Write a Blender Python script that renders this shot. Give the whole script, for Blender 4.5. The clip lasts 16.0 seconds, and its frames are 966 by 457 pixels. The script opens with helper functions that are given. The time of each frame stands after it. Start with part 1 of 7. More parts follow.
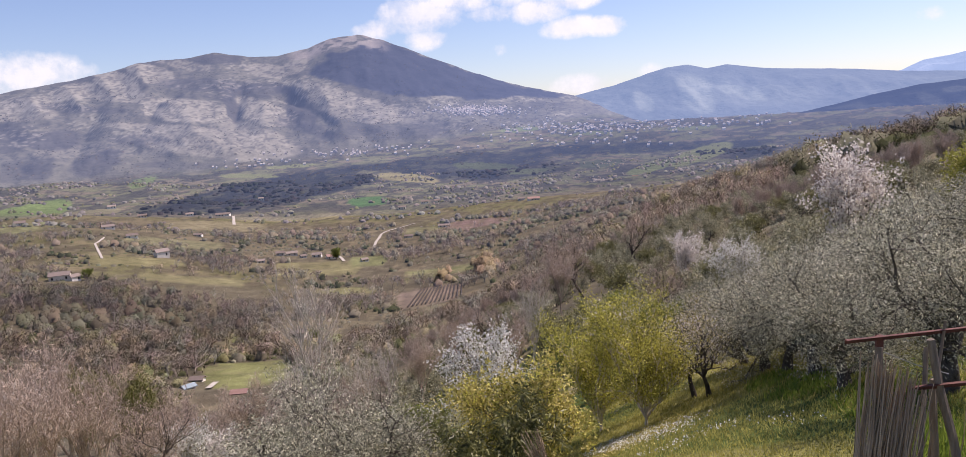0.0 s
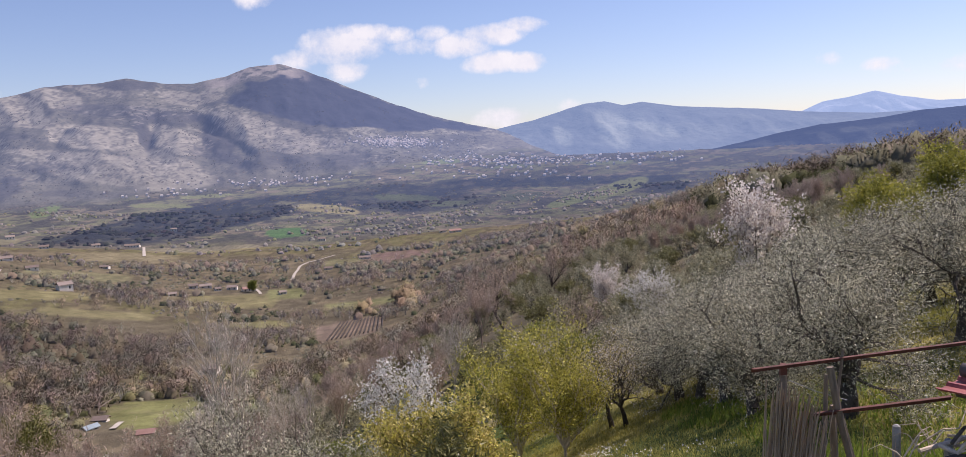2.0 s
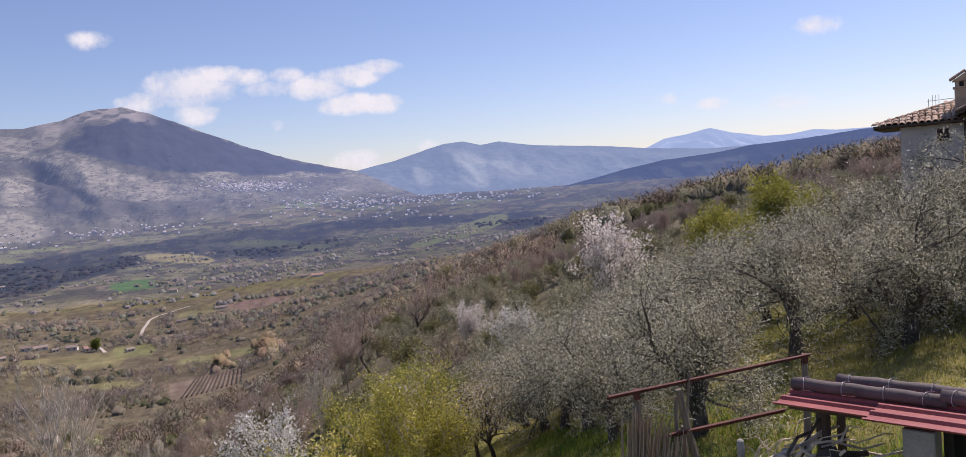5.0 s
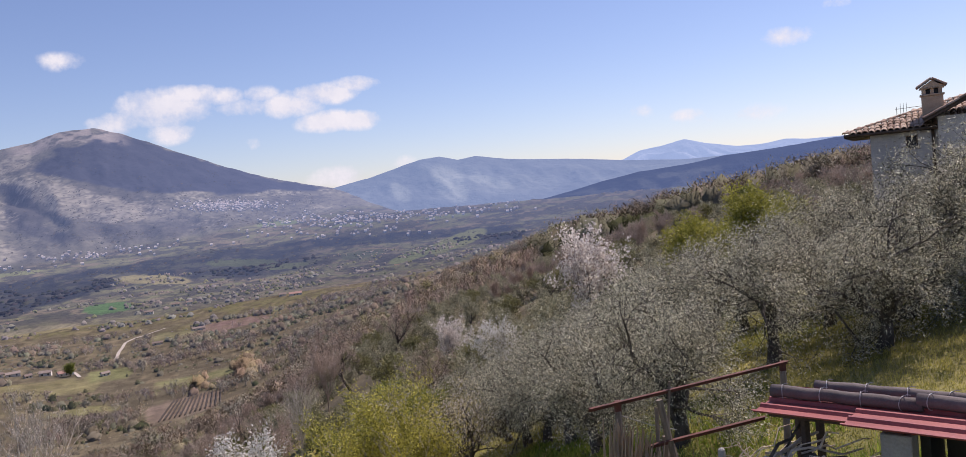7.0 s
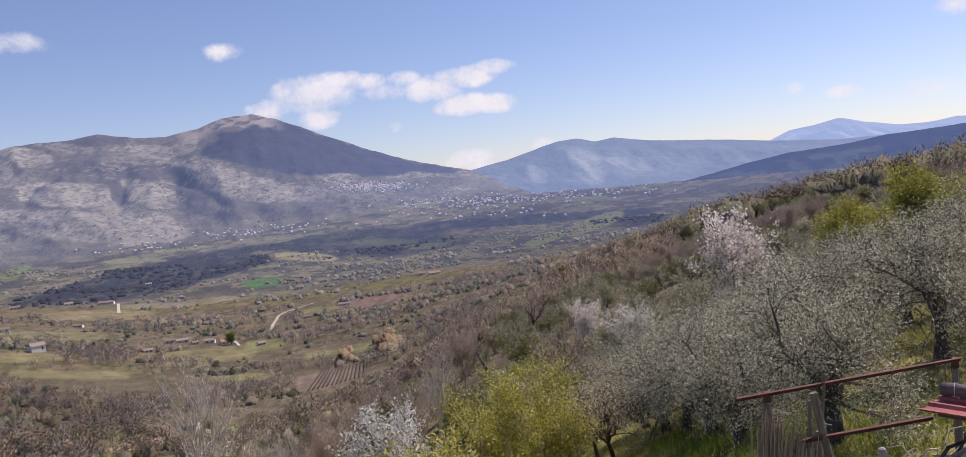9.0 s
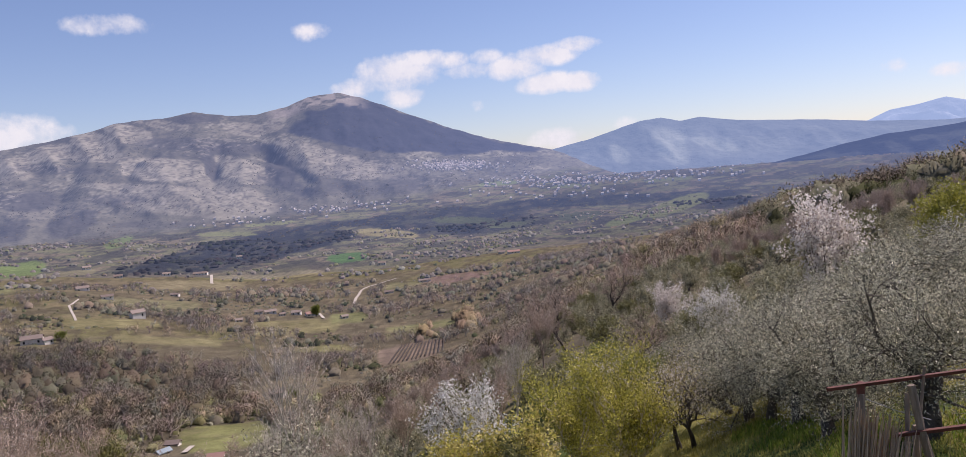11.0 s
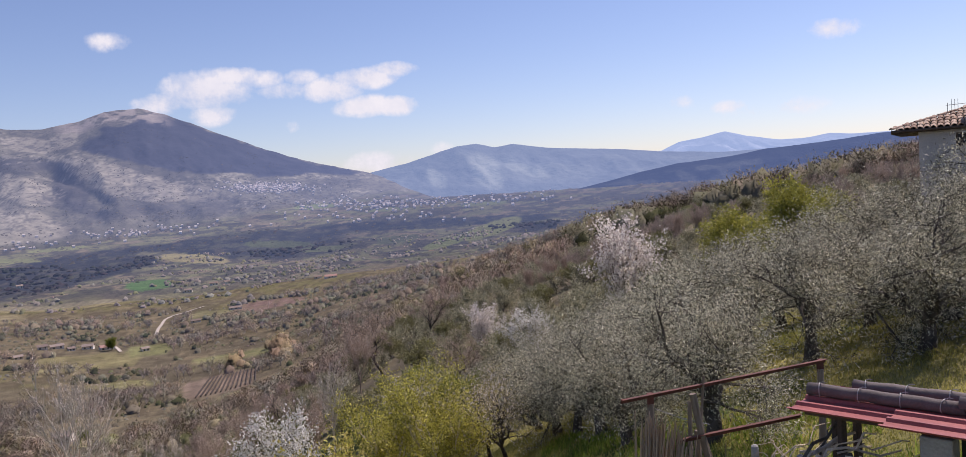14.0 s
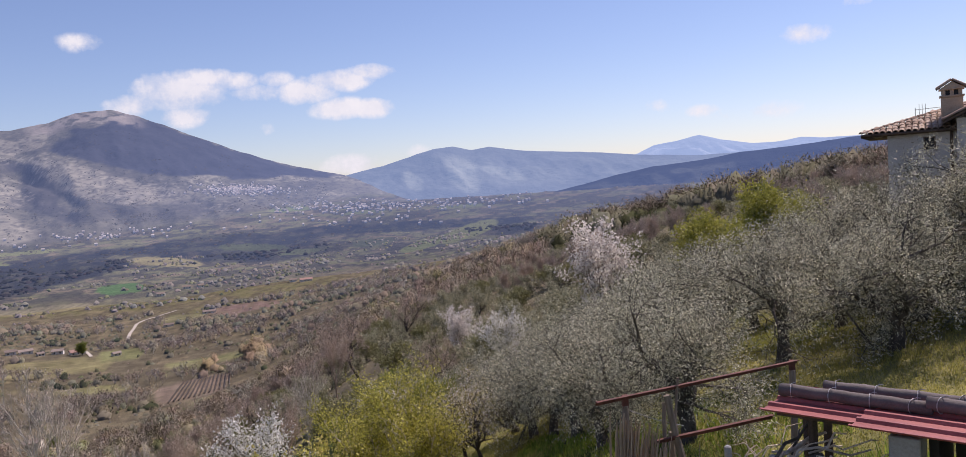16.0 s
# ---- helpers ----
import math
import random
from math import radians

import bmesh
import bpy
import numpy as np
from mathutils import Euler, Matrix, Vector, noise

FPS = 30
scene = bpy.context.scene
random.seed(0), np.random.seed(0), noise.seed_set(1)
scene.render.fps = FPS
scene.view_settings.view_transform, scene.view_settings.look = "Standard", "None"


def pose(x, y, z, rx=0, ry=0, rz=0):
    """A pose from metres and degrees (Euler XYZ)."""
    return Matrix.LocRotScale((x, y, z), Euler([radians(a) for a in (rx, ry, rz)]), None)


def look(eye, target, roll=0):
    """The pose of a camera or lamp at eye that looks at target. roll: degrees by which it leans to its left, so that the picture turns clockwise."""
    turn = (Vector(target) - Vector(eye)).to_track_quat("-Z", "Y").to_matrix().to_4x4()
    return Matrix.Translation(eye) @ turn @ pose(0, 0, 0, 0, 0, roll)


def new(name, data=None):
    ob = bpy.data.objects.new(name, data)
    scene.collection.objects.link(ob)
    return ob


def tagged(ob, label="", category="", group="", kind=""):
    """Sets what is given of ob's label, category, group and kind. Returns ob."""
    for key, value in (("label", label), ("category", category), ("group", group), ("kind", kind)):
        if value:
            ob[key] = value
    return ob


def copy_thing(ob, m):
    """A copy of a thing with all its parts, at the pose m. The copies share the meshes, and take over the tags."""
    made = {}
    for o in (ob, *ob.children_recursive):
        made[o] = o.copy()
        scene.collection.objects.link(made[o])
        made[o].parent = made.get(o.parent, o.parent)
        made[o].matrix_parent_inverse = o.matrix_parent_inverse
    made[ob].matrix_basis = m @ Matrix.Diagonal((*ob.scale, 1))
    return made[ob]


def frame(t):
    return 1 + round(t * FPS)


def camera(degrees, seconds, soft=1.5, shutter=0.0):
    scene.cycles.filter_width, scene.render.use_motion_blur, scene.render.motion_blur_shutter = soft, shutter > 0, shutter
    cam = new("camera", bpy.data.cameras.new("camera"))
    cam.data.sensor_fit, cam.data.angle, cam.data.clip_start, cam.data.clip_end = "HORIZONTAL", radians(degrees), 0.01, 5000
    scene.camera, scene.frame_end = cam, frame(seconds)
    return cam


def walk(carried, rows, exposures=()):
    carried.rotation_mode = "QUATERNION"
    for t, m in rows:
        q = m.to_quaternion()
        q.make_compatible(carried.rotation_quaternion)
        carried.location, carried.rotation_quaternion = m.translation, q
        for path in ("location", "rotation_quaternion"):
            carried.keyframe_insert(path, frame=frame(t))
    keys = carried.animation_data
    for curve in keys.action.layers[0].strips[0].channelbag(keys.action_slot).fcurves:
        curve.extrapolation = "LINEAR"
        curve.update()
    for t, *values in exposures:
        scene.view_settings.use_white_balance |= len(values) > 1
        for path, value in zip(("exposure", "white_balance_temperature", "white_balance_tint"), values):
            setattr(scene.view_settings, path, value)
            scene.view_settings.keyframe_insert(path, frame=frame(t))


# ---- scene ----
# camera: held at arm's length by someone who turns on the spot; yaw, pitch and roll in degrees
cam = camera(64.1, 16.0, soft=0.7)
ARM = 0.45
ROWS = [
    (0, 0.01, -8.00, -4.00),
    (0.5, -1.67, -7.61, -2.94),
    (1, -3.18, -6.93, -2.58),
    (1.5, -4.42, -6.76, -2.78),
    (2, -5.98, -5.99, -3.11),
    (2.5, -7.91, -5.39, -3.17),
    (3, -9.14, -5.06, -2.94),
    (3.5, -10.44, -4.76, -3.33),
    (4, -11.82, -4.54, -3.76),
    (4.5, -14.35, -4.08, -4.32),
    (5, -16.32, -3.69, -4.48),
    (5.2, -16.93, -3.32, -4.38),
    (5.75, -18.60, -3.00, -4.70),
    (6.4, -19.10, -2.75, -5.20),
    (6.95, -18.20, -2.75, -5.50),
    (7.3, -16.81, -2.79, -5.61),
    (7.5, -15.77, -2.85, -5.55),
    (8, -12.72, -3.24, -5.56),
    (8.5, -9.40, -3.26, -5.66),
    (9, -7.83, -3.11, -5.44),
    (9.5, -7.26, -3.63, -5.17),
    (10, -6.07, -4.10, -4.69),
    (10.2, -5.36, -3.95, -4.89),
    (10.7, -3.20, -4.00, -4.90),
    (11.3, -0.60, -4.20, -4.80),
    (11.85, 0.20, -4.20, -4.60),
    (12.3, -2.00, -4.03, -4.38),
    (12.5, -4.24, -3.92, -3.90),
    (13, -9.78, -3.52, -3.67),
    (13.5, -13.24, -3.80, -3.77),
    (14, -15.34, -3.44, -4.18),
    (14.5, -16.53, -3.38, -4.20),
    (15, -17.45, -3.55, -3.92),
    (15.5, -17.27, -3.58, -4.27),
    (16, -17.10, -3.36, -4.11),
]


def held(yaw, pitch, roll):
    a, p = radians(yaw), radians(pitch)
    eye = Vector((-ARM * math.sin(a), ARM * math.cos(a) - ARM, 0.0))
    ahead = Vector((-math.sin(a) * math.cos(p), math.cos(a) * math.cos(p), math.sin(p)))
    return look(eye, eye + 2 * ahead, roll)


walk(cam, [(t, held(yaw, pitch, roll)) for t, yaw, pitch, roll in ROWS],
     [(0, 0.22, 6700, 26), (0.5, 0.2, 6700, 26), (1.0, 0.15, 6680, 26), (2.0, 0.08, 6650, 26), (3.0, 0.0, 6650, 26), (16.0, 0.0, 6650, 26)])

# ---- sky, clouds and sun ----
SUN_AZ, SUN_EL = 64.0, 54.0
world = bpy.data.worlds.new("sky")
scene.world = world
world.use_nodes = True
wt = world.node_tree
wt.nodes.clear()


def wn(kind, **values):
    node = wt.nodes.new(kind)
    for key, value in values.items():
        setattr(node, key, value)
    return node


def wmath(op, a, b=None, c=None, clamp=False):
    node = wn("ShaderNodeMath", operation=op, use_clamp=clamp)
    for n, v in enumerate((a, b, c)):
        if v is None:
            continue
        if isinstance(v, (int, float)):
            node.inputs[n].default_value = v
        else:
            wt.links.new(v, node.inputs[n])
    return node.outputs[0]


sky = wn("ShaderNodeTexSky", sky_type="NISHITA", sun_disc=False, altitude=300.0, air_density=1.0, dust_density=0.35, ozone_density=3.0)
sky.sun_elevation, sky.sun_rotation = radians(SUN_EL), radians(SUN_AZ)
coord = wn("ShaderNodeTexCoord").outputs["Generated"]
split = wn("ShaderNodeSeparateXYZ")
wt.links.new(coord, split.inputs[0])
way_az = wmath("MULTIPLY", wmath("ARCTAN2", split.outputs[0], split.outputs[1]), 57.2958)
way_el = wmath("MULTIPLY", wmath("ARCSINE", split.outputs[2]), 57.2958)
puff = wn("ShaderNodeTexNoise")
puff.inputs["Scale"].default_value, puff.inputs["Detail"].default_value, puff.inputs["Roughness"].default_value = 21.0, 10.0, 0.64
wt.links.new(coord, puff.inputs["Vector"])
# fair-weather clouds: azimuth, height, half width, half height, thickness
CLOUDS = [
    (-3.6, 7.6, 3.4, 1.4, 1.0), (-6.5, 6.8, 1.9, 0.9, 1.0), (-3.2, 6.0, 2.0, 0.8, 0.9), (-1.6, 8.6, 1.8, 0.7, 0.9), (0.4, 8.3, 1.5, 0.7, 0.8), (1.8, 7.4, 2.3, 0.7, 0.75), (3.0, 8.3, 1.3, 0.6, 0.7),
    (5.0, 7.4, 2.4, 0.9, 0.95), (7.4, 8.1, 2.7, 0.8, 1.0), (9.7, 8.6, 1.8, 0.6, 0.95), (7.4, 6.1, 2.3, 0.8, 1.0), (9.6, 6.0, 1.7, 0.75, 1.0), (-9.5, 10.9, 1.5, 0.6, 0.62), (2.2, 4.9, 0.7, 0.6, 0.5),
    (8.2, 2.0, 2.8, 0.9, 0.85), (12.8, 2.6, 0.9, 0.6, 0.55), (40.3, 8.5, 2.0, 0.8, 0.8), (30.0, 4.6, 1.6, 0.6, 0.5), (33.4, 4.0, 1.4, 0.5, 0.6), (36.7, 3.6, 3.4, 0.7, 0.55), (-29.8, 4.7, 4.4, 1.6, 0.85),
    (-22.9, 11.7, 2.6, 0.75, 0.68), (43.5, 10.1, 2.2, 0.5, 0.5),
]
cover_sum = None
for c_az, c_el, c_w, c_h, thick in CLOUDS:
    u = wmath("DIVIDE", wmath("SUBTRACT", way_az, c_az), c_w)
    v = wmath("DIVIDE", wmath("SUBTRACT", way_el, c_el), c_h)
    d2 = wmath("ADD", wmath("MULTIPLY", u, u), wmath("MULTIPLY", v, v))
    one = wmath("MULTIPLY", wmath("MAXIMUM", wmath("SUBTRACT", 1.0, wmath("MULTIPLY", d2, 0.6)), 0.0), thick)
    cover_sum = one if cover_sum is None else wmath("MAXIMUM", cover_sum, one)
dense = wmath("MULTIPLY", wmath("SUBTRACT", wmath("ADD", cover_sum, wmath("MULTIPLY", wmath("SUBTRACT", puff.outputs[0], 0.5), 2.0)), 0.30), 1.7, clamp=True)
dense = wmath("MULTIPLY", dense, wmath("MULTIPLY", cover_sum, 2.2, clamp=True))
shade = wn("ShaderNodeMixRGB")
shade.inputs[1].default_value, shade.inputs[2].default_value = (6.3, 6.9, 7.5, 1), (8.2, 8.5, 8.3, 1)
wt.links.new(wmath("MULTIPLY", wmath("SUBTRACT", puff.outputs[0], 0.3), 2.2, clamp=True), shade.inputs[0])
mix = wn("ShaderNodeMixRGB")
wt.links.new(wmath("MULTIPLY", dense, 0.92), mix.inputs[0])
clear = wn("ShaderNodeMixRGB", blend_type="MULTIPLY")
clear.inputs[0].default_value, clear.inputs[2].default_value = 1.0, (0.98, 0.99, 1.07, 1)
wt.links.new(sky.outputs[0], clear.inputs[1])
wt.links.new(clear.outputs[0], mix.inputs[1])
wt.links.new(shade.outputs[0], mix.inputs[2])
back = wn("ShaderNodeBackground")
back.inputs[1].default_value = 0.11
wt.links.new(mix.outputs[0], back.inputs[0])
wt.links.new(back.outputs[0], wn("ShaderNodeOutputWorld").inputs[0])

sun = new("sun", bpy.data.lights.new("sun", "SUN"))
sun.data.energy, sun.data.angle, sun.data.color = 5.0, radians(0.5), (1.0, 0.95, 0.87)
sa, se = radians(SUN_AZ), radians(SUN_EL)
sun.matrix_world = look((60 * math.sin(sa), 60 * math.cos(sa), 80), (60 * math.sin(sa) - math.sin(sa) * math.cos(se), 60 * math.cos(sa) - math.cos(sa) * math.cos(se), 80 - math.sin(se)))
scene.view_settings.exposure = 0.0

# ---- materials ----
def material(name, dark, light, rough=0.8, scale=3.0, grain=40.0, bump=0.3, island=0.0, metal=0.0, through_light=0.0, glow=None, attribute="", spec=0.3, streak=None, haze=None, skew=0.0):
    """Two-scale mottled surface between two base colours. island: how much loose pieces differ; attribute: base colour
    from the mesh's ground cover; glow: emission that paints in haze; haze: the distances between which that painted
    glow grows; skew: above 1, few pieces are light.
    """
    m = bpy.data.materials.new(name)
    m.use_nodes = True
    t = m.node_tree
    t.nodes.clear()
    link = t.links.new

    def node(kind, **values):
        n = t.nodes.new(kind)
        for key, value in values.items():
            setattr(n, key, value)
        return n

    where = node("ShaderNodeTexCoord").outputs["Object"]
    if streak:
        mp = node("ShaderNodeMapping")
        mp.inputs["Scale"].default_value = streak
        link(where, mp.inputs[0])
        where = mp.outputs[0]
    big, small = node("ShaderNodeTexNoise"), node("ShaderNodeTexNoise")
    for tex, s, det in ((big, scale, 5.0), (small, grain, 4.0)):
        tex.inputs["Scale"].default_value, tex.inputs["Detail"].default_value, tex.inputs["Roughness"].default_value = s, det, 0.6
        link(where, tex.inputs["Vector"])
    add = node("ShaderNodeMath", operation="MULTIPLY_ADD")
    link(small.outputs[0], add.inputs[0])
    add.inputs[1].default_value = 0.55
    link(big.outputs[0], add.inputs[2])
    fac = node("ShaderNodeMapRange")
    fac.inputs[1].default_value, fac.inputs[2].default_value = 0.5, 1.05
    link(add.outputs[0], fac.inputs[0])
    value = fac.outputs[0]
    if island:
        geo, ob = node("ShaderNodeNewGeometry"), node("ShaderNodeObjectInfo")
        both = node("ShaderNodeMath", operation="ADD")
        link(geo.outputs["Random Per Island"], both.inputs[0])
        link(ob.outputs["Random"], both.inputs[1])
        half = node("ShaderNodeMath", operation="FRACT")
        link(both.outputs[0], half.inputs[0])
        mixv = node("ShaderNodeMix", data_type="FLOAT")
        mixv.inputs[0].default_value = island
        link(value, mixv.inputs[2])
        link(half.outputs[0], mixv.inputs[3])
        value = mixv.outputs[0]
        if skew:
            few = node("ShaderNodeMath", operation="POWER", use_clamp=True)
            few.inputs[1].default_value = skew
            link(value, few.inputs[0])
            value = few.outputs[0]
    col = node("ShaderNodeMixRGB")
    col.inputs[1].default_value, col.inputs[2].default_value = (*dark, 1), (*light, 1)
    link(value, col.inputs[0])
    colour = col.outputs[0]
    if attribute:
        at = node("ShaderNodeVertexColor", layer_name=attribute)
        mul = node("ShaderNodeMixRGB", blend_type="MULTIPLY")
        mul.inputs[0].default_value = 1.0
        link(at.outputs[0], mul.inputs[1])
        link(colour, mul.inputs[2])
        colour = mul.outputs[0]
    p = node("ShaderNodeBsdfPrincipled")
    link(colour, p.inputs["Base Color"])
    p.inputs["Roughness"].default_value, p.inputs["Metallic"].default_value = rough, metal
    p.inputs["Specular IOR Level"].default_value = spec
    if bump:
        b = node("ShaderNodeBump")
        b.inputs["Strength"].default_value, b.inputs["Distance"].default_value = bump, 1.0 / grain
        link(add.outputs[0], b.inputs["Height"])
        link(b.outputs[0], p.inputs["Normal"])
    shader = p.outputs[0]
    if through_light:
        tr = node("ShaderNodeBsdfTranslucent")
        link(colour, tr.inputs[0])
        mx = node("ShaderNodeMixShader")
        mx.inputs[0].default_value = through_light
        link(shader, mx.inputs[1])
        link(tr.outputs[0], mx.inputs[2])
        shader = mx.outputs[0]
    # emission stands in for haze on distant surfaces
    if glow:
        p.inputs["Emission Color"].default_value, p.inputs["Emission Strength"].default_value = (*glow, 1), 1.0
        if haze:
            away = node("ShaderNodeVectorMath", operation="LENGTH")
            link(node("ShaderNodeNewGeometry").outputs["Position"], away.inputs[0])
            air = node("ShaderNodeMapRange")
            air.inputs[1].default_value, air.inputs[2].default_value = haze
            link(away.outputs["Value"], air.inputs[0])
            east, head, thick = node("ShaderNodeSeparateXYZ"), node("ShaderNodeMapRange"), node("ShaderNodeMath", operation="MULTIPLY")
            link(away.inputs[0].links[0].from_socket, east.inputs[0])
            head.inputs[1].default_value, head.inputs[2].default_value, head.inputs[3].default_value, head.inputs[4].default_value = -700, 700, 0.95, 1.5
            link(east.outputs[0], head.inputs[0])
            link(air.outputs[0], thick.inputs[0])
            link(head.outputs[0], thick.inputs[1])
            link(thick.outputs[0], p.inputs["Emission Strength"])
    link(shader, node("ShaderNodeOutputMaterial").inputs[0])
    return m


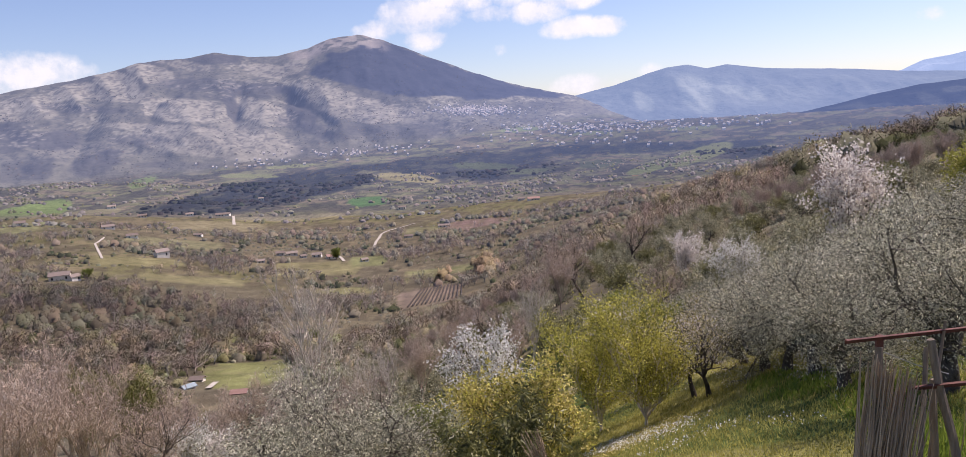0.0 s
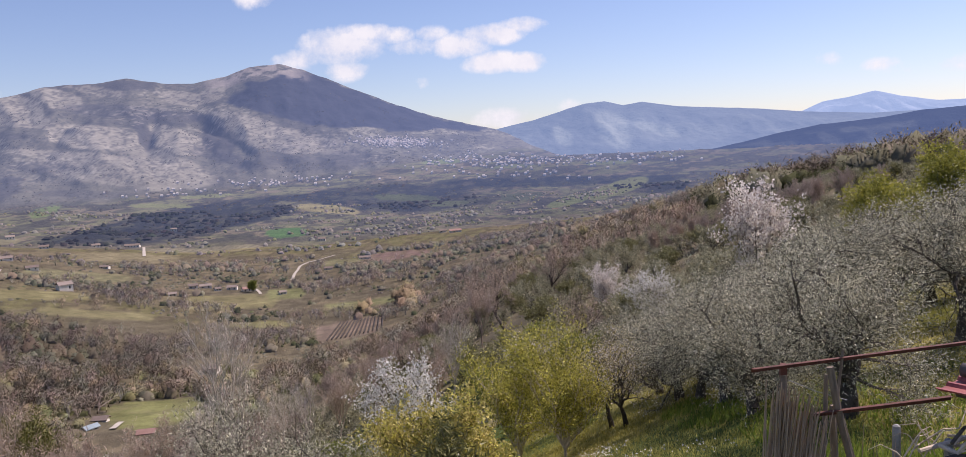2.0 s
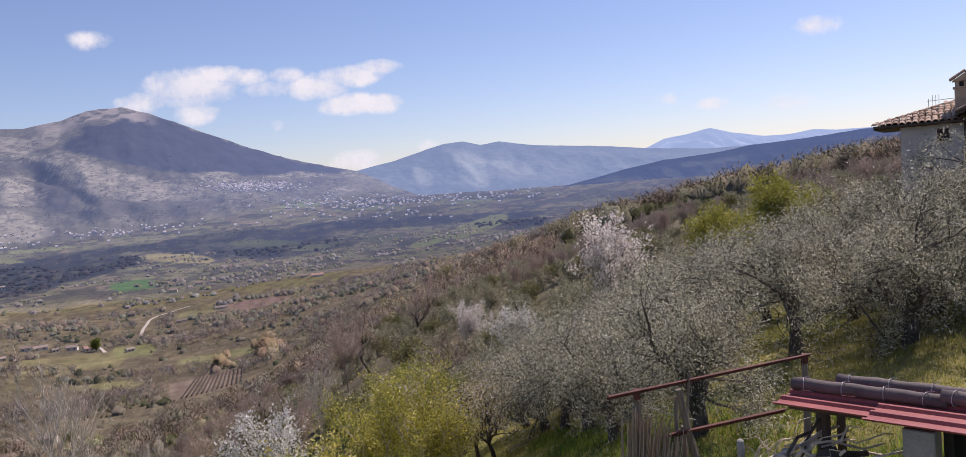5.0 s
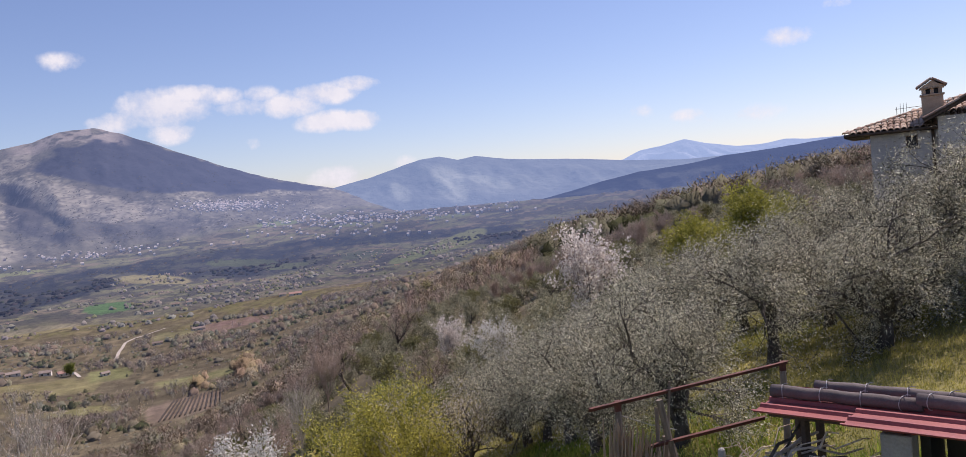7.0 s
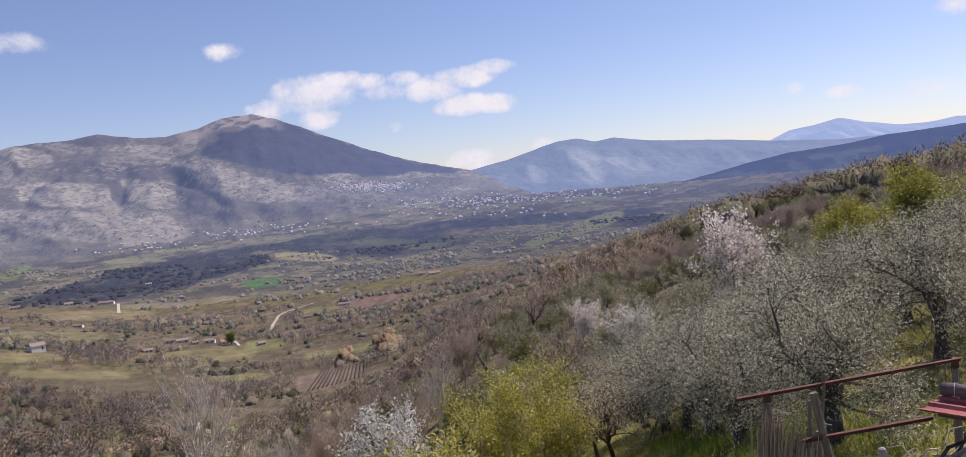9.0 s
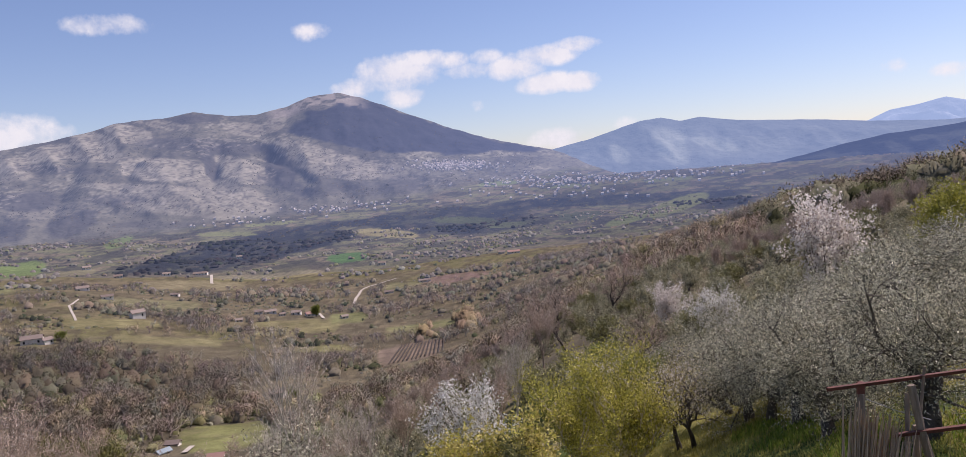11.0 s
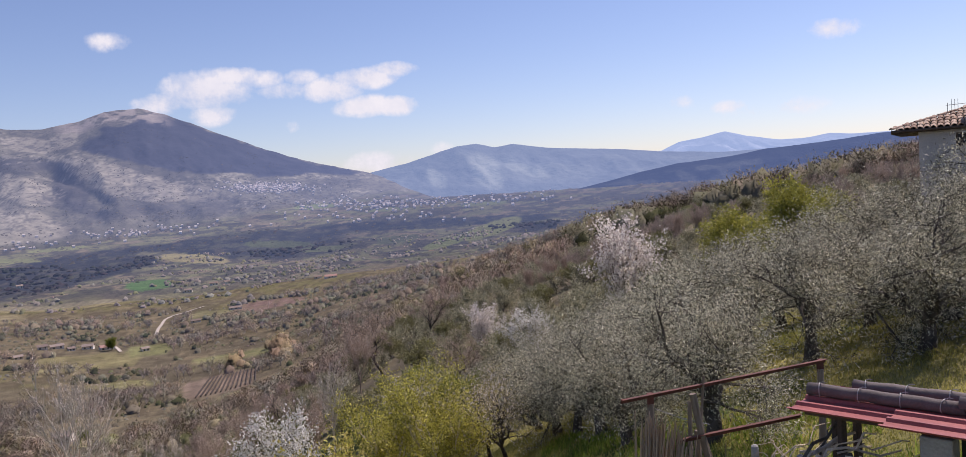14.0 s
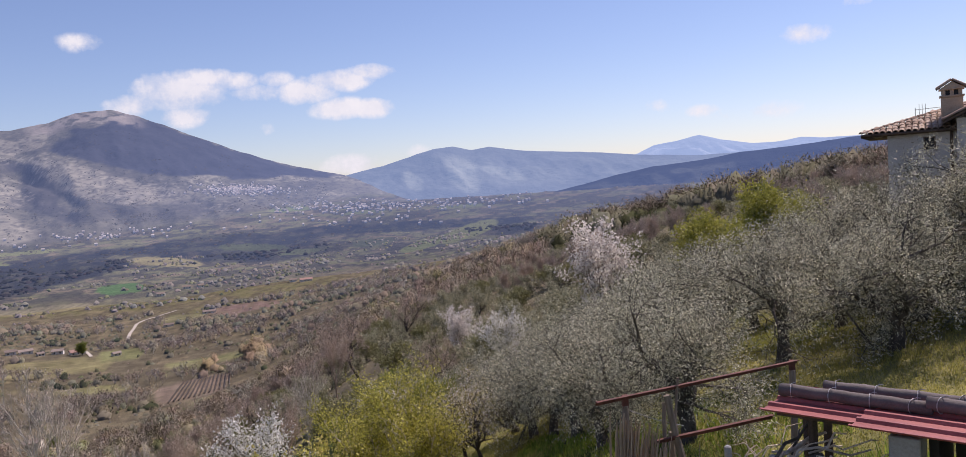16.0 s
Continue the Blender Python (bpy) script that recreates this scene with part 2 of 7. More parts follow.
M = {
    "ground": material("spring_ground", (0.58, 0.58, 0.56), (1.36, 1.36, 1.3), 0.95, 0.11, 1.1, 0.5, attribute="cover", spec=0.1),
    # mountain sheet emits blue that grows with distance, as painted haze
    "mountain": material("haze_glow_limestone", (0.74, 0.74, 0.74), (1.22, 1.22, 1.22), 0.95, 0.010, 0.07, 0.5, attribute="cover", spec=0.0, glow=(0.056, 0.086, 0.168), haze=(200, 2900)),
    # ranges and ridge: blue haze painted in as an even emission
    "range": material("haze_glow_range", (0.7, 0.7, 0.7), (1.25, 1.25, 1.25), 0.95, 0.004, 0.03, 0.5, attribute="cover", spec=0.0, glow=(0.150, 0.228, 0.395)),
    "pale_range": material("pale_haze_glow_range", (0.8, 0.8, 0.8), (1.2, 1.2, 1.2), 0.95, 0.004, 0.03, 0.4, attribute="cover", spec=0.0, glow=(0.29, 0.41, 0.63)),
    "ridge": material("haze_glow_wooded_ridge", (0.7, 0.7, 0.7), (1.25, 1.25, 1.25), 0.95, 0.01, 0.08, 0.5, attribute="cover", spec=0.0, glow=(0.062, 0.102, 0.228)),
    "bark": material("olive_bark", (0.035, 0.028, 0.022), (0.16, 0.135, 0.11), 0.95, 4.0, 30.0, 0.8),
    "bark_pale": material("pale_bark", (0.36, 0.31, 0.26), (0.78, 0.70, 0.60), 0.9, 5.0, 40.0, 0.5),
    "bark_brown": material("brown_twigs", (0.2, 0.145, 0.108), (0.68, 0.54, 0.43), 0.9, 5.0, 40.0, 0.4, island=0.8, through_light=0.2),
    "bark_dark": material("dark_bark", (0.03, 0.025, 0.022), (0.11, 0.09, 0.075), 0.95, 5.0, 40.0, 0.6),
    "olive_leaf": material("olive_leaf", (0.052, 0.050, 0.027), (0.90, 0.86, 0.63), 0.5, 2.0, 30.0, 0.0, island=0.95, through_light=0.32, spec=0.4, skew=1.5),
    "lime_leaf": material("young_leaf", (0.12, 0.12, 0.02), (0.80, 0.73, 0.15), 0.5, 2.0, 30.0, 0.0, island=0.95, through_light=0.35, skew=1.3),
    "spring_leaf": material("spring_leaf", (0.17, 0.17, 0.03), (0.48, 0.46, 0.09), 0.55, 2.0, 30.0, 0.0, island=0.8, through_light=0.35),
    "yellow_flower": material("yellow_blossom", (0.26, 0.22, 0.045), (0.82, 0.7, 0.26), 0.6, 2.0, 30.0, 0.0, island=0.9, through_light=0.4),
    "dark_leaf": material("evergreen_leaf", (0.042, 0.047, 0.015), (0.27, 0.26, 0.095), 0.4, 2.0, 30.0, 0.0, island=0.7, through_light=0.25, spec=0.2),
    "green_leaf": material("green_leaf", (0.08, 0.1, 0.02), (0.3, 0.33, 0.07), 0.55, 2.0, 30.0, 0.0, island=0.7, through_light=0.35),
    "pine_leaf": material("pine_needles", (0.065, 0.068, 0.018), (0.25, 0.235, 0.07), 0.6, 2.0, 30.0, 0.0, island=0.6, through_light=0.2),
    "moss_leaf": material("moss_green_leaf", (0.075, 0.075, 0.03), (0.36, 0.34, 0.15), 0.6, 2.0, 30.0, 0.0, island=0.8, through_light=0.25),
    "white_flower": material("white_blossom", (0.62, 0.59, 0.54), (0.95, 0.93, 0.88), 0.6, 2.0, 30.0, 0.0, island=0.9, through_light=0.4),
    "pink_flower": material("pink_blossom", (0.46, 0.4, 0.345), (0.95, 0.89, 0.82), 0.6, 2.0, 30.0, 0.0, island=0.95, through_light=0.45),
    "woods": material("woodland_crowns", (0.7, 0.7, 0.7), (1.5, 1.5, 1.5), 0.9, 0.5, 1.6, 0.0, island=0.3, through_light=0.12, attribute="cover", spec=0.1),
    # tree crowns with blue emission painted in for haze
    "far_wood": material("haze_glow_trees", (0.75, 0.75, 0.75), (1.2, 1.2, 1.2), 0.9, 0.02, 0.2, 0.0, island=0.1, attribute="cover", glow=(0.056, 0.086, 0.168), haze=(200, 2900), through_light=0.2, spec=0.0),
    "grove_leaf": material("grove_leaf", (0.085, 0.084, 0.042), (0.58, 0.55, 0.36), 0.6, 2.0, 30.0, 0.0, island=0.95, through_light=0.3, spec=0.3),
    "bark_dun": material("dun_twigs", (0.16, 0.124, 0.1), (0.62, 0.51, 0.42), 0.9, 5.0, 40.0, 0.3, island=0.85, through_light=0.2),
    "grass": material("meadow_grass", (0.15, 0.15, 0.03), (0.62, 0.56, 0.17), 0.7, 0.5, 5.0, 0.0, island=0.6, through_light=0.5),
    "lush": material("lush_growth", (0.07, 0.12, 0.016), (0.34, 0.42, 0.07), 0.6, 0.6, 6.0, 0.0, island=0.7, through_light=0.45),
    "daisy": material("meadow_flowers", (0.55, 0.54, 0.46), (0.85, 0.84, 0.78), 0.7, 0.5, 5.0, 0.0, island=0.5),
    "rust": material("rust_painted_steel", (0.055, 0.02, 0.013), (0.18, 0.06, 0.04), 0.7, 6.0, 60.0, 0.4, streak=(1, 1, 1)),
    "red_sheet": material("red_painted_sheet", (0.22, 0.055, 0.05), (0.4, 0.12, 0.105), 0.5, 1.5, 30.0, 0.15),
    "pipe": material("rolled_tarpaulin", (0.075, 0.060, 0.055), (0.18, 0.148, 0.135), 0.75, 3.0, 40.0, 0.4, island=0.3),
    "wire": material("pale_wire", (0.3, 0.29, 0.28), (0.5, 0.49, 0.47), 0.5, 5.0, 50.0, 0.1),
    "concrete": material("grey_concrete", (0.22, 0.215, 0.20), (0.42, 0.41, 0.38), 0.9, 3.0, 35.0, 0.5),
    "pole": material("weathered_pole", (0.1, 0.075, 0.055), (0.38, 0.3, 0.22), 0.9, 3.0, 25.0, 0.6, streak=(1, 1, 0.15)),
    "reed": material("dry_canes", (0.17, 0.115, 0.07), (0.62, 0.46, 0.31), 0.8, 3.0, 25.0, 0.3, island=0.6),
    "plaster": material("cream_plaster", (0.42, 0.39, 0.35), (0.62, 0.59, 0.54), 0.9, 0.8, 20.0, 0.3),
    "chimney": material("ochre_plaster", (0.33, 0.25, 0.17), (0.52, 0.42, 0.31), 0.9, 2.0, 25.0, 0.4),
    "tile": material("clay_roof_tile", (0.20, 0.12, 0.08), (0.56, 0.42, 0.31), 0.85, 1.5, 12.0, 0.4, island=0.7),
    "dark": material("dark_opening", (0.012, 0.012, 0.013), (0.03, 0.03, 0.032), 0.4, 2.0, 20.0, 0.0),
    "wood": material("brown_eaves_wood", (0.05, 0.034, 0.024), (0.13, 0.09, 0.065), 0.8, 3.0, 30.0, 0.3),
    "metal": material("aerial_metal", (0.3, 0.3, 0.3), (0.5, 0.5, 0.5), 0.4, 4.0, 30.0, 0.1, metal=0.8),
    "far_wall": material("farmhouse_wall", (0.58, 0.53, 0.45), (0.85, 0.8, 0.7), 0.9, 0.4, 5.0, 0.0, island=0.4),
    "far_roof": material("farmhouse_roof", (0.17, 0.13, 0.11), (0.33, 0.27, 0.23), 0.9, 0.4, 5.0, 0.0, island=0.6),
    "red_roof": material("red_barn_roof", (0.26, 0.15, 0.12), (0.40, 0.25, 0.21), 0.85, 0.4, 5.0, 0.0, island=0.4),
    "white_road": material("pale_gravel_track", (0.34, 0.3, 0.25), (0.52, 0.47, 0.4), 0.95, 0.3, 4.0, 0.2),
    "blue_sheet": material("pale_blue_sheet", (0.2, 0.26, 0.29), (0.32, 0.38, 0.41), 0.6, 0.4, 5.0, 0.0),
    "cut_wood": material("cut_branch_wood", (0.36, 0.27, 0.19), (0.85, 0.72, 0.57), 0.9, 4.0, 30.0, 0.5),
    # town walls emit the same blue as painted haze
    "town_wall": material("haze_glow_town_walls", (0.26, 0.21, 0.175), (0.66, 0.58, 0.49), 0.9, 0.05, 0.5, 0.0, island=0.7, glow=(0.056, 0.086, 0.168), haze=(200, 2900)),
}

# ---- land forms ----
def vnoise(x, y, seed=0):
    """Smooth value noise, about 0 to 1."""
    xi, yi = np.floor(x), np.floor(y)
    fx, fy = x - xi, y - yi
    fx, fy = fx * fx * (3 - 2 * fx), fy * fy * (3 - 2 * fy)

    def h(a, b):
        v = np.sin(a * 127.1 + b * 311.7 + seed * 74.7) * 43758.5453
        return v - np.floor(v)

    return (h(xi, yi) * (1 - fx) + h(xi + 1, yi) * fx) * (1 - fy) + (h(xi, yi + 1) * (1 - fx) + h(xi + 1, yi + 1) * fx) * fy


def fbm(x, y, seed=0, octaves=4, gain=0.5):
    total, amp, norm = 0.0, 1.0, 0.0
    for k in range(octaves):
        total = total + amp * vnoise(x * 2**k + 17.3 * k, y * 2**k - 9.1 * k, seed + k)
        norm, amp = norm + amp, amp * gain
    return total / norm


def hermite(nodes, values, at):
    """Smooth curve through values (nodes along the first axis)."""
    nodes = np.asarray(nodes, float)
    slope = np.gradient(values, nodes, axis=0)
    at = np.clip(at, nodes[0], nodes[-1])
    k = np.clip(np.searchsorted(nodes, at) - 1, 0, len(nodes) - 2)
    w = nodes[k + 1] - nodes[k]
    return k, w, (at - nodes[k]) / w, slope


# slope of the land seen from the terrace (degrees below eye level), by bearing and distance
BEARINGS = [-45, -30, -15, 0, 10, 20, 30, 40, 55]
REACH = [6, 12, 25, 50, 100, 200, 400, 800, 1600, 2400]
DIP = np.array([
    [-42, -31, -28, -24, -21, -17, -9.0, -4.6, -2.2, -0.6],
    [-42, -31, -28, -24, -21, -17.5, -9.8, -5.0, -2.6, -0.9],
    [-42, -31, -28, -24.5, -21.5, -18.2, -12.8, -7.0, -3.8, -1.9],
    [-42, -30, -26, -22.5, -17.0, -14.5, -12.2, -7.4, -4.0, -2.5],
    [-42, -28, -23, -18, -12.6, -9.8, -8.2, -6.6, -4.0, -2.4],
    [-42, -26, -19, -14.2, -9.8, -6.6, -5.2, -5.5, -3.6, -2.1],
    [-42, -25.5, -15.2, -10.8, -6.6, -3.9, -3.3, -4.5, -3.0, -1.8],
    [-42, -25, -12.6, -7.6, -4.2, -2.2, -1.7, -3.6, -2.6, -1.8],
    [-42, -24, -9, -4, -1.2, -0.3, -0.2, -2.5, -2.2, -1.8],
])
NODE_AZ = [-180] + BEARINGS + [180]
DEPTHS = np.tan(np.radians(DIP)) * np.array(REACH)
DEPTHS = np.vstack([(DEPTHS[0] + DEPTHS[-1]) / 2, DEPTHS, (DEPTHS[0] + DEPTHS[-1]) / 2])
LOG_R = np.log(REACH)


def base_height(az, r):
    k, w, f, slope = hermite(LOG_R, DEPTHS.T, np.log(np.maximum(r, REACH[0])))
    a, wa, fa, _ = hermite(NODE_AZ, DEPTHS, az)
    grad_az = np.gradient(DEPTHS, np.asarray(NODE_AZ, float), axis=0)

    def row(table, tangent):
        h00, h10, h01, h11 = 2 * f**3 - 3 * f**2 + 1, f**3 - 2 * f**2 + f, -2 * f**3 + 3 * f**2, f**3 - f**2
        def at(i):
            return table[i, k] * h00 + tangent[i, k] * w * h10 + table[i, k + 1] * h01 + tangent[i, k + 1] * w * h11
        return at

    lr = np.gradient(DEPTHS, LOG_R, axis=1)
    here, there = row(DEPTHS, lr), row(grad_az, np.gradient(grad_az, LOG_R, axis=1))
    h00, h10, h01, h11 = 2 * fa**3 - 3 * fa**2 + 1, fa**3 - 2 * fa**2 + fa, -2 * fa**3 + 3 * fa**2, fa**3 - fa**2
    return here(a) * h00 + there(a) * wa * h10 + here(a + 1) * h01 + there(a + 1) * wa * h11


def height(x, y):
    """Height of the land at a place; the eye is at 0."""
    x, y = np.asarray(x, float), np.asarray(y, float)
    r, az = np.hypot(x, y), np.degrees(np.arctan2(x, y))
    rough = np.clip(r / 60, 0, 1)
    z = base_height(az, r)
    z = z + 0.25 * (fbm(x / 4, y / 4, 5, 3) - 0.5) * np.clip(r / 12, 0, 1)
    z = z + rough * 0.016 * np.minimum(r, 1500) * (fbm(x / 160, y / 160, 3, 4) - 0.5) + np.clip((r - 500) / 800, 0, 1) * 15 * (fbm(x / 260, y / 150, 8, 3) - 0.5)
    return z


def ground_at(az, r):
    x, y = r * math.sin(radians(az)), r * math.cos(radians(az))
    return Vector((x, y, float(height(x, y))))


def mesh_object(name, verts, faces, mat, parent=None, smooth=False):
    me = bpy.data.meshes.new(name)
    if isinstance(faces, np.ndarray):
        count, sides = faces.shape
        me.vertices.add(len(verts))
        me.vertices.foreach_set("co", np.asarray(verts, np.float32).ravel())
        me.loops.add(count * sides)
        me.loops.foreach_set("vertex_index", faces.astype(np.int32).ravel())
        me.polygons.add(count)
        me.polygons.foreach_set("loop_start", np.arange(0, count * sides, sides, dtype=np.int32))
        me.update(calc_edges=True)
    else:
        me.from_pydata([tuple(v) for v in verts], [], faces)
    me.materials.append(mat)
    if not smooth:
        me.polygons.foreach_set("use_smooth", np.zeros(len(me.polygons), dtype=bool))
    else:
        me.polygons.foreach_set("use_smooth", np.ones(len(me.polygons), dtype=bool))
    me.update()
    ob = new(name, me)
    if parent:
        ob.parent = parent
    return ob


def polar_sheet(name, az, r, z, cover, mat):
    """A sheet of land over bearings and distances (2D arrays), with its ground cover as a colour layer."""
    x, y = r * np.sin(np.radians(az)), r * np.cos(np.radians(az))
    rows, cols = x.shape
    idx = np.arange(rows * cols).reshape(rows, cols)
    quads = np.stack([idx[:-1, :-1], idx[:-1, 1:], idx[1:, 1:], idx[1:, :-1]], -1).reshape(-1, 4)
    ob = mesh_object(name, np.stack([x, y, z], -1).reshape(-1, 3), quads, mat, smooth=True)
    layer = ob.data.color_attributes.new("cover", "FLOAT_COLOR", "POINT")
    rgba = np.concatenate([cover.reshape(-1, 3), np.ones((rows * cols, 1))], 1)
    layer.data.foreach_set("color", rgba.ravel())
    return ob


def lay(base, colour, mask):
    return base * (1 - mask[..., None]) + np.array(colour) * mask[..., None]


def soft(v, lo, hi):
    f = np.clip((v - lo) / (hi - lo), 0, 1)
    return f * f * (3 - 2 * f)


def spot(az, r, c_az, c_r, w_az, w_r, edge=0.25, corner=2.0):
    """1 inside an oval of land round a bearing and a distance; a higher corner makes it boxier."""
    d = np.abs((az - c_az) / w_az) ** corner + np.abs((r - c_r) / w_r) ** corner
    return 1 - soft(d, 1 - edge, 1 + edge)


# grassy or ploughed fields in the valley: bearing, distance, half widths, colour
FIELDS = [
    (-18.0, 250, 3.1, 25, (0.20, 0.205, 0.065)), (-14, 1000, 4.0, 40, (0.23, 0.20, 0.10)),
    (-19, 880, 3.4, 55, (0.22, 0.19, 0.10)), (-12.5, 560, 3.0, 30, (0.20, 0.18, 0.075)), (-8.8, 590, 1.3, 28, (0.185, 0.19, 0.07)), (-2.5, 520, 3.2, 16, (0.185, 0.185, 0.07)),
    (-24.5, 560, 3.0, 18, (0.20, 0.18, 0.075)), (-4.4, 422, 2.6, 36, (0.21, 0.16, 0.11)), (-21, 500, 3.5, 14, (0.20, 0.18, 0.08)), (-4.0, 1480, 1.8, 45, (0.20, 0.19, 0.09)),
    (3.0, 360, 3.0, 16, (0.17, 0.19, 0.06)), (9.5, 1450, 2.0, 40, (0.16, 0.17, 0.08)), (-26, 1350, 3.5, 60, (0.18, 0.20, 0.09)), (-10.5, 470, 2.2, 12, (0.20, 0.19, 0.07)),
    (-15.0, 340, 2.0, 14, (0.24, 0.19, 0.11)), (-2.0, 372, 2.6, 12, (0.18, 0.17, 0.08)), (-4.6, 760, 1.4, 30, (0.18, 0.17, 0.075)), (-0.5, 780, 2.4, 26, (0.19, 0.13, 0.10)),
    (-33, 800, 3.0, 40, (0.19, 0.19, 0.08)), (7, 1250, 3, 50, (0.20, 0.20, 0.10)), (-22, 690, 3.0, 26, (0.20, 0.19, 0.09)), (-11, 1640, 2.0, 40, (0.18, 0.20, 0.10)),
]

# houses of the valley: bearing, distance, length, depth, wall height, materials, turn, description
VALLEY = [
    (-22.9, 590, 12, 9, 6.5, "far_wall", "far_roof", 20, "square pale stone farmhouse among fields"), (-29.2, 480, 14, 8, 5, "far_wall", "far_roof", -10, "long pale farmhouse with a brown roof"),
    (-28.4, 478, 7, 6, 4, "far_wall", "far_roof", 30, ""), (-11.3, 615, 13, 7, 3.6, "far_wall", "red_roof", 15, "barn with a faded red roof in the hamlet"), (-12.4, 628, 10, 6, 4, "far_wall", "far_roof", -12, ""),
    (-14.2, 640, 12, 6, 3.6, "far_wall", "far_roof", 8, ""), (-15.0, 636, 9, 6, 4, "far_wall", "far_roof", 0, ""), (-13.4, 622, 6, 5, 3, "far_wall", "far_roof", 20, ""), (-9.0, 585, 7, 5, 3, "far_wall", "far_roof", 24, "grey stone field barn"),
    (-18.6, 1045, 24, 9, 4, "far_wall", "far_roof", -15, "long low farm shed on a terrace"), (-20.8, 1020, 12, 8, 4, "far_wall", "far_roof", 5, ""), (-24.6, 700, 12, 7, 4, "far_wall", "far_roof", 5, ""), (-26.0, 760, 14, 8, 4, "far_wall", "far_roof", 12, ""),
    (-4.2, 1080, 14, 8, 5, "far_wall", "far_roof", 0, "pale house by the valley road"), (-3.3, 1090, 10, 8, 5, "far_wall", "far_roof", 10, ""), (-5.9, 1050, 13, 8, 5, "far_wall", "far_roof", -5, "tan farmhouse on the valley floor"), (-2.9, 780, 16, 6, 3.4, "far_wall", "far_roof", 12, ""),
    (-5.6, 720, 11, 5, 3, "far_wall", "far_roof", 4, ""), (3.9, 955, 20, 9, 4, "far_wall", "red_roof", 8, "low farm building with a red roof"), (3.0, 980, 12, 8, 4, "far_wall", "far_roof", 3, ""), (-14.3, 335, 8, 6, 4, "far_wall", "far_roof", -20, "white cottage behind bare trees"),
    (-18.9, 212, 5.2, 3.4, 1.5, "far_wall", "red_roof", -15, "hut with a faded pink roof by the meadow"), (-22.3, 228, 4.6, 3.0, 1.6, "far_wall", "blue_sheet", 30, "shed under pale blue sheeting"), (-21.6, 240, 5, 3.5, 1.8, "far_wall", "far_roof", -25, ""),
    (-16.4, 590, 7, 5, 3, "far_wall", "far_roof", 5, ""), (-20.4, 760, 11, 5, 3.2, "far_wall", "far_roof", -28, "row of low farm sheds"), (-31, 900, 14, 9, 5, "far_wall", "far_roof", 0, ""), (-25.6, 1150, 14, 9, 5, "far_wall", "far_roof", 5, ""), (11.4, 1300, 12, 8, 5, "far_wall", "far_roof", 0, ""),
    (-23.8, 985, 13, 8, 4, "far_wall", "far_roof", 0, ""), (-15.9, 1350, 12, 8, 6, "far_wall", "far_roof", 0, ""),
]
# pale tracks: description, stops by bearing and distance, width
TRACKS = [
    ("pale track winding through the valley", [(-8.25, 672), (-8.0, 715), (-7.6, 760), (-6.9, 785), (-6.1, 806), (-5.0, 830)], 2.6),
    ("white ramp up to the farm terrace", [(-17.93, 900), (-17.9, 1040)], 3.2),
    ("pale track beside the fields", [(-26.6, 570), (-26.9, 640), (-26.3, 690)], 1.6),
    ("short pale drive at the hamlet", [(-10.5, 590), (-10.8, 625)], 2.2),
    ("short pale track by the hut", [(-21.0, 224), (-20.4, 234)], 1.6),
]


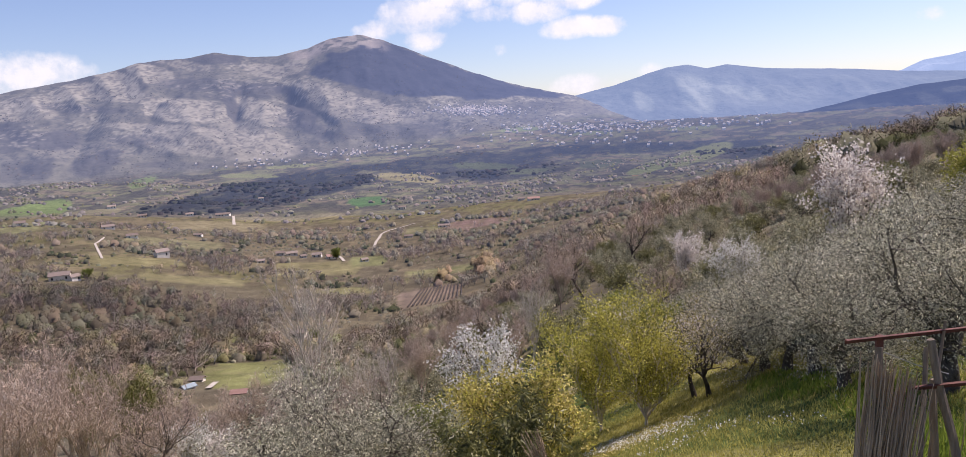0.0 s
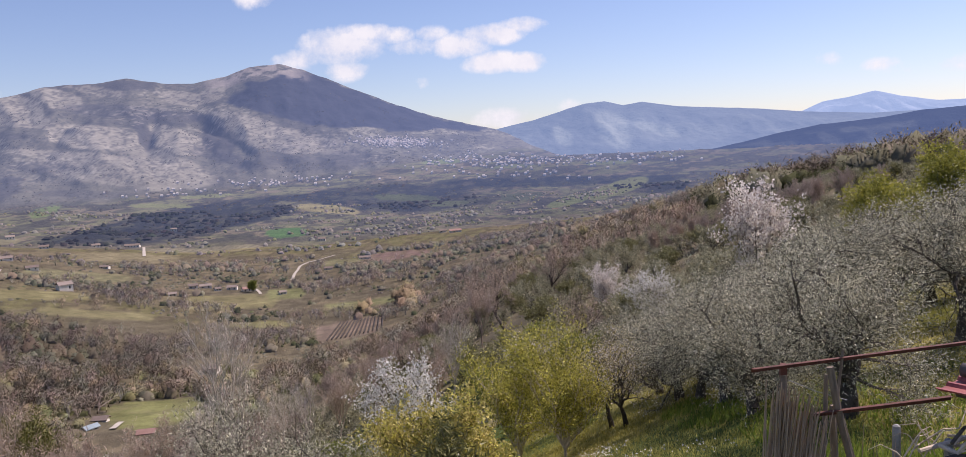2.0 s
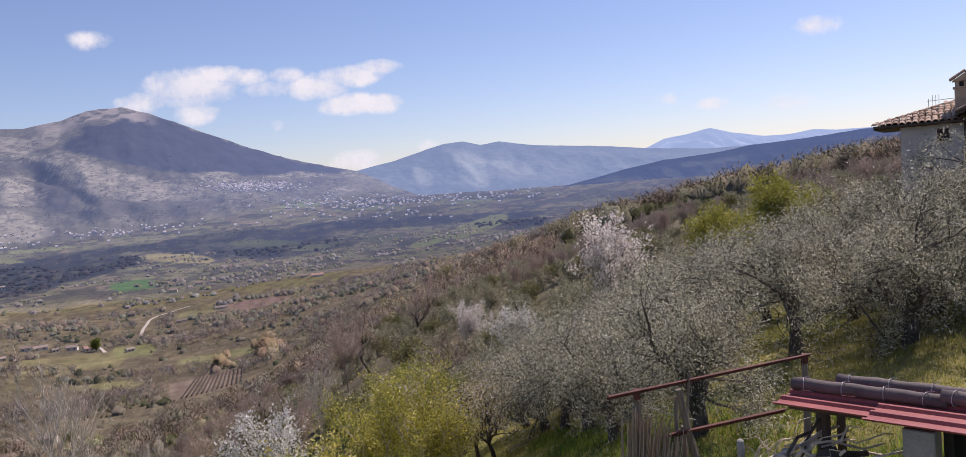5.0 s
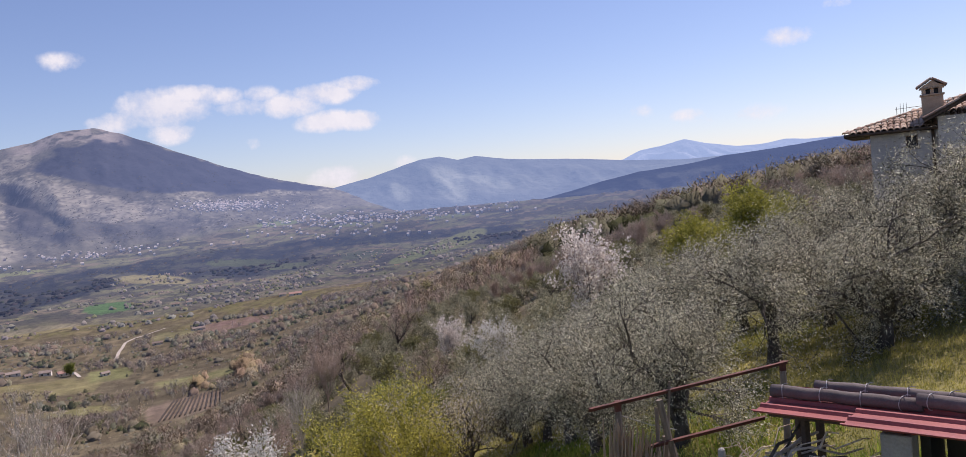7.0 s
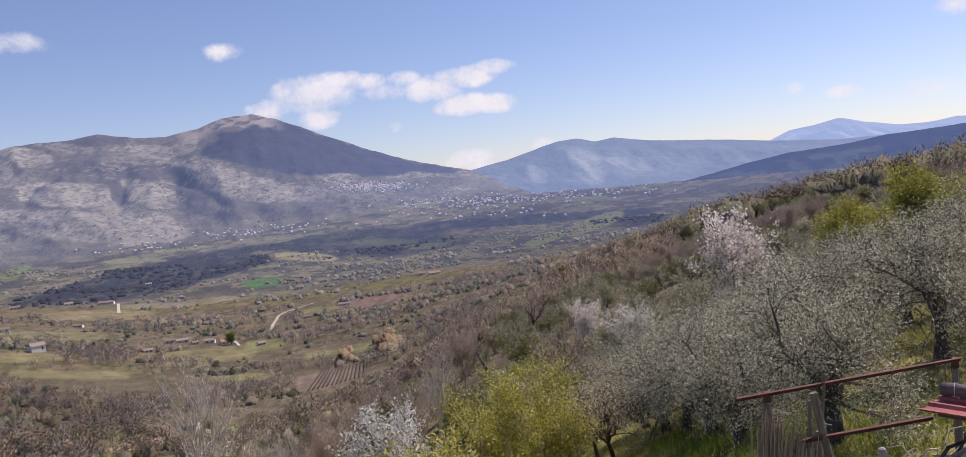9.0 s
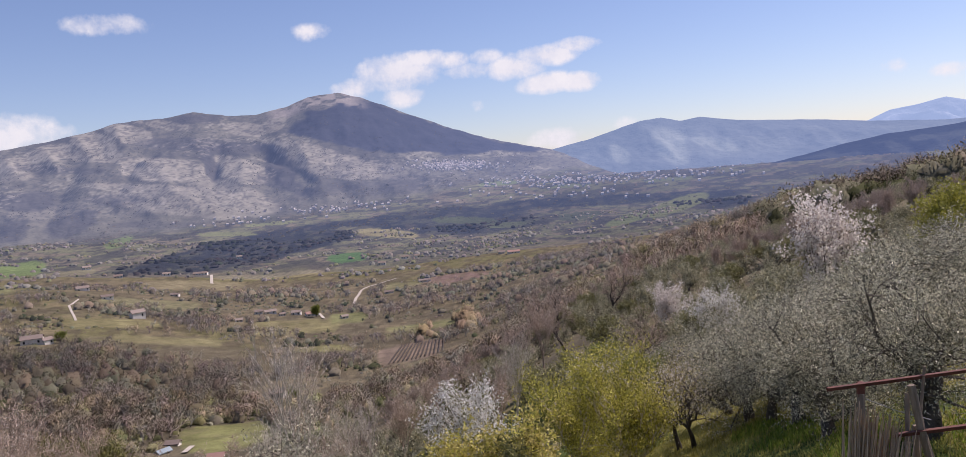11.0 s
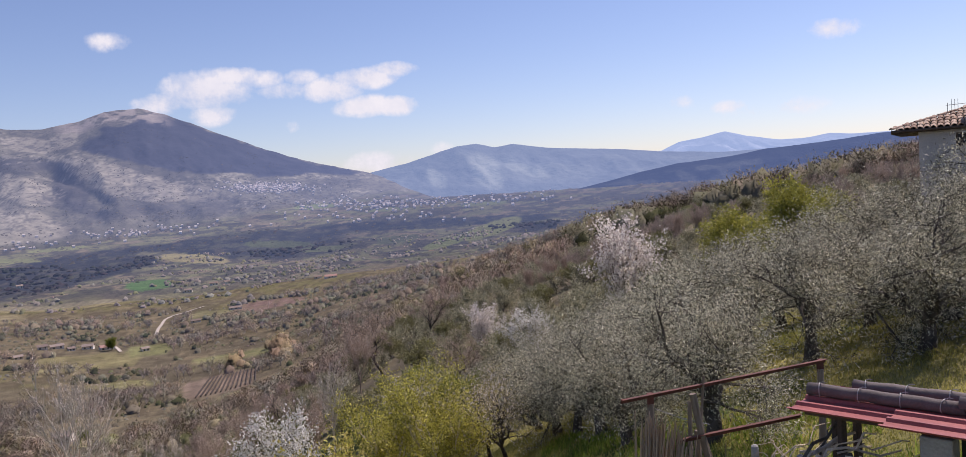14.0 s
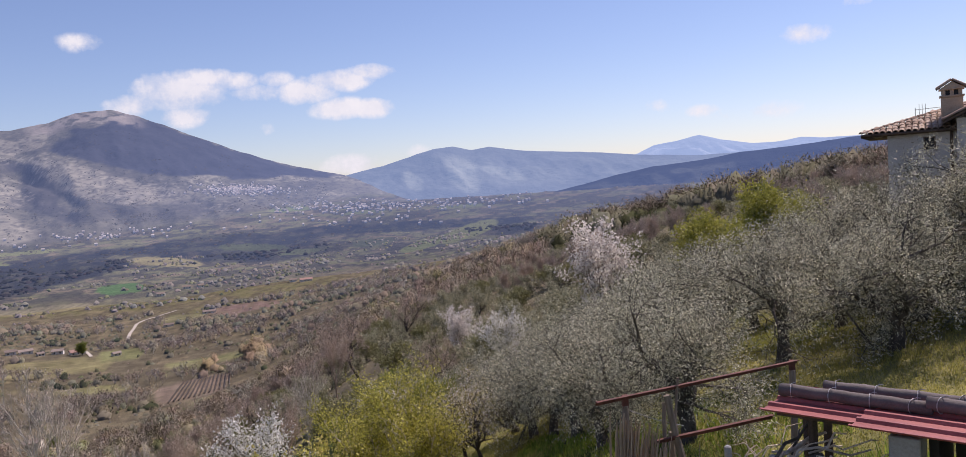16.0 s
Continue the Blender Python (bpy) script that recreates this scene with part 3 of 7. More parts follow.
def valley_cover(az, r, x, y):
    n1, n2, n3, n4 = fbm(x / 70, y / 70, 21, 4), fbm(x / 18, y / 18, 22, 3), fbm(x / 220, y / 160, 23, 3), fbm(x / 7, y / 7, 24, 3)
    c = np.zeros((*x.shape, 3)) + (0.17, 0.142, 0.092)
    c = lay(c, (0.135, 0.115, 0.078), soft(n1, 0.45, 0.6))
    c = lay(c, (0.145, 0.135, 0.062), soft(n3 + 0.3 * (n2 - 0.5), 0.52, 0.60) * 0.8)
    c = lay(c, (0.23, 0.185, 0.12), soft(n2, 0.56, 0.66) * 0.6)
    c = lay(c, (0.088, 0.074, 0.052), soft(n4 + 0.5 * (n2 - 0.5), 0.50, 0.60) * 0.75)
    far = soft(r, 900, 1500)
    c = lay(c, (0.10, 0.098, 0.066), far * soft(n1, 0.36, 0.56) * 0.8)
    c = lay(c, (0.085, 0.068, 0.05), spot(az, r, -28.5, 345, 9.5, 120, 0.4) * 0.7)
    for f_az, f_r, w_az, w_r, colour in FIELDS:
        wob_a, wob_r = (n2 - 0.5) * 0.35 * w_az, (n1 - 0.5) * 0.5 * w_r
        turn = f_az * 3.7 + f_r
        strips = 1 + 0.14 * np.sin((x * math.cos(turn) * 0.35 + y * 0.05 * math.sin(turn)) * 2.2) + 0.10 * np.sin(x * 0.13 + y * 0.04 * math.cos(turn))
        colour = (np.array(colour) + (0.0, 0.0, 0.018)) * strips[..., None]
        c = lay(c, colour, spot(az + wob_a, r + wob_r, f_az, f_r, w_az, w_r, 0.12, 4.0) * (0.6 + 0.35 * soft(n4, 0.36, 0.56)))
    c = c * 0.9
    # the grassed olive slope close by
    near = 1 - soft(r, 45, 110)
    green = np.zeros_like(c) + (0.26, 0.24, 0.085)
    green = lay(green, (0.36, 0.30, 0.18), soft(fbm(x / 4, y / 4, 31, 4), 0.50, 0.62) * 0.8 * (1 - 0.75 * soft(x + 1.5 * (fbm(x / 5, y / 5, 34, 2) - 0.5), 4, 8)))
    green = lay(green, (0.10, 0.105, 0.035), (1 - soft(np.hypot(x - 7.5, y - 8.5) + 3 * (fbm(x / 3, y / 3, 33, 3) - 0.5), 3.0, 6.5)) * 0.8)
    green = lay(green, (0.06, 0.10, 0.018), soft(fbm(x / 6, y / 6, 32, 3), 0.50, 0.56) * 0.85)
    return c * (1 - near[..., None]) + green * near[..., None]


def bearings(lo, hi, step, coarse=6.0):
    inside = np.arange(lo, hi + step / 2, step)
    return np.concatenate([np.arange(-180, lo - 1, coarse), inside, np.arange(hi + coarse, 180, coarse), [180]])


# near land, out to the middle of the valley
az1 = bearings(-40, 58, 0.26)
r1 = np.concatenate([[0.01, 3], np.geomspace(5, 1000, 290)])
AZ, R = np.meshgrid(az1, r1)
X, Y = R * np.sin(np.radians(AZ)), R * np.cos(np.radians(AZ))
tagged(polar_sheet("ground", AZ, R, height(X, Y), valley_cover(AZ, R, X, Y), M["ground"]), "hillside and valley ground of spring grass, scrub and fields", "ground", kind="structure")

# skyline of the limestone mountain: bearing and height in degrees
CREST = np.array([(-60, 2.0), (-45, 3.0), (-36, 3.2), (-31, 3.69), (-26.8, 4.37), (-24.5, 4.84), (-22.2, 5.4), (-19.9, 5.5), (-17.9, 5.85), (-15.8, 5.48), (-13.8, 5.38), (-11.6, 5.87), (-10, 6.45),
                  (-8.0, 6.63), (-6.3, 6.15), (-4.6, 5.45), (-2.9, 4.7), (-0.3, 3.6), (2.8, 2.45), (5.9, 1.65), (7.3, 1.3), (9, 0.6), (12, -0.9), (60, -1.3)])


# gullies (negative) and spurs of the mountain: bearing and share of the climb at both ends, half width, rise, all in degrees
FOLDS = [
    (-17.4, 0.52, -16.4, 0.80, 0.9, -0.42), (-13.8, 0.74, -10.6, 0.48, 1.0, -0.45), (-23.2, 0.55, -21.5, 0.78, 1.1, -0.35), (-27.5, 0.45, -26.2, 0.7, 1.4, -0.4),
    (-20.0, 0.45, -20.2, 0.72, 2.2, 0.45), (-15.2, 0.45, -15.0, 0.70, 1.9, 0.42), (-17.5, 0.33, -21.0, 0.55, 3.4, 0.45), (-9.8, 0.42, -11.2, 0.72, 2.6, 0.4), (-4.5, 0.35, -7.0, 0.62, 2.6, 0.3),
    (-28.9, 0.74, -29.4, 0.9, 1.1, 0.3), (-26.6, 0.76, -27.2, 0.92, 1.0, 0.32), (-24.6, 0.78, -25.2, 0.95, 1.0, 0.34), (-22.4, 0.8, -23.0, 0.96, 1.1, 0.34), (0.5, 0.3, -3.5, 0.6, 2.4, 0.25),
]


def mountain_angle(az, r, x, y):
    base_r, top_r = 1700.0, 4250.0
    s = np.clip((r - base_r) / (top_r - base_r), 0, 1)
    foot = np.degrees(np.arctan2(height(base_r * np.sin(np.radians(az)), base_r * np.cos(np.radians(az))), base_r))
    top = np.interp(az, CREST[:, 0], CREST[:, 1]) + 0.10 * (fbm(az * 1.3, az * 0, 41, 4) - 0.5)
    # long apron of the valley floor first, then the steep flank
    apron = np.interp(az, [-45, -30, -20, -13, -6, 0, 8, 15, 60], [-1.9, -2.3, -2.4, -2.1, -1.9, -1.4, -1.05, -1.0, -1.2])
    knee = 0.30
    e = np.where(s < knee, foot + (apron - foot) * soft(s / knee, 0, 1) ** 0.8, apron + (top - apron) * np.clip((s - knee) / (1 - knee), 0, 1) ** 0.92)
    mid = np.sin(np.pi * np.clip((s - 0.12) / 0.88, 0, 1))
    tall = np.clip((top + 1.5) / 6, 0.03, 1)
    ridged = 1 - np.abs(2 * fbm(az * 0.15 + 1.6 * s, s * 3.0 - az * 0.06, 44, 4) - 1)
    spurs = 1 - np.abs(2 * fbm(az * 0.40 + 3.0 * s, s * 5.0 - az * 0.1, 47, 4) - 1)
    e = e + mid * tall * (0.9 * (ridged - 0.72) + 0.55 * (spurs - 0.72)) + mid * 0.2 * (fbm(az * 1.6, s * 14, 49, 4) - 0.5)
    e = e + (1 - soft(s, 0.0, 0.5)) * soft(s, 0.02, 0.1) * 0.35 * (fbm(az * 0.25, s * 9, 51, 3) - 0.5)
    for a0, s0, a1, s1, wide, rise in FOLDS:
        t = np.clip(((az - a0) * (a1 - a0) + 400 * (s - s0) * (s1 - s0)) / ((a1 - a0) ** 2 + 400 * (s1 - s0) ** 2), 0, 1)
        off = np.hypot(az - a0 - t * (a1 - a0), 20 * (s - s0 - t * (s1 - s0)))
        e = e + rise * np.clip(1 - off / wide, 0, 1) ** 1.3
    # a wooded knoll before the mountain's foot
    e = e + 0.62 * np.exp(-(((az + 0.5) / 5.0) ** 2) - ((s - 0.10) / 0.045) ** 2) + 0.35 * np.exp(-(((az - 11) / 4.0) ** 2) - ((s - 0.16) / 0.05) ** 2)
    return s, e, top


def slope_patch(az, el, c_az, c_el, w_az, w_el, lean=0.0, edge=0.3):
    """1 inside a rounded patch of mountainside round a bearing and a height angle; lean: how it falls to the right."""
    d = np.abs((az - c_az) / w_az) ** 2.6 + np.abs((el - c_el + lean * (az - c_az)) / w_el) ** 2.6
    return 1 - soft(d, 1 - edge, 1 + edge)


az2 = bearings(-37, 50, 0.15)
r2 = np.concatenate([np.geomspace(985, 1700, 90), np.linspace(1710, 4250, 230), [4300, 4400, 4600]])
AZ, R = np.meshgrid(az2, r2)
X, Y = R * np.sin(np.radians(AZ)), R * np.cos(np.radians(AZ))
S, E, TOP = mountain_angle(AZ, R, X, Y)
Z = np.tan(np.radians(E)) * R - np.clip(R - 4255, 0, 400) * 1.2
Z = np.where(R < 1700, height(X, Y) - np.clip(1000 - R, 0, 15) * 0.3, Z)
E = np.degrees(np.arctan2(Z, R))
n1, n2, n3 = fbm(AZ * 0.5, E * 1.4, 61, 4), fbm(AZ * 1.9, E * 4, 62, 4), fbm(AZ * 0.22, E * 0.7, 63, 4)
n4, n6 = fbm(AZ * 5.5, E * 13, 64, 3), fbm(AZ * 3.2, E * 7.5, 66, 3)
WA, WE = AZ + 1.0 * (n1 - 0.5) + 0.5 * (n2 - 0.5), E + 0.4 * (fbm(AZ * 0.6, E * 1.2, 67, 4) - 0.5) + 0.1 * (n6 - 0.5)
C = np.zeros((*X.shape, 3)) + (0.132, 0.124, 0.094)
C = lay(C, (0.16, 0.15, 0.108), soft(n1 + 0.3 * (n2 - 0.5), 0.46, 0.62) * 0.7)
C = lay(C, (0.085, 0.08, 0.066), soft(n3 + 0.4 * (n2 - 0.5), 0.52, 0.62) * 0.7)
# bare pale pasture and limestone: bearing, height, half widths, fall, strength
for c_az, c_el, w_az, w_el, lean, share in [
    (-20.2, 2.05, 2.6, 0.75, 0.10, 1.0), (-15.2, 1.55, 1.9, 0.95, 0.30, 0.95), (-21.8, 1.0, 3.2, 0.24, 0.12, 0.9), (-18.2, -0.35, 5.2, 1.05, 0.16, 0.75), (-16.2, 0.1, 2.6, 0.7, 0.35, 0.6),
    (-29.5, 2.95, 1.7, 0.42, 0.0, 0.9), (-26.9, 3.55, 1.3, 0.55, -0.1, 0.95), (-24.4, 4.1, 1.4, 0.75, 0.35, 1.0), (-22.3, 4.65, 1.5, 0.6, 0.3, 1.0), (-24.2, 3.2, 2.2, 0.4, 0.15, 0.85), (-30.5, 2.3, 2.6, 0.35, 0.0, 0.6),
    (-19.6, 5.0, 1.5, 0.3, 0.2, 0.7), (-14.6, 4.4, 1.2, 0.4, 0.2, 0.8), (-12.9, 4.6, 1.0, 0.5, -0.2, 0.6), (-10.6, 2.5, 2.4, 0.75, 0.25, 0.85), (-8.4, 1.3, 2.8, 0.9, 0.22, 0.7), (-5.0, 0.7, 2.4, 0.6, 0.2, 0.45), (-27.5, -0.2, 2.4, 0.4, 0.0, 0.3),
]:
    C = lay(C, (0.265, 0.242, 0.183), slope_patch(WA, WE, c_az, c_el, w_az, w_el, lean, 0.22) * share * (0.75 + 0.25 * soft(n6, 0.36, 0.5)))
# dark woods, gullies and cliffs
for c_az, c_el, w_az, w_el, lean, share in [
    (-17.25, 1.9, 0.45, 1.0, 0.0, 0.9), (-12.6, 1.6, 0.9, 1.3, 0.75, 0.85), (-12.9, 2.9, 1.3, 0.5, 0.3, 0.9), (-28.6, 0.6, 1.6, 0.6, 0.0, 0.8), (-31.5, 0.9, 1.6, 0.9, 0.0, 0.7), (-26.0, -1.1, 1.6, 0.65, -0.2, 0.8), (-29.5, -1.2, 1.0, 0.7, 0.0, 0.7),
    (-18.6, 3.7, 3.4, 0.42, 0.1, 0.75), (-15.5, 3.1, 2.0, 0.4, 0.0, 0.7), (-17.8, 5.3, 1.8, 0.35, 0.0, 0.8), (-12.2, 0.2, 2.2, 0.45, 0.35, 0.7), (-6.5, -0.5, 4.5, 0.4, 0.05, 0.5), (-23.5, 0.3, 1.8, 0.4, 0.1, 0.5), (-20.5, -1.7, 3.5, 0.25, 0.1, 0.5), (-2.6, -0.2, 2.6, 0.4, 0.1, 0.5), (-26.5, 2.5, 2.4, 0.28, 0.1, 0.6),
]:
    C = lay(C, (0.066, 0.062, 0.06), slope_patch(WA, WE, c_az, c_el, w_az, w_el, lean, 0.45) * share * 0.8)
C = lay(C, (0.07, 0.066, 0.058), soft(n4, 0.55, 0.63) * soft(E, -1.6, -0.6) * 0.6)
C = lay(C, (0.36, 0.33, 0.27), soft(n4, 0.42, 0.36) * soft(n1, 0.5, 0.6) * soft(E, -1.2, 0) * 0.35)
# wood and painted cloud shadow on the peak's shoulder, with a bare summit
wood_shade_line = np.interp(AZ, [-13, -11.5, -9, -6, -2, 2, 6], [4.6, 3.9, 3.2, 2.35, 1.75, 1.45, 1.2]) + 0.5 * (n1 - 0.5) + 0.25 * (n2 - 0.5)
C = lay(C, (0.046, 0.047, 0.055), soft(E, wood_shade_line - 0.1, wood_shade_line + 0.1) * soft(AZ + 1.6 * (n1 - 0.5) - 0.7 * (E - 4), -12.0, -11.3) * (1 - soft(E - TOP + 0.9 * soft(-AZ, 6.5, 9) + 0.5 * (n2 - 0.5), -0.15, 0.05)))
C = lay(C, (0.30, 0.26, 0.215), soft(E - TOP, -1.0, -0.5) * soft(AZ, -13.5, -12) * (1 - soft(AZ, -7.2, -5.5)) * soft(n2, 0.40, 0.52) * 0.8)
# fields, hedges and woods of the plain before the mountain
floor_here = 1 - soft(E + 0.5 * (n1 - 0.5), np.interp(AZ, [-32, -20, -8, 2, 10], [-2.2, -2.2, -1.7, -0.8, -0.3]) - 0.3, np.interp(AZ, [-32, -20, -8, 2, 10], [-2.2, -2.2, -1.7, -0.8, -0.3]) + 0.3)
p1, p2, p3 = fbm(AZ * 0.45, E * 3.4, 133, 3), fbm(AZ * 0.8, E * 6, 141, 3), fbm(AZ * 2.2, E * 11, 143, 3)
C = lay(C, (0.125, 0.118, 0.07), floor_here * 0.9)
C = lay(C, (0.155, 0.152, 0.08), floor_here * soft(p2, 0.52, 0.56) * 0.85)
C = lay(C, (0.185, 0.15, 0.10), floor_here * soft(p2, 0.46, 0.42) * 0.7)
C = lay(C, (0.07, 0.066, 0.05), floor_here * soft(p1 + 0.25 * (p3 - 0.5), 0.50, 0.55) * 0.85)
C = lay(C, (0.06, 0.055, 0.045), floor_here * soft(p3, 0.56, 0.61) * 0.7)
# woods darkened by painted cloud shadow across valley and knoll, plus the belt beyond
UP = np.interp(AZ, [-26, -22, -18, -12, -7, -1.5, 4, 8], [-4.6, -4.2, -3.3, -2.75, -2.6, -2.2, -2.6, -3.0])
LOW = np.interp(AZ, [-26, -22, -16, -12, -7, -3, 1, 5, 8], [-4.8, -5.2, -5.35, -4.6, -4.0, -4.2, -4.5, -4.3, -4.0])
shade_belt = soft(WE - LOW, -0.12, 0.18) * (1 - soft(WE - UP, -0.12, 0.12)) * soft(AZ, -25.5, -23) * (1 - soft(WA, 4, 7))
shade_belt = np.maximum(shade_belt, slope_patch(WA, WE, 11.5, -2.75, 9.5, 0.34, 0.02, 0.3))
shade_belt = np.maximum(shade_belt, slope_patch(WA, WE, 18.5, -3.5, 3.0, 0.35, 0.0, 0.4) * 0.9)
shade_belt = shade_belt * (1 - slope_patch(WA, WE, -5.5, -3.75, 2.4, 0.33, 0.18, 0.3)) * (1 - slope_patch(WA, WE, -7.8, -3.3, 1.0, 0.2, 0.0, 0.3)) * (0.75 + 0.25 * soft(n2, 0.56, 0.46))
C = lay(C, (0.030, 0.032, 0.034), shade_belt * 0.93)
# fields told apart beyond: bearing, height, half widths, fall, colour
for c_az, c_el, w_az, w_el, lean, colour in [
    (-8.3, -5.35, 1.5, 0.33, 0.03, (0.075, 0.15, 0.045)), (-5.3, -3.85, 2.2, 0.3, 0.17, (0.24, 0.21, 0.10)), (-30.5, -3.9, 2.6, 0.55, -0.12, (0.15, 0.20, 0.06)), (-23.5, -2.6, 0.9, 0.3, -0.2, (0.14, 0.18, 0.06)), (16.0, -3.5, 2.2, 0.5, -0.25, (0.18, 0.19, 0.075)),
    (13.2, -4.1, 2.4, 0.3, -0.2, (0.16, 0.18, 0.07)), (-13.5, -2.35, 1.6, 0.14, 0.0, (0.19, 0.20, 0.09)), (-16.5, -2.8, 2.0, 0.14, 0.1, (0.17, 0.18, 0.08)), (0.5, -3.4, 2.4, 0.25, 0.1, (0.075, 0.085, 0.04)), (3.5, -4.0, 1.6, 0.2, 0.0, (0.09, 0.10, 0.05)), (9.0, -3.75, 1.6, 0.28, -0.05, (0.085, 0.095, 0.055)),
    (-27.0, -4.3, 2.0, 0.2, 0.0, (0.20, 0.18, 0.10)), (3.2, -0.9, 1.4, 0.18, 0.0, (0.15, 0.18, 0.08)), (8.5, -1.5, 1.5, 0.12, 0.0, (0.15, 0.17, 0.08)), (15.5, -1.6, 1.8, 0.12, 0.0, (0.15, 0.17, 0.08)),
]:
    C = lay(C, colour, slope_patch(AZ + 0.3 * (n2 - 0.5), E + 0.16 * (n6 - 0.5), c_az, c_el, w_az, w_el, lean, 0.15) * 0.85)
C = C * (1 - 0.28 * floor_here * soft(AZ, 1, 8))[..., None]
C = C * 0.9
blend = soft(R, 985, 1120)[..., None]
C = valley_cover(AZ, R, X, Y) * (1 - blend) + C * blend
tagged(polar_sheet("backdrop", AZ, R, Z, C, M["mountain"]), "limestone mountain with bare pale spurs, its wooded peak painted in cloud shadow", "mountain", kind="structure")


def range_sheet(name, crest, foot_el, r_foot, r_top, seed, colour, patch, mat, label, faces=()):
    crest = np.array(crest)
    az = np.arange(crest[0, 0], crest[-1, 0] + 0.01, 0.16)
    rr = np.concatenate([np.linspace(r_foot, r_top, 70), [r_top + 40, r_top + 90]])
    A, D = np.meshgrid(az, rr)
    s = np.clip((D - r_foot) / (r_top - r_foot), 0, 1)
    top = np.interp(A, crest[:, 0], crest[:, 1]) + 0.05 * (fbm(A * 1.5, A * 0, seed, 4) - 0.5)
    rid = 1 - np.abs(2 * fbm(A * 0.4 + s, s * 2, seed + 3, 4) - 1)
    e = foot_el + (top - foot_el) * s**0.9 + np.sin(np.pi * s) * 0.9 * (rid - 0.72) * np.clip(top - foot_el, 0.2, 3) / 3
    z = np.tan(np.radians(e)) * D - np.clip(D - r_top, 0, 200) * 1.0
    n = fbm(A * 0.45 + 2 * s, s * 4, seed + 5, 4)
    c = np.zeros((*A.shape, 3)) + colour
    c = lay(c, patch, soft(n, 0.54, 0.62) * soft(s, 0.15, 0.35) * (1 - soft(s, 0.75, 0.95)) * (0.3 if faces else 1.0))
    el = np.degrees(np.arctan2(z, D)) + 0.3 * (fbm(A * 1.5, s * 6, seed + 9, 3) - 0.5)
    for c_az, c_el, w_az, w_el, lean in faces:
        c = lay(c, patch, slope_patch(A, el, c_az, c_el, w_az, w_el, lean, 0.6))
    return tagged(polar_sheet(name, A, D, z, c, mat), label, "mountain", kind="structure")


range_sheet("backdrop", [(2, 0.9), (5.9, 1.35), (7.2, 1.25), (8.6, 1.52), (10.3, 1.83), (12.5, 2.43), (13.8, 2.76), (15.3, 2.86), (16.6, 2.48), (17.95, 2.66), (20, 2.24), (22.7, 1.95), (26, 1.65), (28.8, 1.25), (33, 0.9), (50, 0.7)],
            -1.35, 3700, 4450, 71, (0.07, 0.075, 0.07), (0.145, 0.15, 0.12), M["range"], "mountain range across the valley head, blue with painted haze",
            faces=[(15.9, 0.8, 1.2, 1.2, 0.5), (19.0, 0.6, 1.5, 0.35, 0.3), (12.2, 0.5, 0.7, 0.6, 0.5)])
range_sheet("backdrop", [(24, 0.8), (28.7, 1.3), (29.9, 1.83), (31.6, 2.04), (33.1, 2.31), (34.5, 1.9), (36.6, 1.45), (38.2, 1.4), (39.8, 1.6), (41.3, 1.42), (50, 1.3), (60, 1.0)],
            -0.8, 4500, 4700, 75, (0.10, 0.11, 0.12), (0.16, 0.16, 0.16), M["pale_range"], "palest far mountain, its haze a painted glow")
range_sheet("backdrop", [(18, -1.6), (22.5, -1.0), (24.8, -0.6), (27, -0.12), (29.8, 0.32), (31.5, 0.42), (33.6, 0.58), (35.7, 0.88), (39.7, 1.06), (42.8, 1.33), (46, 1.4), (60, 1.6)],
            -2.6, 2300, 3100, 81, (0.024, 0.028, 0.026), (0.05, 0.055, 0.045), M["ridge"], "dark wooded ridge beyond the near hill, blue with painted haze")

# ---- growing things ----
def unit(v):
    return v / (np.linalg.norm(v, axis=-1, keepdims=True) + 1e-9)


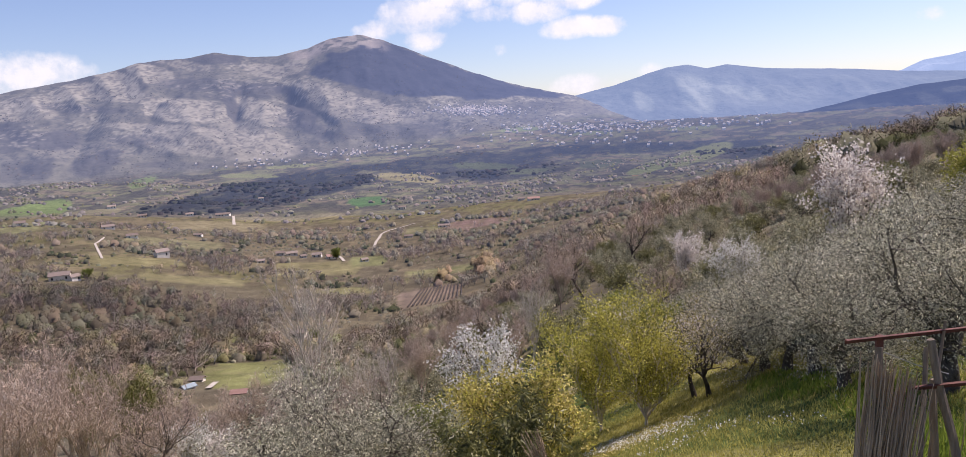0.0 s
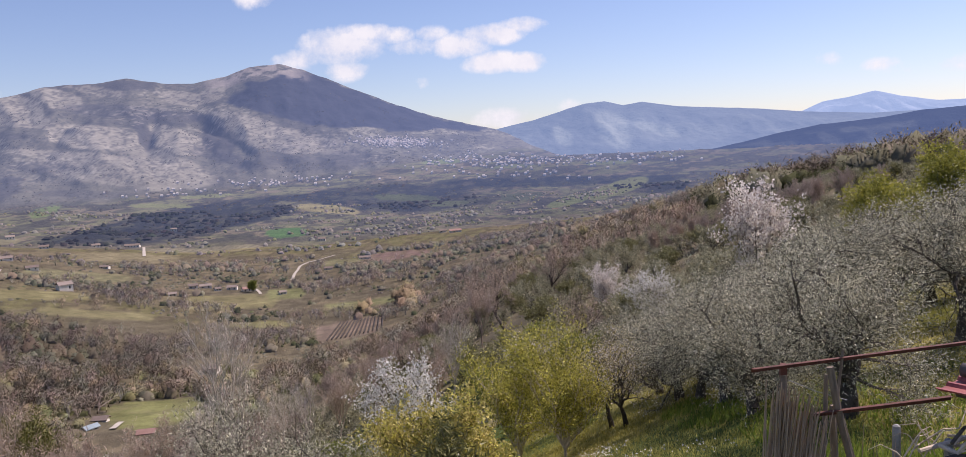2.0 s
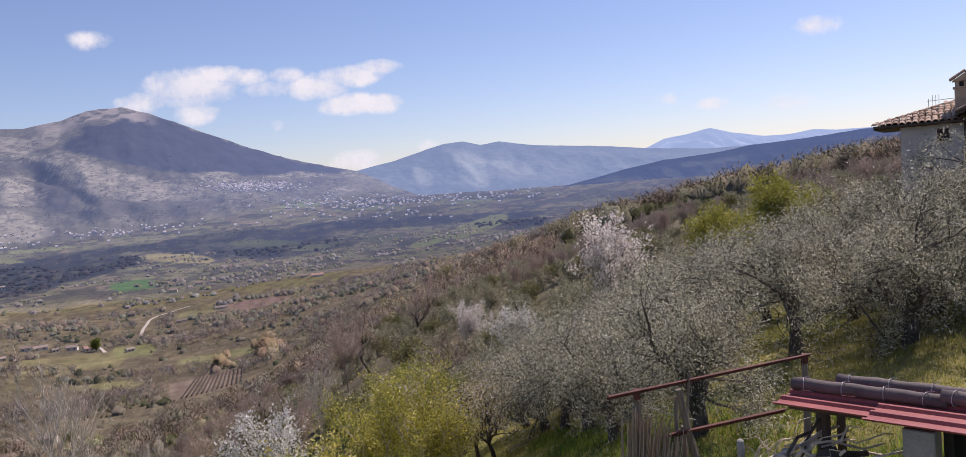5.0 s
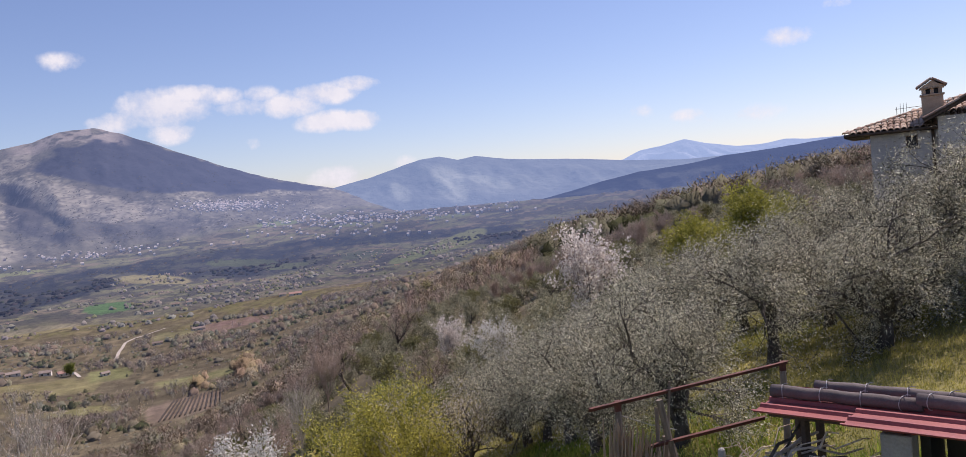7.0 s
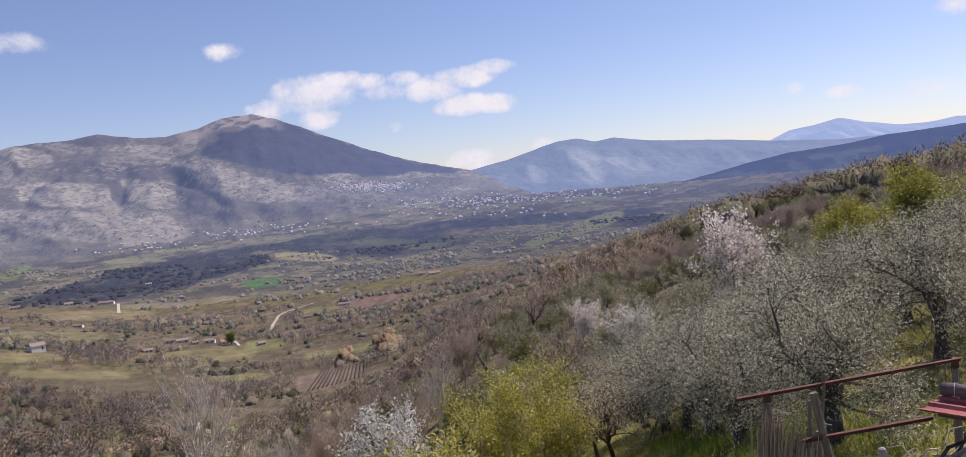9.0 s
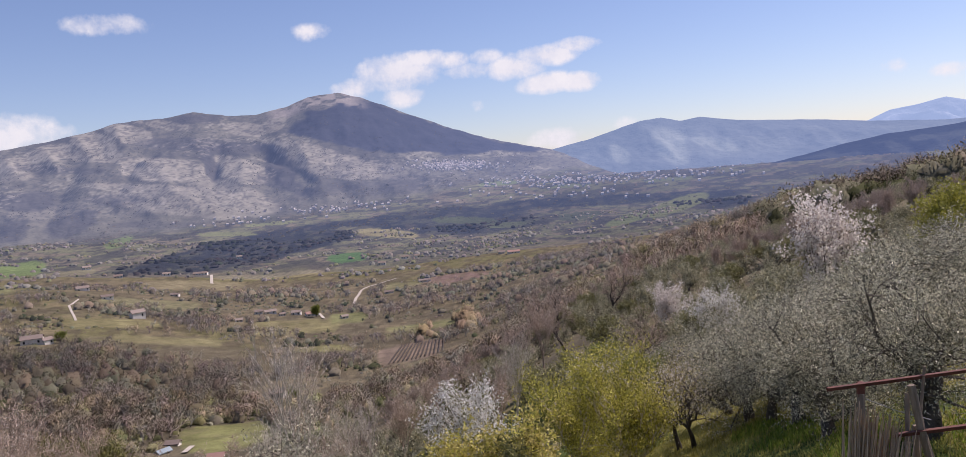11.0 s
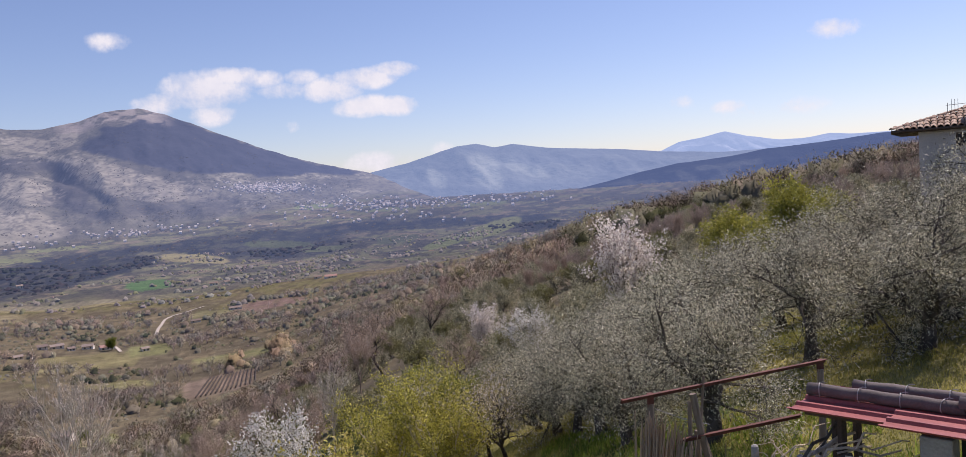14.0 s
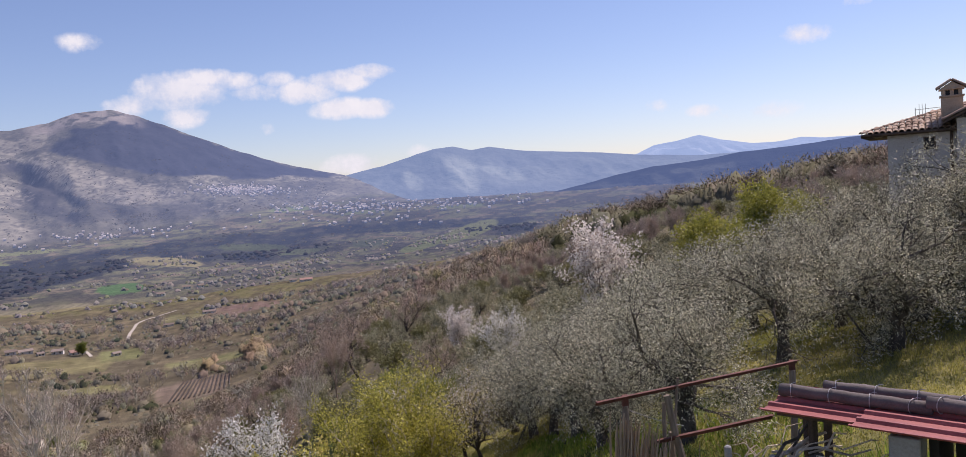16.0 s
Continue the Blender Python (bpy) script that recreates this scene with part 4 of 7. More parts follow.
def skeleton_of(seed, levels, gnarl=0.25, base_lean=(0, 0)):
    """Branches as rows of start, end, start and end radius; the last level's rows come back as twigs.
    levels: (count, length, radius, spread in degrees, lift, pieces) from trunk to twig."""
    g = np.random.default_rng(seed)
    rows, twigs = [], []

    def branch(p, d, level):
        count, length, radius, spread, lift, pieces = levels[level]
        length *= g.uniform(0.85, 1.1) if level == 0 else g.uniform(0.55, 1.4)
        thin = levels[level + 1][2] if level + 1 < len(levels) else radius * 0.35
        ends = []
        for k in range(pieces):
            d = unit(d + g.normal(0, gnarl, 3) * (0.5 if level == 0 else 1) + np.array([0, 0, lift * 0.25]))
            q = p + d * length / pieces
            ra, rb = radius + (thin - radius) * k / pieces, radius + (thin - radius) * (k + 1) / pieces
            rows.append((*p, *q, ra, rb, level))
            if level == len(levels) - 1:
                twigs.append((*p, *q))
            ends.append((p + (q - p) * 0.6, d))
            p = q
        ends.append((p, d))
        if level + 1 < len(levels):
            n, _, _, spread, up, _ = levels[level + 1]
            turn0 = g.uniform(0, 6.28)
            for k in range(n):
                start, along = ends[-1] if (level == 0 and k < 3) or k < 1 else ends[g.integers(0 if level else max(0, len(ends) - 3), len(ends))]
                side = unit(np.cross(along, [0.3, 0.5, 0.9] if abs(along[2]) < 0.95 else [1.0, 0.2, 0]))
                other = np.cross(along, side)
                a, tilt = turn0 + k * 6.283 / n + g.uniform(-0.4, 0.4), radians(spread) * g.uniform(0.6, 1.3)
                out = along * math.cos(tilt) + (side * math.cos(a) + other * math.sin(a)) * math.sin(tilt)
                branch(start, unit(out + np.array([0, 0, up])), level + 1)

    branch(np.array([0.0, 0.0, -0.15]), unit(np.array([*base_lean, 1.0])), 0)
    return np.array(rows), np.array(twigs)


def tubes(rows):
    """Tapered limbs: many-sided near the trunk, three-sided twigs."""
    verts, faces, start = [], [], 0
    for level in np.unique(rows[:, 8]):
        some = rows[rows[:, 8] == level]
        sides = {0: 8, 1: 6, 2: 4}.get(int(level), 3)
        a, b = some[:, :3], some[:, 3:6]
        d = unit(b - a)
        side = unit(np.cross(d, np.where(np.abs(d[:, 2:]) < 0.9, [[0, 0, 1.0]], [[1.0, 0, 0]])))
        other = np.cross(d, side)
        ang = np.arange(sides) * 2 * np.pi / sides
        ring = side[:, None] * np.cos(ang)[None, :, None] + other[:, None] * np.sin(ang)[None, :, None]
        lo, hi = a[:, None] + ring * some[:, 6, None, None], b[:, None] + ring * some[:, 7, None, None]
        v = np.concatenate([lo, hi], 1).reshape(-1, 3)
        base = start + np.arange(len(some))[:, None] * 2 * sides
        k = np.arange(sides)[None]
        k2 = (k + 1) % sides
        f = np.stack([base + k, base + k2, base + sides + k2, base + sides + k], -1).reshape(-1, 4)
        verts.append(v), faces.append(f)
        start += len(v)
    return np.concatenate(verts), np.concatenate(faces)


def leaf_quads(points, ways, length, width, g):
    """Pointed leaves or petals, starting at points along ways."""
    n = len(points)
    ln = length * g.uniform(0.6, 1.35, (n, 1))
    w = width * g.uniform(0.6, 1.35, (n, 1))
    side = unit(np.cross(ways, g.normal(0, 1, (n, 3))))
    v = np.stack([points - side * w * 0.5, points + side * w * 0.5, points + ways * ln], 1).reshape(-1, 3)
    return v, np.arange(3 * n).reshape(n, 3)


def leaves_on(twigs, per, length, width, jitter, seed, droop=0.0, along=0.6):
    g = np.random.default_rng(seed)
    pick = np.repeat(np.arange(len(twigs)), per)
    a, b = twigs[pick, :3], twigs[pick, 3:]
    pts = a + (b - a) * g.uniform(0, 1.15, (len(pick), 1)) + g.normal(0, jitter, (len(pick), 3))
    ways = unit(unit(b - a) * along + g.normal(0, 0.6, (len(pick), 3)) - np.array([0, 0, droop]))
    return leaf_quads(pts, ways, length, width, g)


def plant(name, label, category, seed, levels, bark, crowns, gnarl=0.25, lean=(0, 0), group=""):
    """A tree or shrub with its trunk and limbs, and a crown for each kind of leaf or blossom.
    crowns: (part name, material, leaves per twig, length, width, jitter, droop)."""
    root = tagged(new(name), label, category, group)
    rows, twigs = skeleton_of(seed, levels, gnarl, lean)
    stem = rows[rows[:, 8] < 1]
    mesh_object("trunk", *tubes(stem), M[bark], root, smooth=True)
    tagged(mesh_object("branching", *tubes(rows[rows[:, 8] >= 1]), M[bark], root), kind="stuff")
    for n, (part_name, mat, per, length, width, jitter, droop) in enumerate(crowns):
        tagged(mesh_object(part_name, *leaves_on(twigs, per, length, width, jitter, seed * 7 + n, droop), M[mat], root), kind="stuff")
    return root


def stand(root, az, r, scale=1.0, turn=0.0, sink=0.05, copy=False, label="", tilt=(0, 0)):
    p = ground_at(az, r)
    m = pose(p.x, p.y, p.z - sink, tilt[0], tilt[1], turn)
    if copy:
        ob = copy_thing(root, m)
    else:
        ob, ob.matrix_basis = root, m
    ob.scale = (scale, scale, scale)
    if label:
        ob["label"] = label
    return ob


def olive(seed, per=76, length=0.08, width=0.023):
    return plant("olive_tree", "silvery olive tree with a gnarled dark trunk on the grassy slope", "tree", seed,
                 [(1, 1.05, 0.23, 0, 0.4, 3), (5, 1.3, 0.11, 56, 0.30, 3), (4, 1.0, 0.045, 50, 0.12, 3), (4, 0.66, 0.018, 52, 0.02, 2), (4, 0.52, 0.007, 52, -0.03, 1)],
                 "bark", [("crown", "olive_leaf", per, length, width, 0.14, 0.10)], 0.3, group="olive grove")


OLIVES = [olive(s) for s in (3, 11, 24, 37)]
# the grove: bearing, distance, size
GROVE = [
    (18.9, 29.8, 0.95), (20.2, 26.2, 0.98), (21.6, 24.2, 0.95), (23.5, 21.8, 0.95), (25.4, 19.2, 0.92), (28.2, 23.5, 1.0), (45.2, 22.6, 1.05), (38.2, 23.5, 1.15), (22.6, 28.5, 1.05), (26.0, 27.0, 1.1), (42.0, 27.0, 1.05),
    (34.0, 27.0, 1.15), (46.6, 25.5, 1.25), (52.0, 28.0, 1.3), (52.5, 25.5, 1.2), (49.3, 27.0, 1.3), (30.5, 31.5, 1.1), (36.5, 33.0, 1.2), (41.0, 35.0, 1.25), (25.2, 33.0, 1.05), (18.6, 36.0, 1.05), (22.0, 39.0, 1.1),
    (28.0, 39.0, 1.15), (33.0, 41.0, 1.2), (38.5, 43.0, 1.2), (44.5, 39.0, 1.25), (49.0, 34.0, 1.2), (54.5, 33.0, 1.2), (-17.6, 20.5, 1.25), (-9.4, 21.0, 1.25), (-13.5, 23.0, 1.3), (31.0, 52.0, 1.2),
    (20.0, 48.0, 1.1), (42.0, 53.0, 1.2), (47.0, 49.0, 1.2), (-22.5, 25.0, 0.95), (36.0, 62.0, 1.1), (26.0, 64.0, 1.1), (15.5, 46.0, 1.0), (17.5, 58.0, 1.1),
]
for n, (az, r, size) in enumerate(GROVE):
    stand(OLIVES[n % 4], az, r, size, (n * 67) % 360, 0.05, copy=n >= 4)

stand(olive(29, 95, 0.075, 0.022), 31.6, 17.3, 1.05, 30)

# young tree in yellow-green leaf, and the smaller one behind it
lime = plant("young_tree", "slender young tree in fresh yellow-green leaf on the grassy slope", "tree", 5,
             [(1, 0.45, 0.075, 0, 0.5, 2), (7, 2.2, 0.04, 36, 0.5, 4), (6, 0.95, 0.02, 38, 0.4, 3), (4, 0.6, 0.009, 36, 0.4, 2), (4, 0.42, 0.004, 34, 0.35, 1)],
             "bark_pale", [("crown", "lime_leaf", 34, 0.072, 0.042, 0.15, 0.05)], 0.16, group="young trees")
stand(lime, 11.5, 24.6, 1.02, 40)
stand(lime, 8.0, 27.5, 1.08, 160, copy=True, label="young tree in fresh yellow-green leaf behind another")
broad = plant("leafing_tree", "rounded tree in bright yellow-green leaf above the grove", "tree", 9,
              [(1, 1.6, 0.16, 0, 0.5, 3), (5, 1.8, 0.08, 46, 0.4, 3), (5, 1.2, 0.035, 44, 0.2, 3), (4, 0.8, 0.014, 44, 0.15, 2), (4, 0.55, 0.006, 44, 0.1, 1)],
              "bark", [("crown", "spring_leaf", 42, 0.14, 0.09, 0.2, 0.05)], 0.22)
stand(broad, 36.6, 50, 1.2, 20)
stand(broad, 34.2, 51, 1.05, 140, copy=True)

# yellow-flowering shrub and the dark long-leaved loquat in front of it
mimosa = plant("flowering_shrub", "broad shrub covered in pale yellow blossom and new leaves", "shrub", 14,
               [(1, 0.5, 0.07, 0, 0.4, 2), (7, 1.2, 0.035, 42, 0.6, 3), (5, 0.8, 0.016, 40, 0.35, 2), (4, 0.55, 0.008, 42, 0.25, 2), (4, 0.4, 0.004, 44, 0.1, 1)],
               "bark", [("blossom", "yellow_flower", 16, 0.075, 0.065, 0.09, 0.0), ("foliage", "lime_leaf", 10, 0.11, 0.045, 0.09, 0.1)], 0.2)
stand(mimosa, 2.6, 20.5, 1.12, 30)
stand(mimosa, -0.8, 22.0, 0.9, 200, copy=True, label="low shrub in pale yellow blossom beside the loquat")
loquat = plant("loquat", "loquat shrub with long dark glossy drooping leaves", "shrub", 17,
               [(1, 0.7, 0.08, 0, 0.4, 2), (5, 0.9, 0.04, 45, 0.4, 2), (4, 0.6, 0.02, 45, 0.2, 2), (4, 0.4, 0.01, 45, 0.1, 1)],
               "bark_dark", [("foliage", "dark_leaf", 52, 0.18, 0.045, 0.09, 0.5)], 0.2)
stand(loquat, 0.4, 17.6, 1.15, 10)
green_bush = plant("evergreen_shrub", "dense green shrub among bare trees", "shrub", 19,
                   [(1, 0.5, 0.12, 0, 0.5, 2), (8, 2.0, 0.06, 36, 0.7, 3), (5, 1.0, 0.025, 38, 0.4, 2), (4, 0.7, 0.012, 40, 0.2, 1)],
                   "bark", [("foliage", "green_leaf", 80, 0.16, 0.10, 0.17, 0.05)], 0.2, group="evergreen shrubs")
for n, (az, r, size) in enumerate([(-7.4, 47, 0.9), (-5.3, 47, 0.85), (-12.9, 45, 0.8), (-16.5, 60, 0.8), (6.0, 52, 0.8), (12.5, 44, 0.8), (-11.0, 604, 2.2), (-27.6, 478, 1.6), (-13.2, 318, 1.3), (37.2, 185, 1.2), (9.8, 60, 0.9)]):
    stand(green_bush, az, r, size, n * 77, copy=n > 0)
pine = plant("pine", "dark green pine with a flattened crown", "tree", 21,
             [(1, 4.6, 0.2, 0, 0.6, 4), (8, 2.0, 0.08, 66, 0.22, 3), (6, 1.0, 0.035, 45, 0.2, 2), (5, 0.6, 0.014, 45, 0.3, 1)],
             "bark_brown", [("crown", "pine_leaf", 70, 0.15, 0.05, 0.13, -0.25)], 0.12, group="pines")
stand(pine, -27.2, 55, 1.45, 15)
stand(pine, -30.0, 62, 1.35, 190, copy=True)

# blossom
BLOSSOM_LEVELS = [(1, 1.5, 0.11, 0, 0.5, 3), (5, 1.7, 0.055, 38, 0.55, 3), (5, 1.15, 0.024, 38, 0.4, 3), (4, 0.75, 0.010, 38, 0.35, 2), (4, 0.55, 0.004, 36, 0.3, 1)]
almond = plant("almond_tree", "almond tree in full pale pink blossom", "tree", 31, BLOSSOM_LEVELS, "bark", [("blossom", "pink_flower", 17, 0.095, 0.085, 0.08, 0.0)], 0.16, group="blossoming trees")
stand(almond, 25.3, 47, 1.55, 0)
plum = plant("plum_tree", "plum tree in white blossom on dark twigs", "tree", 33, BLOSSOM_LEVELS, "bark_dark", [("blossom", "white_flower", 22, 0.075, 0.07, 0.08, 0.0), ("foliage", "dark_leaf", 5, 0.12, 0.06, 0.1, 0.1)], 0.2, group="blossoming trees")
stand(plum, 0.3, 38, 1.35, 60)
stand(plum, -1.6, 36, 1.1, 220, copy=True)
stand(plum, -22.3, 43, 1.05, 100, copy=True, label="spreading shrub in white blossom with dark inner leaves")
stand(almond, -20.9, 44, 0.9, 150, copy=True, label="rounded shrub in pinkish white blossom")
stand(plum, 19.0, 47, 0.95, 30, copy=True, label="white-blossomed tree top behind the olives")
stand(almond, 14.9, 66, 1.15, 80, copy=True, label="thinly blossomed pale fruit tree")
stand(almond, 9.0, 42, 0.85, 250, copy=True, label="thinly blossomed pale fruit tree")

# bare trees
TALL = [(1, 3.2, 0.14, 0, 0.6, 4), (5, 2.6, 0.075, 30, 0.7, 4), (5, 1.7, 0.03, 32, 0.55, 3), (5, 1.0, 0.012, 32, 0.45, 2), (4, 0.7, 0.006, 32, 0.4, 1)]
WIDE = [(1, 2.4, 0.2, 0, 0.5, 4), (5, 2.6, 0.1, 46, 0.45, 4), (5, 1.8, 0.045, 42, 0.3, 3), (5, 1.1, 0.018, 42, 0.25, 2), (4, 0.7, 0.008, 40, 0.2, 1)]
pale_tall = plant("bare_tree", "tall leafless tree with pale forking branches", "tree", 41, TALL, "bark_pale", [("bud_layer", "bark_pale", 8, 0.22, 0.014, 0.06, -0.1)], 0.14, group="bare trees")
pink_tall = plant("bare_tree", "leafless tree with a haze of pinkish brown twigs", "tree", 43, TALL, "bark_brown", [("bud_layer", "pink_flower", 5, 0.05, 0.035, 0.08, 0.0), ("twig_layer", "bark_brown", 11, 0.34, 0.026, 0.14, -0.2)], 0.16, group="bare trees")
dark_wide = plant("bare_tree", "wide leafless oak with dark crooked limbs", "tree", 47, WIDE, "bark_dark", [("twig_layer", "bark_brown", 9, 0.34, 0.03, 0.12, -0.1)], 0.3, group="bare trees")
orchard = plant("fruit_tree", "pruned fruit tree breaking into ochre bud", "tree", 53,
                [(1, 1.2, 0.12, 0, 0.4, 3), (4, 1.2, 0.06, 48, 0.3, 3), (5, 0.9, 0.025, 46, 0.2, 3), (4, 0.55, 0.01, 46, 0.15, 2), (3, 0.4, 0.005, 44, 0.2, 1)],
                "bark_dark", [("bud_layer", "yellow_flower", 5, 0.06, 0.03, 0.07, 0.0), ("blossom", "pink_flower", 5, 0.05, 0.04, 0.07, 0.0)], 0.32, group="fruit trees")
BARE = [
    (pale_tall, -12.7, 48, 1.4), (pale_tall, -14.8, 54, 0.95), (pale_tall, -10.4, 58, 0.9), (pink_tall, -31.6, 36, 0.98), (pink_tall, -34.5, 33, 1.0), (pink_tall, -29.0, 39, 0.95), (dark_wide, -27.4, 41, 0.85), (pink_tall, -33.0, 43, 1.0),
    (dark_wide, 7.2, 104, 1.25), (dark_wide, 3.6, 118, 1.0), (dark_wide, 10.5, 124, 1.05), (pink_tall, -24.5, 52, 0.8), (orchard, 13.8, 32, 1.12), (orchard, 15.15, 26.4, 0.95), (orchard, 16.2, 25.4, 0.9), (orchard, 12.6, 33, 1.1), (orchard, 15.3, 34.5, 1.05), (orchard, 9.4, 36, 1.1),
    (dark_wide, 12.0, 52, 0.75), (pale_tall, 3.2, 66, 0.85), (pink_tall, -2.6, 72, 0.95), (pink_tall, -5.5, 66, 0.9), (pink_tall, 5.5, 84, 0.95), (pale_tall, -8.0, 82, 0.9), (pink_tall, -18.5, 56, 0.85), (pink_tall, -36.5, 45, 1.0),
    (dark_wide, 0.2, 92, 0.9), (orchard, 11.2, 46, 1.15), (orchard, 16.6, 40, 1.05), (pink_tall, 1.8, 58, 0.75),
]
seen = set()
for n, (kind, az, r, size) in enumerate(BARE):
    stand(kind, az, r, size, (n * 83) % 360, copy=kind.name in seen)
    seen.add(kind.name)


# woods, scrub and groves that clothe the hillsides and the valley floor
def clumps(name, label, places, tones, tall, wide, strokes, thick, upright, seed, reach=0.12, core=0.85, sides=9, rings=4, lift=0.45, depth=0.8):
    """Many crowns in one mesh: for each place an uneven lobed body of inner twigs, with a fringe of twig or leaf strokes round it.
    tones: the base colour of each crown; depth: how far in the strokes begin."""
    g = np.random.default_rng(seed)
    n = len(places)
    size = 0.4 + 1.1 * g.uniform(0, 1, (n, 1)) ** 1.6
    h, w = tall * size, wide * size * g.uniform(0.75, 1.3, (n, 1))
    half = np.concatenate([w * 0.5, w * 0.5 * g.uniform(0.8, 1.25, (n, 1)), h * 0.7], 1)
    base = places + np.array([0, 0, 0.28]) * h
    f1, f2, f3, f4 = g.uniform(0, 6.28, (4, n))

    def swell(way, who):
        turn, q = np.arctan2(way[..., 1], way[..., 0]), way[..., 2]
        return 1 + 0.2 * np.sin(3 * turn + f1[who]) * np.cos(4 * q + f2[who]) + 0.13 * np.sin(5 * turn + 3 * q + f3[who]) + 0.1 * np.cos(7 * q + f4[who])

    pick = np.repeat(np.arange(n), strokes)
    way = unit(g.normal(0, 1, (len(pick), 3)) + [0, 0, 0.35])
    way[:, 2] = np.where(way[:, 2] < -0.3, -way[:, 2], way[:, 2])
    rad = (g.uniform(depth, 1.06, len(pick)) * swell(way, pick))[:, None]
    pts = base[pick] + way * rad * half[pick]
    out = unit(way + g.normal(0, 0.5, (len(pick), 3)) + [0, 0, upright])
    ln = h[pick] * reach * g.uniform(0.5, 1.5, (len(pick), 1))
    side = unit(np.cross(out, g.normal(0, 1, (len(pick), 3)))) * ln * thick * 0.5
    side *= np.where((np.cross(side, out) * way).sum(-1, keepdims=True) < 0, -1.0, 1.0)
    v = np.stack([pts - side, pts + side, pts + out * ln], 1).reshape(-1, 3)
    f = np.arange(3 * len(pick)).reshape(-1, 3)
    turn = np.arange(sides) * 2 * np.pi / sides
    dirs = np.array([(math.cos(t + i * 0.35) * math.sqrt(1 - q * q), math.sin(t + i * 0.35) * math.sqrt(1 - q * q), q) for i, q in enumerate(np.linspace(-0.4, 0.85, rings)) for t in turn] + [(0, 0, 1)])
    grow = core * swell(dirs[None], np.arange(n)[:, None])[..., None] * g.uniform(0.78, 1.18, (n, len(dirs), 1))
    cv = base[:, None] + dirs[None] * half[:, None] * grow
    k, k2 = np.arange(sides), (np.arange(sides) + 1) % sides
    tri = []
    for i in range(rings - 1):
        tri += [np.stack([k + sides * i, k2 + sides * i, k2 + sides * (i + 1)], -1), np.stack([k + sides * i, k2 + sides * (i + 1), k + sides * (i + 1)], -1)]
    top = sides * (rings - 1)
    tri += [np.stack([k + top, k2 + top, np.full(sides, sides * rings)], -1)]
    cf = (np.concatenate(tri)[None] + (np.arange(n) * len(dirs))[:, None, None]).reshape(-1, 3) + len(v)
    ob = mesh_object(name, np.concatenate([v, cv.reshape(-1, 3)]), np.concatenate([f, cf]), M["woods"], smooth=True)
    bend = unit(way * 0.75 + [0, 0, lift])
    core_bend = unit(dirs[None] * grow * 0.75 / core + g.normal(0, 0.12, cv.shape) + [0, 0, lift]).reshape(-1, 3)
    ob.data.normals_split_custom_set_from_vertices(np.concatenate([np.repeat(bend, 3, 0), core_bend]).tolist())
    tint = np.concatenate([np.repeat(tones[pick] * g.uniform(0.86, 1.2, (len(pick), 1)), 3, 0), np.repeat(tones * 0.92, len(dirs), 0)])
    layer = ob.data.color_attributes.new("cover", "FLOAT_COLOR", "POINT")
    layer.data.foreach_set("color", np.concatenate([tint, np.ones((len(tint), 1))], 1).ravel())
    return tagged(ob, label, "woodland", kind="stuff")


def small_tree(seed, levels, strokes, length, width, jitter):
    """Trunk, limbs and twig strokes of one leafless tree a metre high, as corners of triangles and their soft normals."""
    g = np.random.default_rng(seed)
    rows, twigs = skeleton_of(seed, levels, 0.22)
    stem, limbs = rows[rows[:, 8] < 2], rows[(rows[:, 8] >= 2) & (rows[:, 8] < len(levels) - 1)]
    v, f = tubes(stem)
    tri = [v[f[:, [0, 1, 2]]], v[f[:, [0, 2, 3]]]]
    side = unit(np.cross(limbs[:, 3:6] - limbs[:, :3], g.normal(0, 1, (len(limbs), 3)))) * limbs[:, 6:7] * 1.6
    tri.append(np.stack([limbs[:, :3] - side, limbs[:, :3] + side, limbs[:, 3:6]], 1))
    lv, _ = leaves_on(twigs, strokes, length, width, jitter, seed + 3, -0.25)
    tri.append(lv.reshape(-1, 3, 3))
    tri = np.concatenate(tri)
    tall = tri[..., 2].max()
    soft_way = unit((tri - [0, 0, tall * 0.55]) * [1, 1, 0.8] + [0, 0, tall * 0.35])
    return tri / tall, soft_way


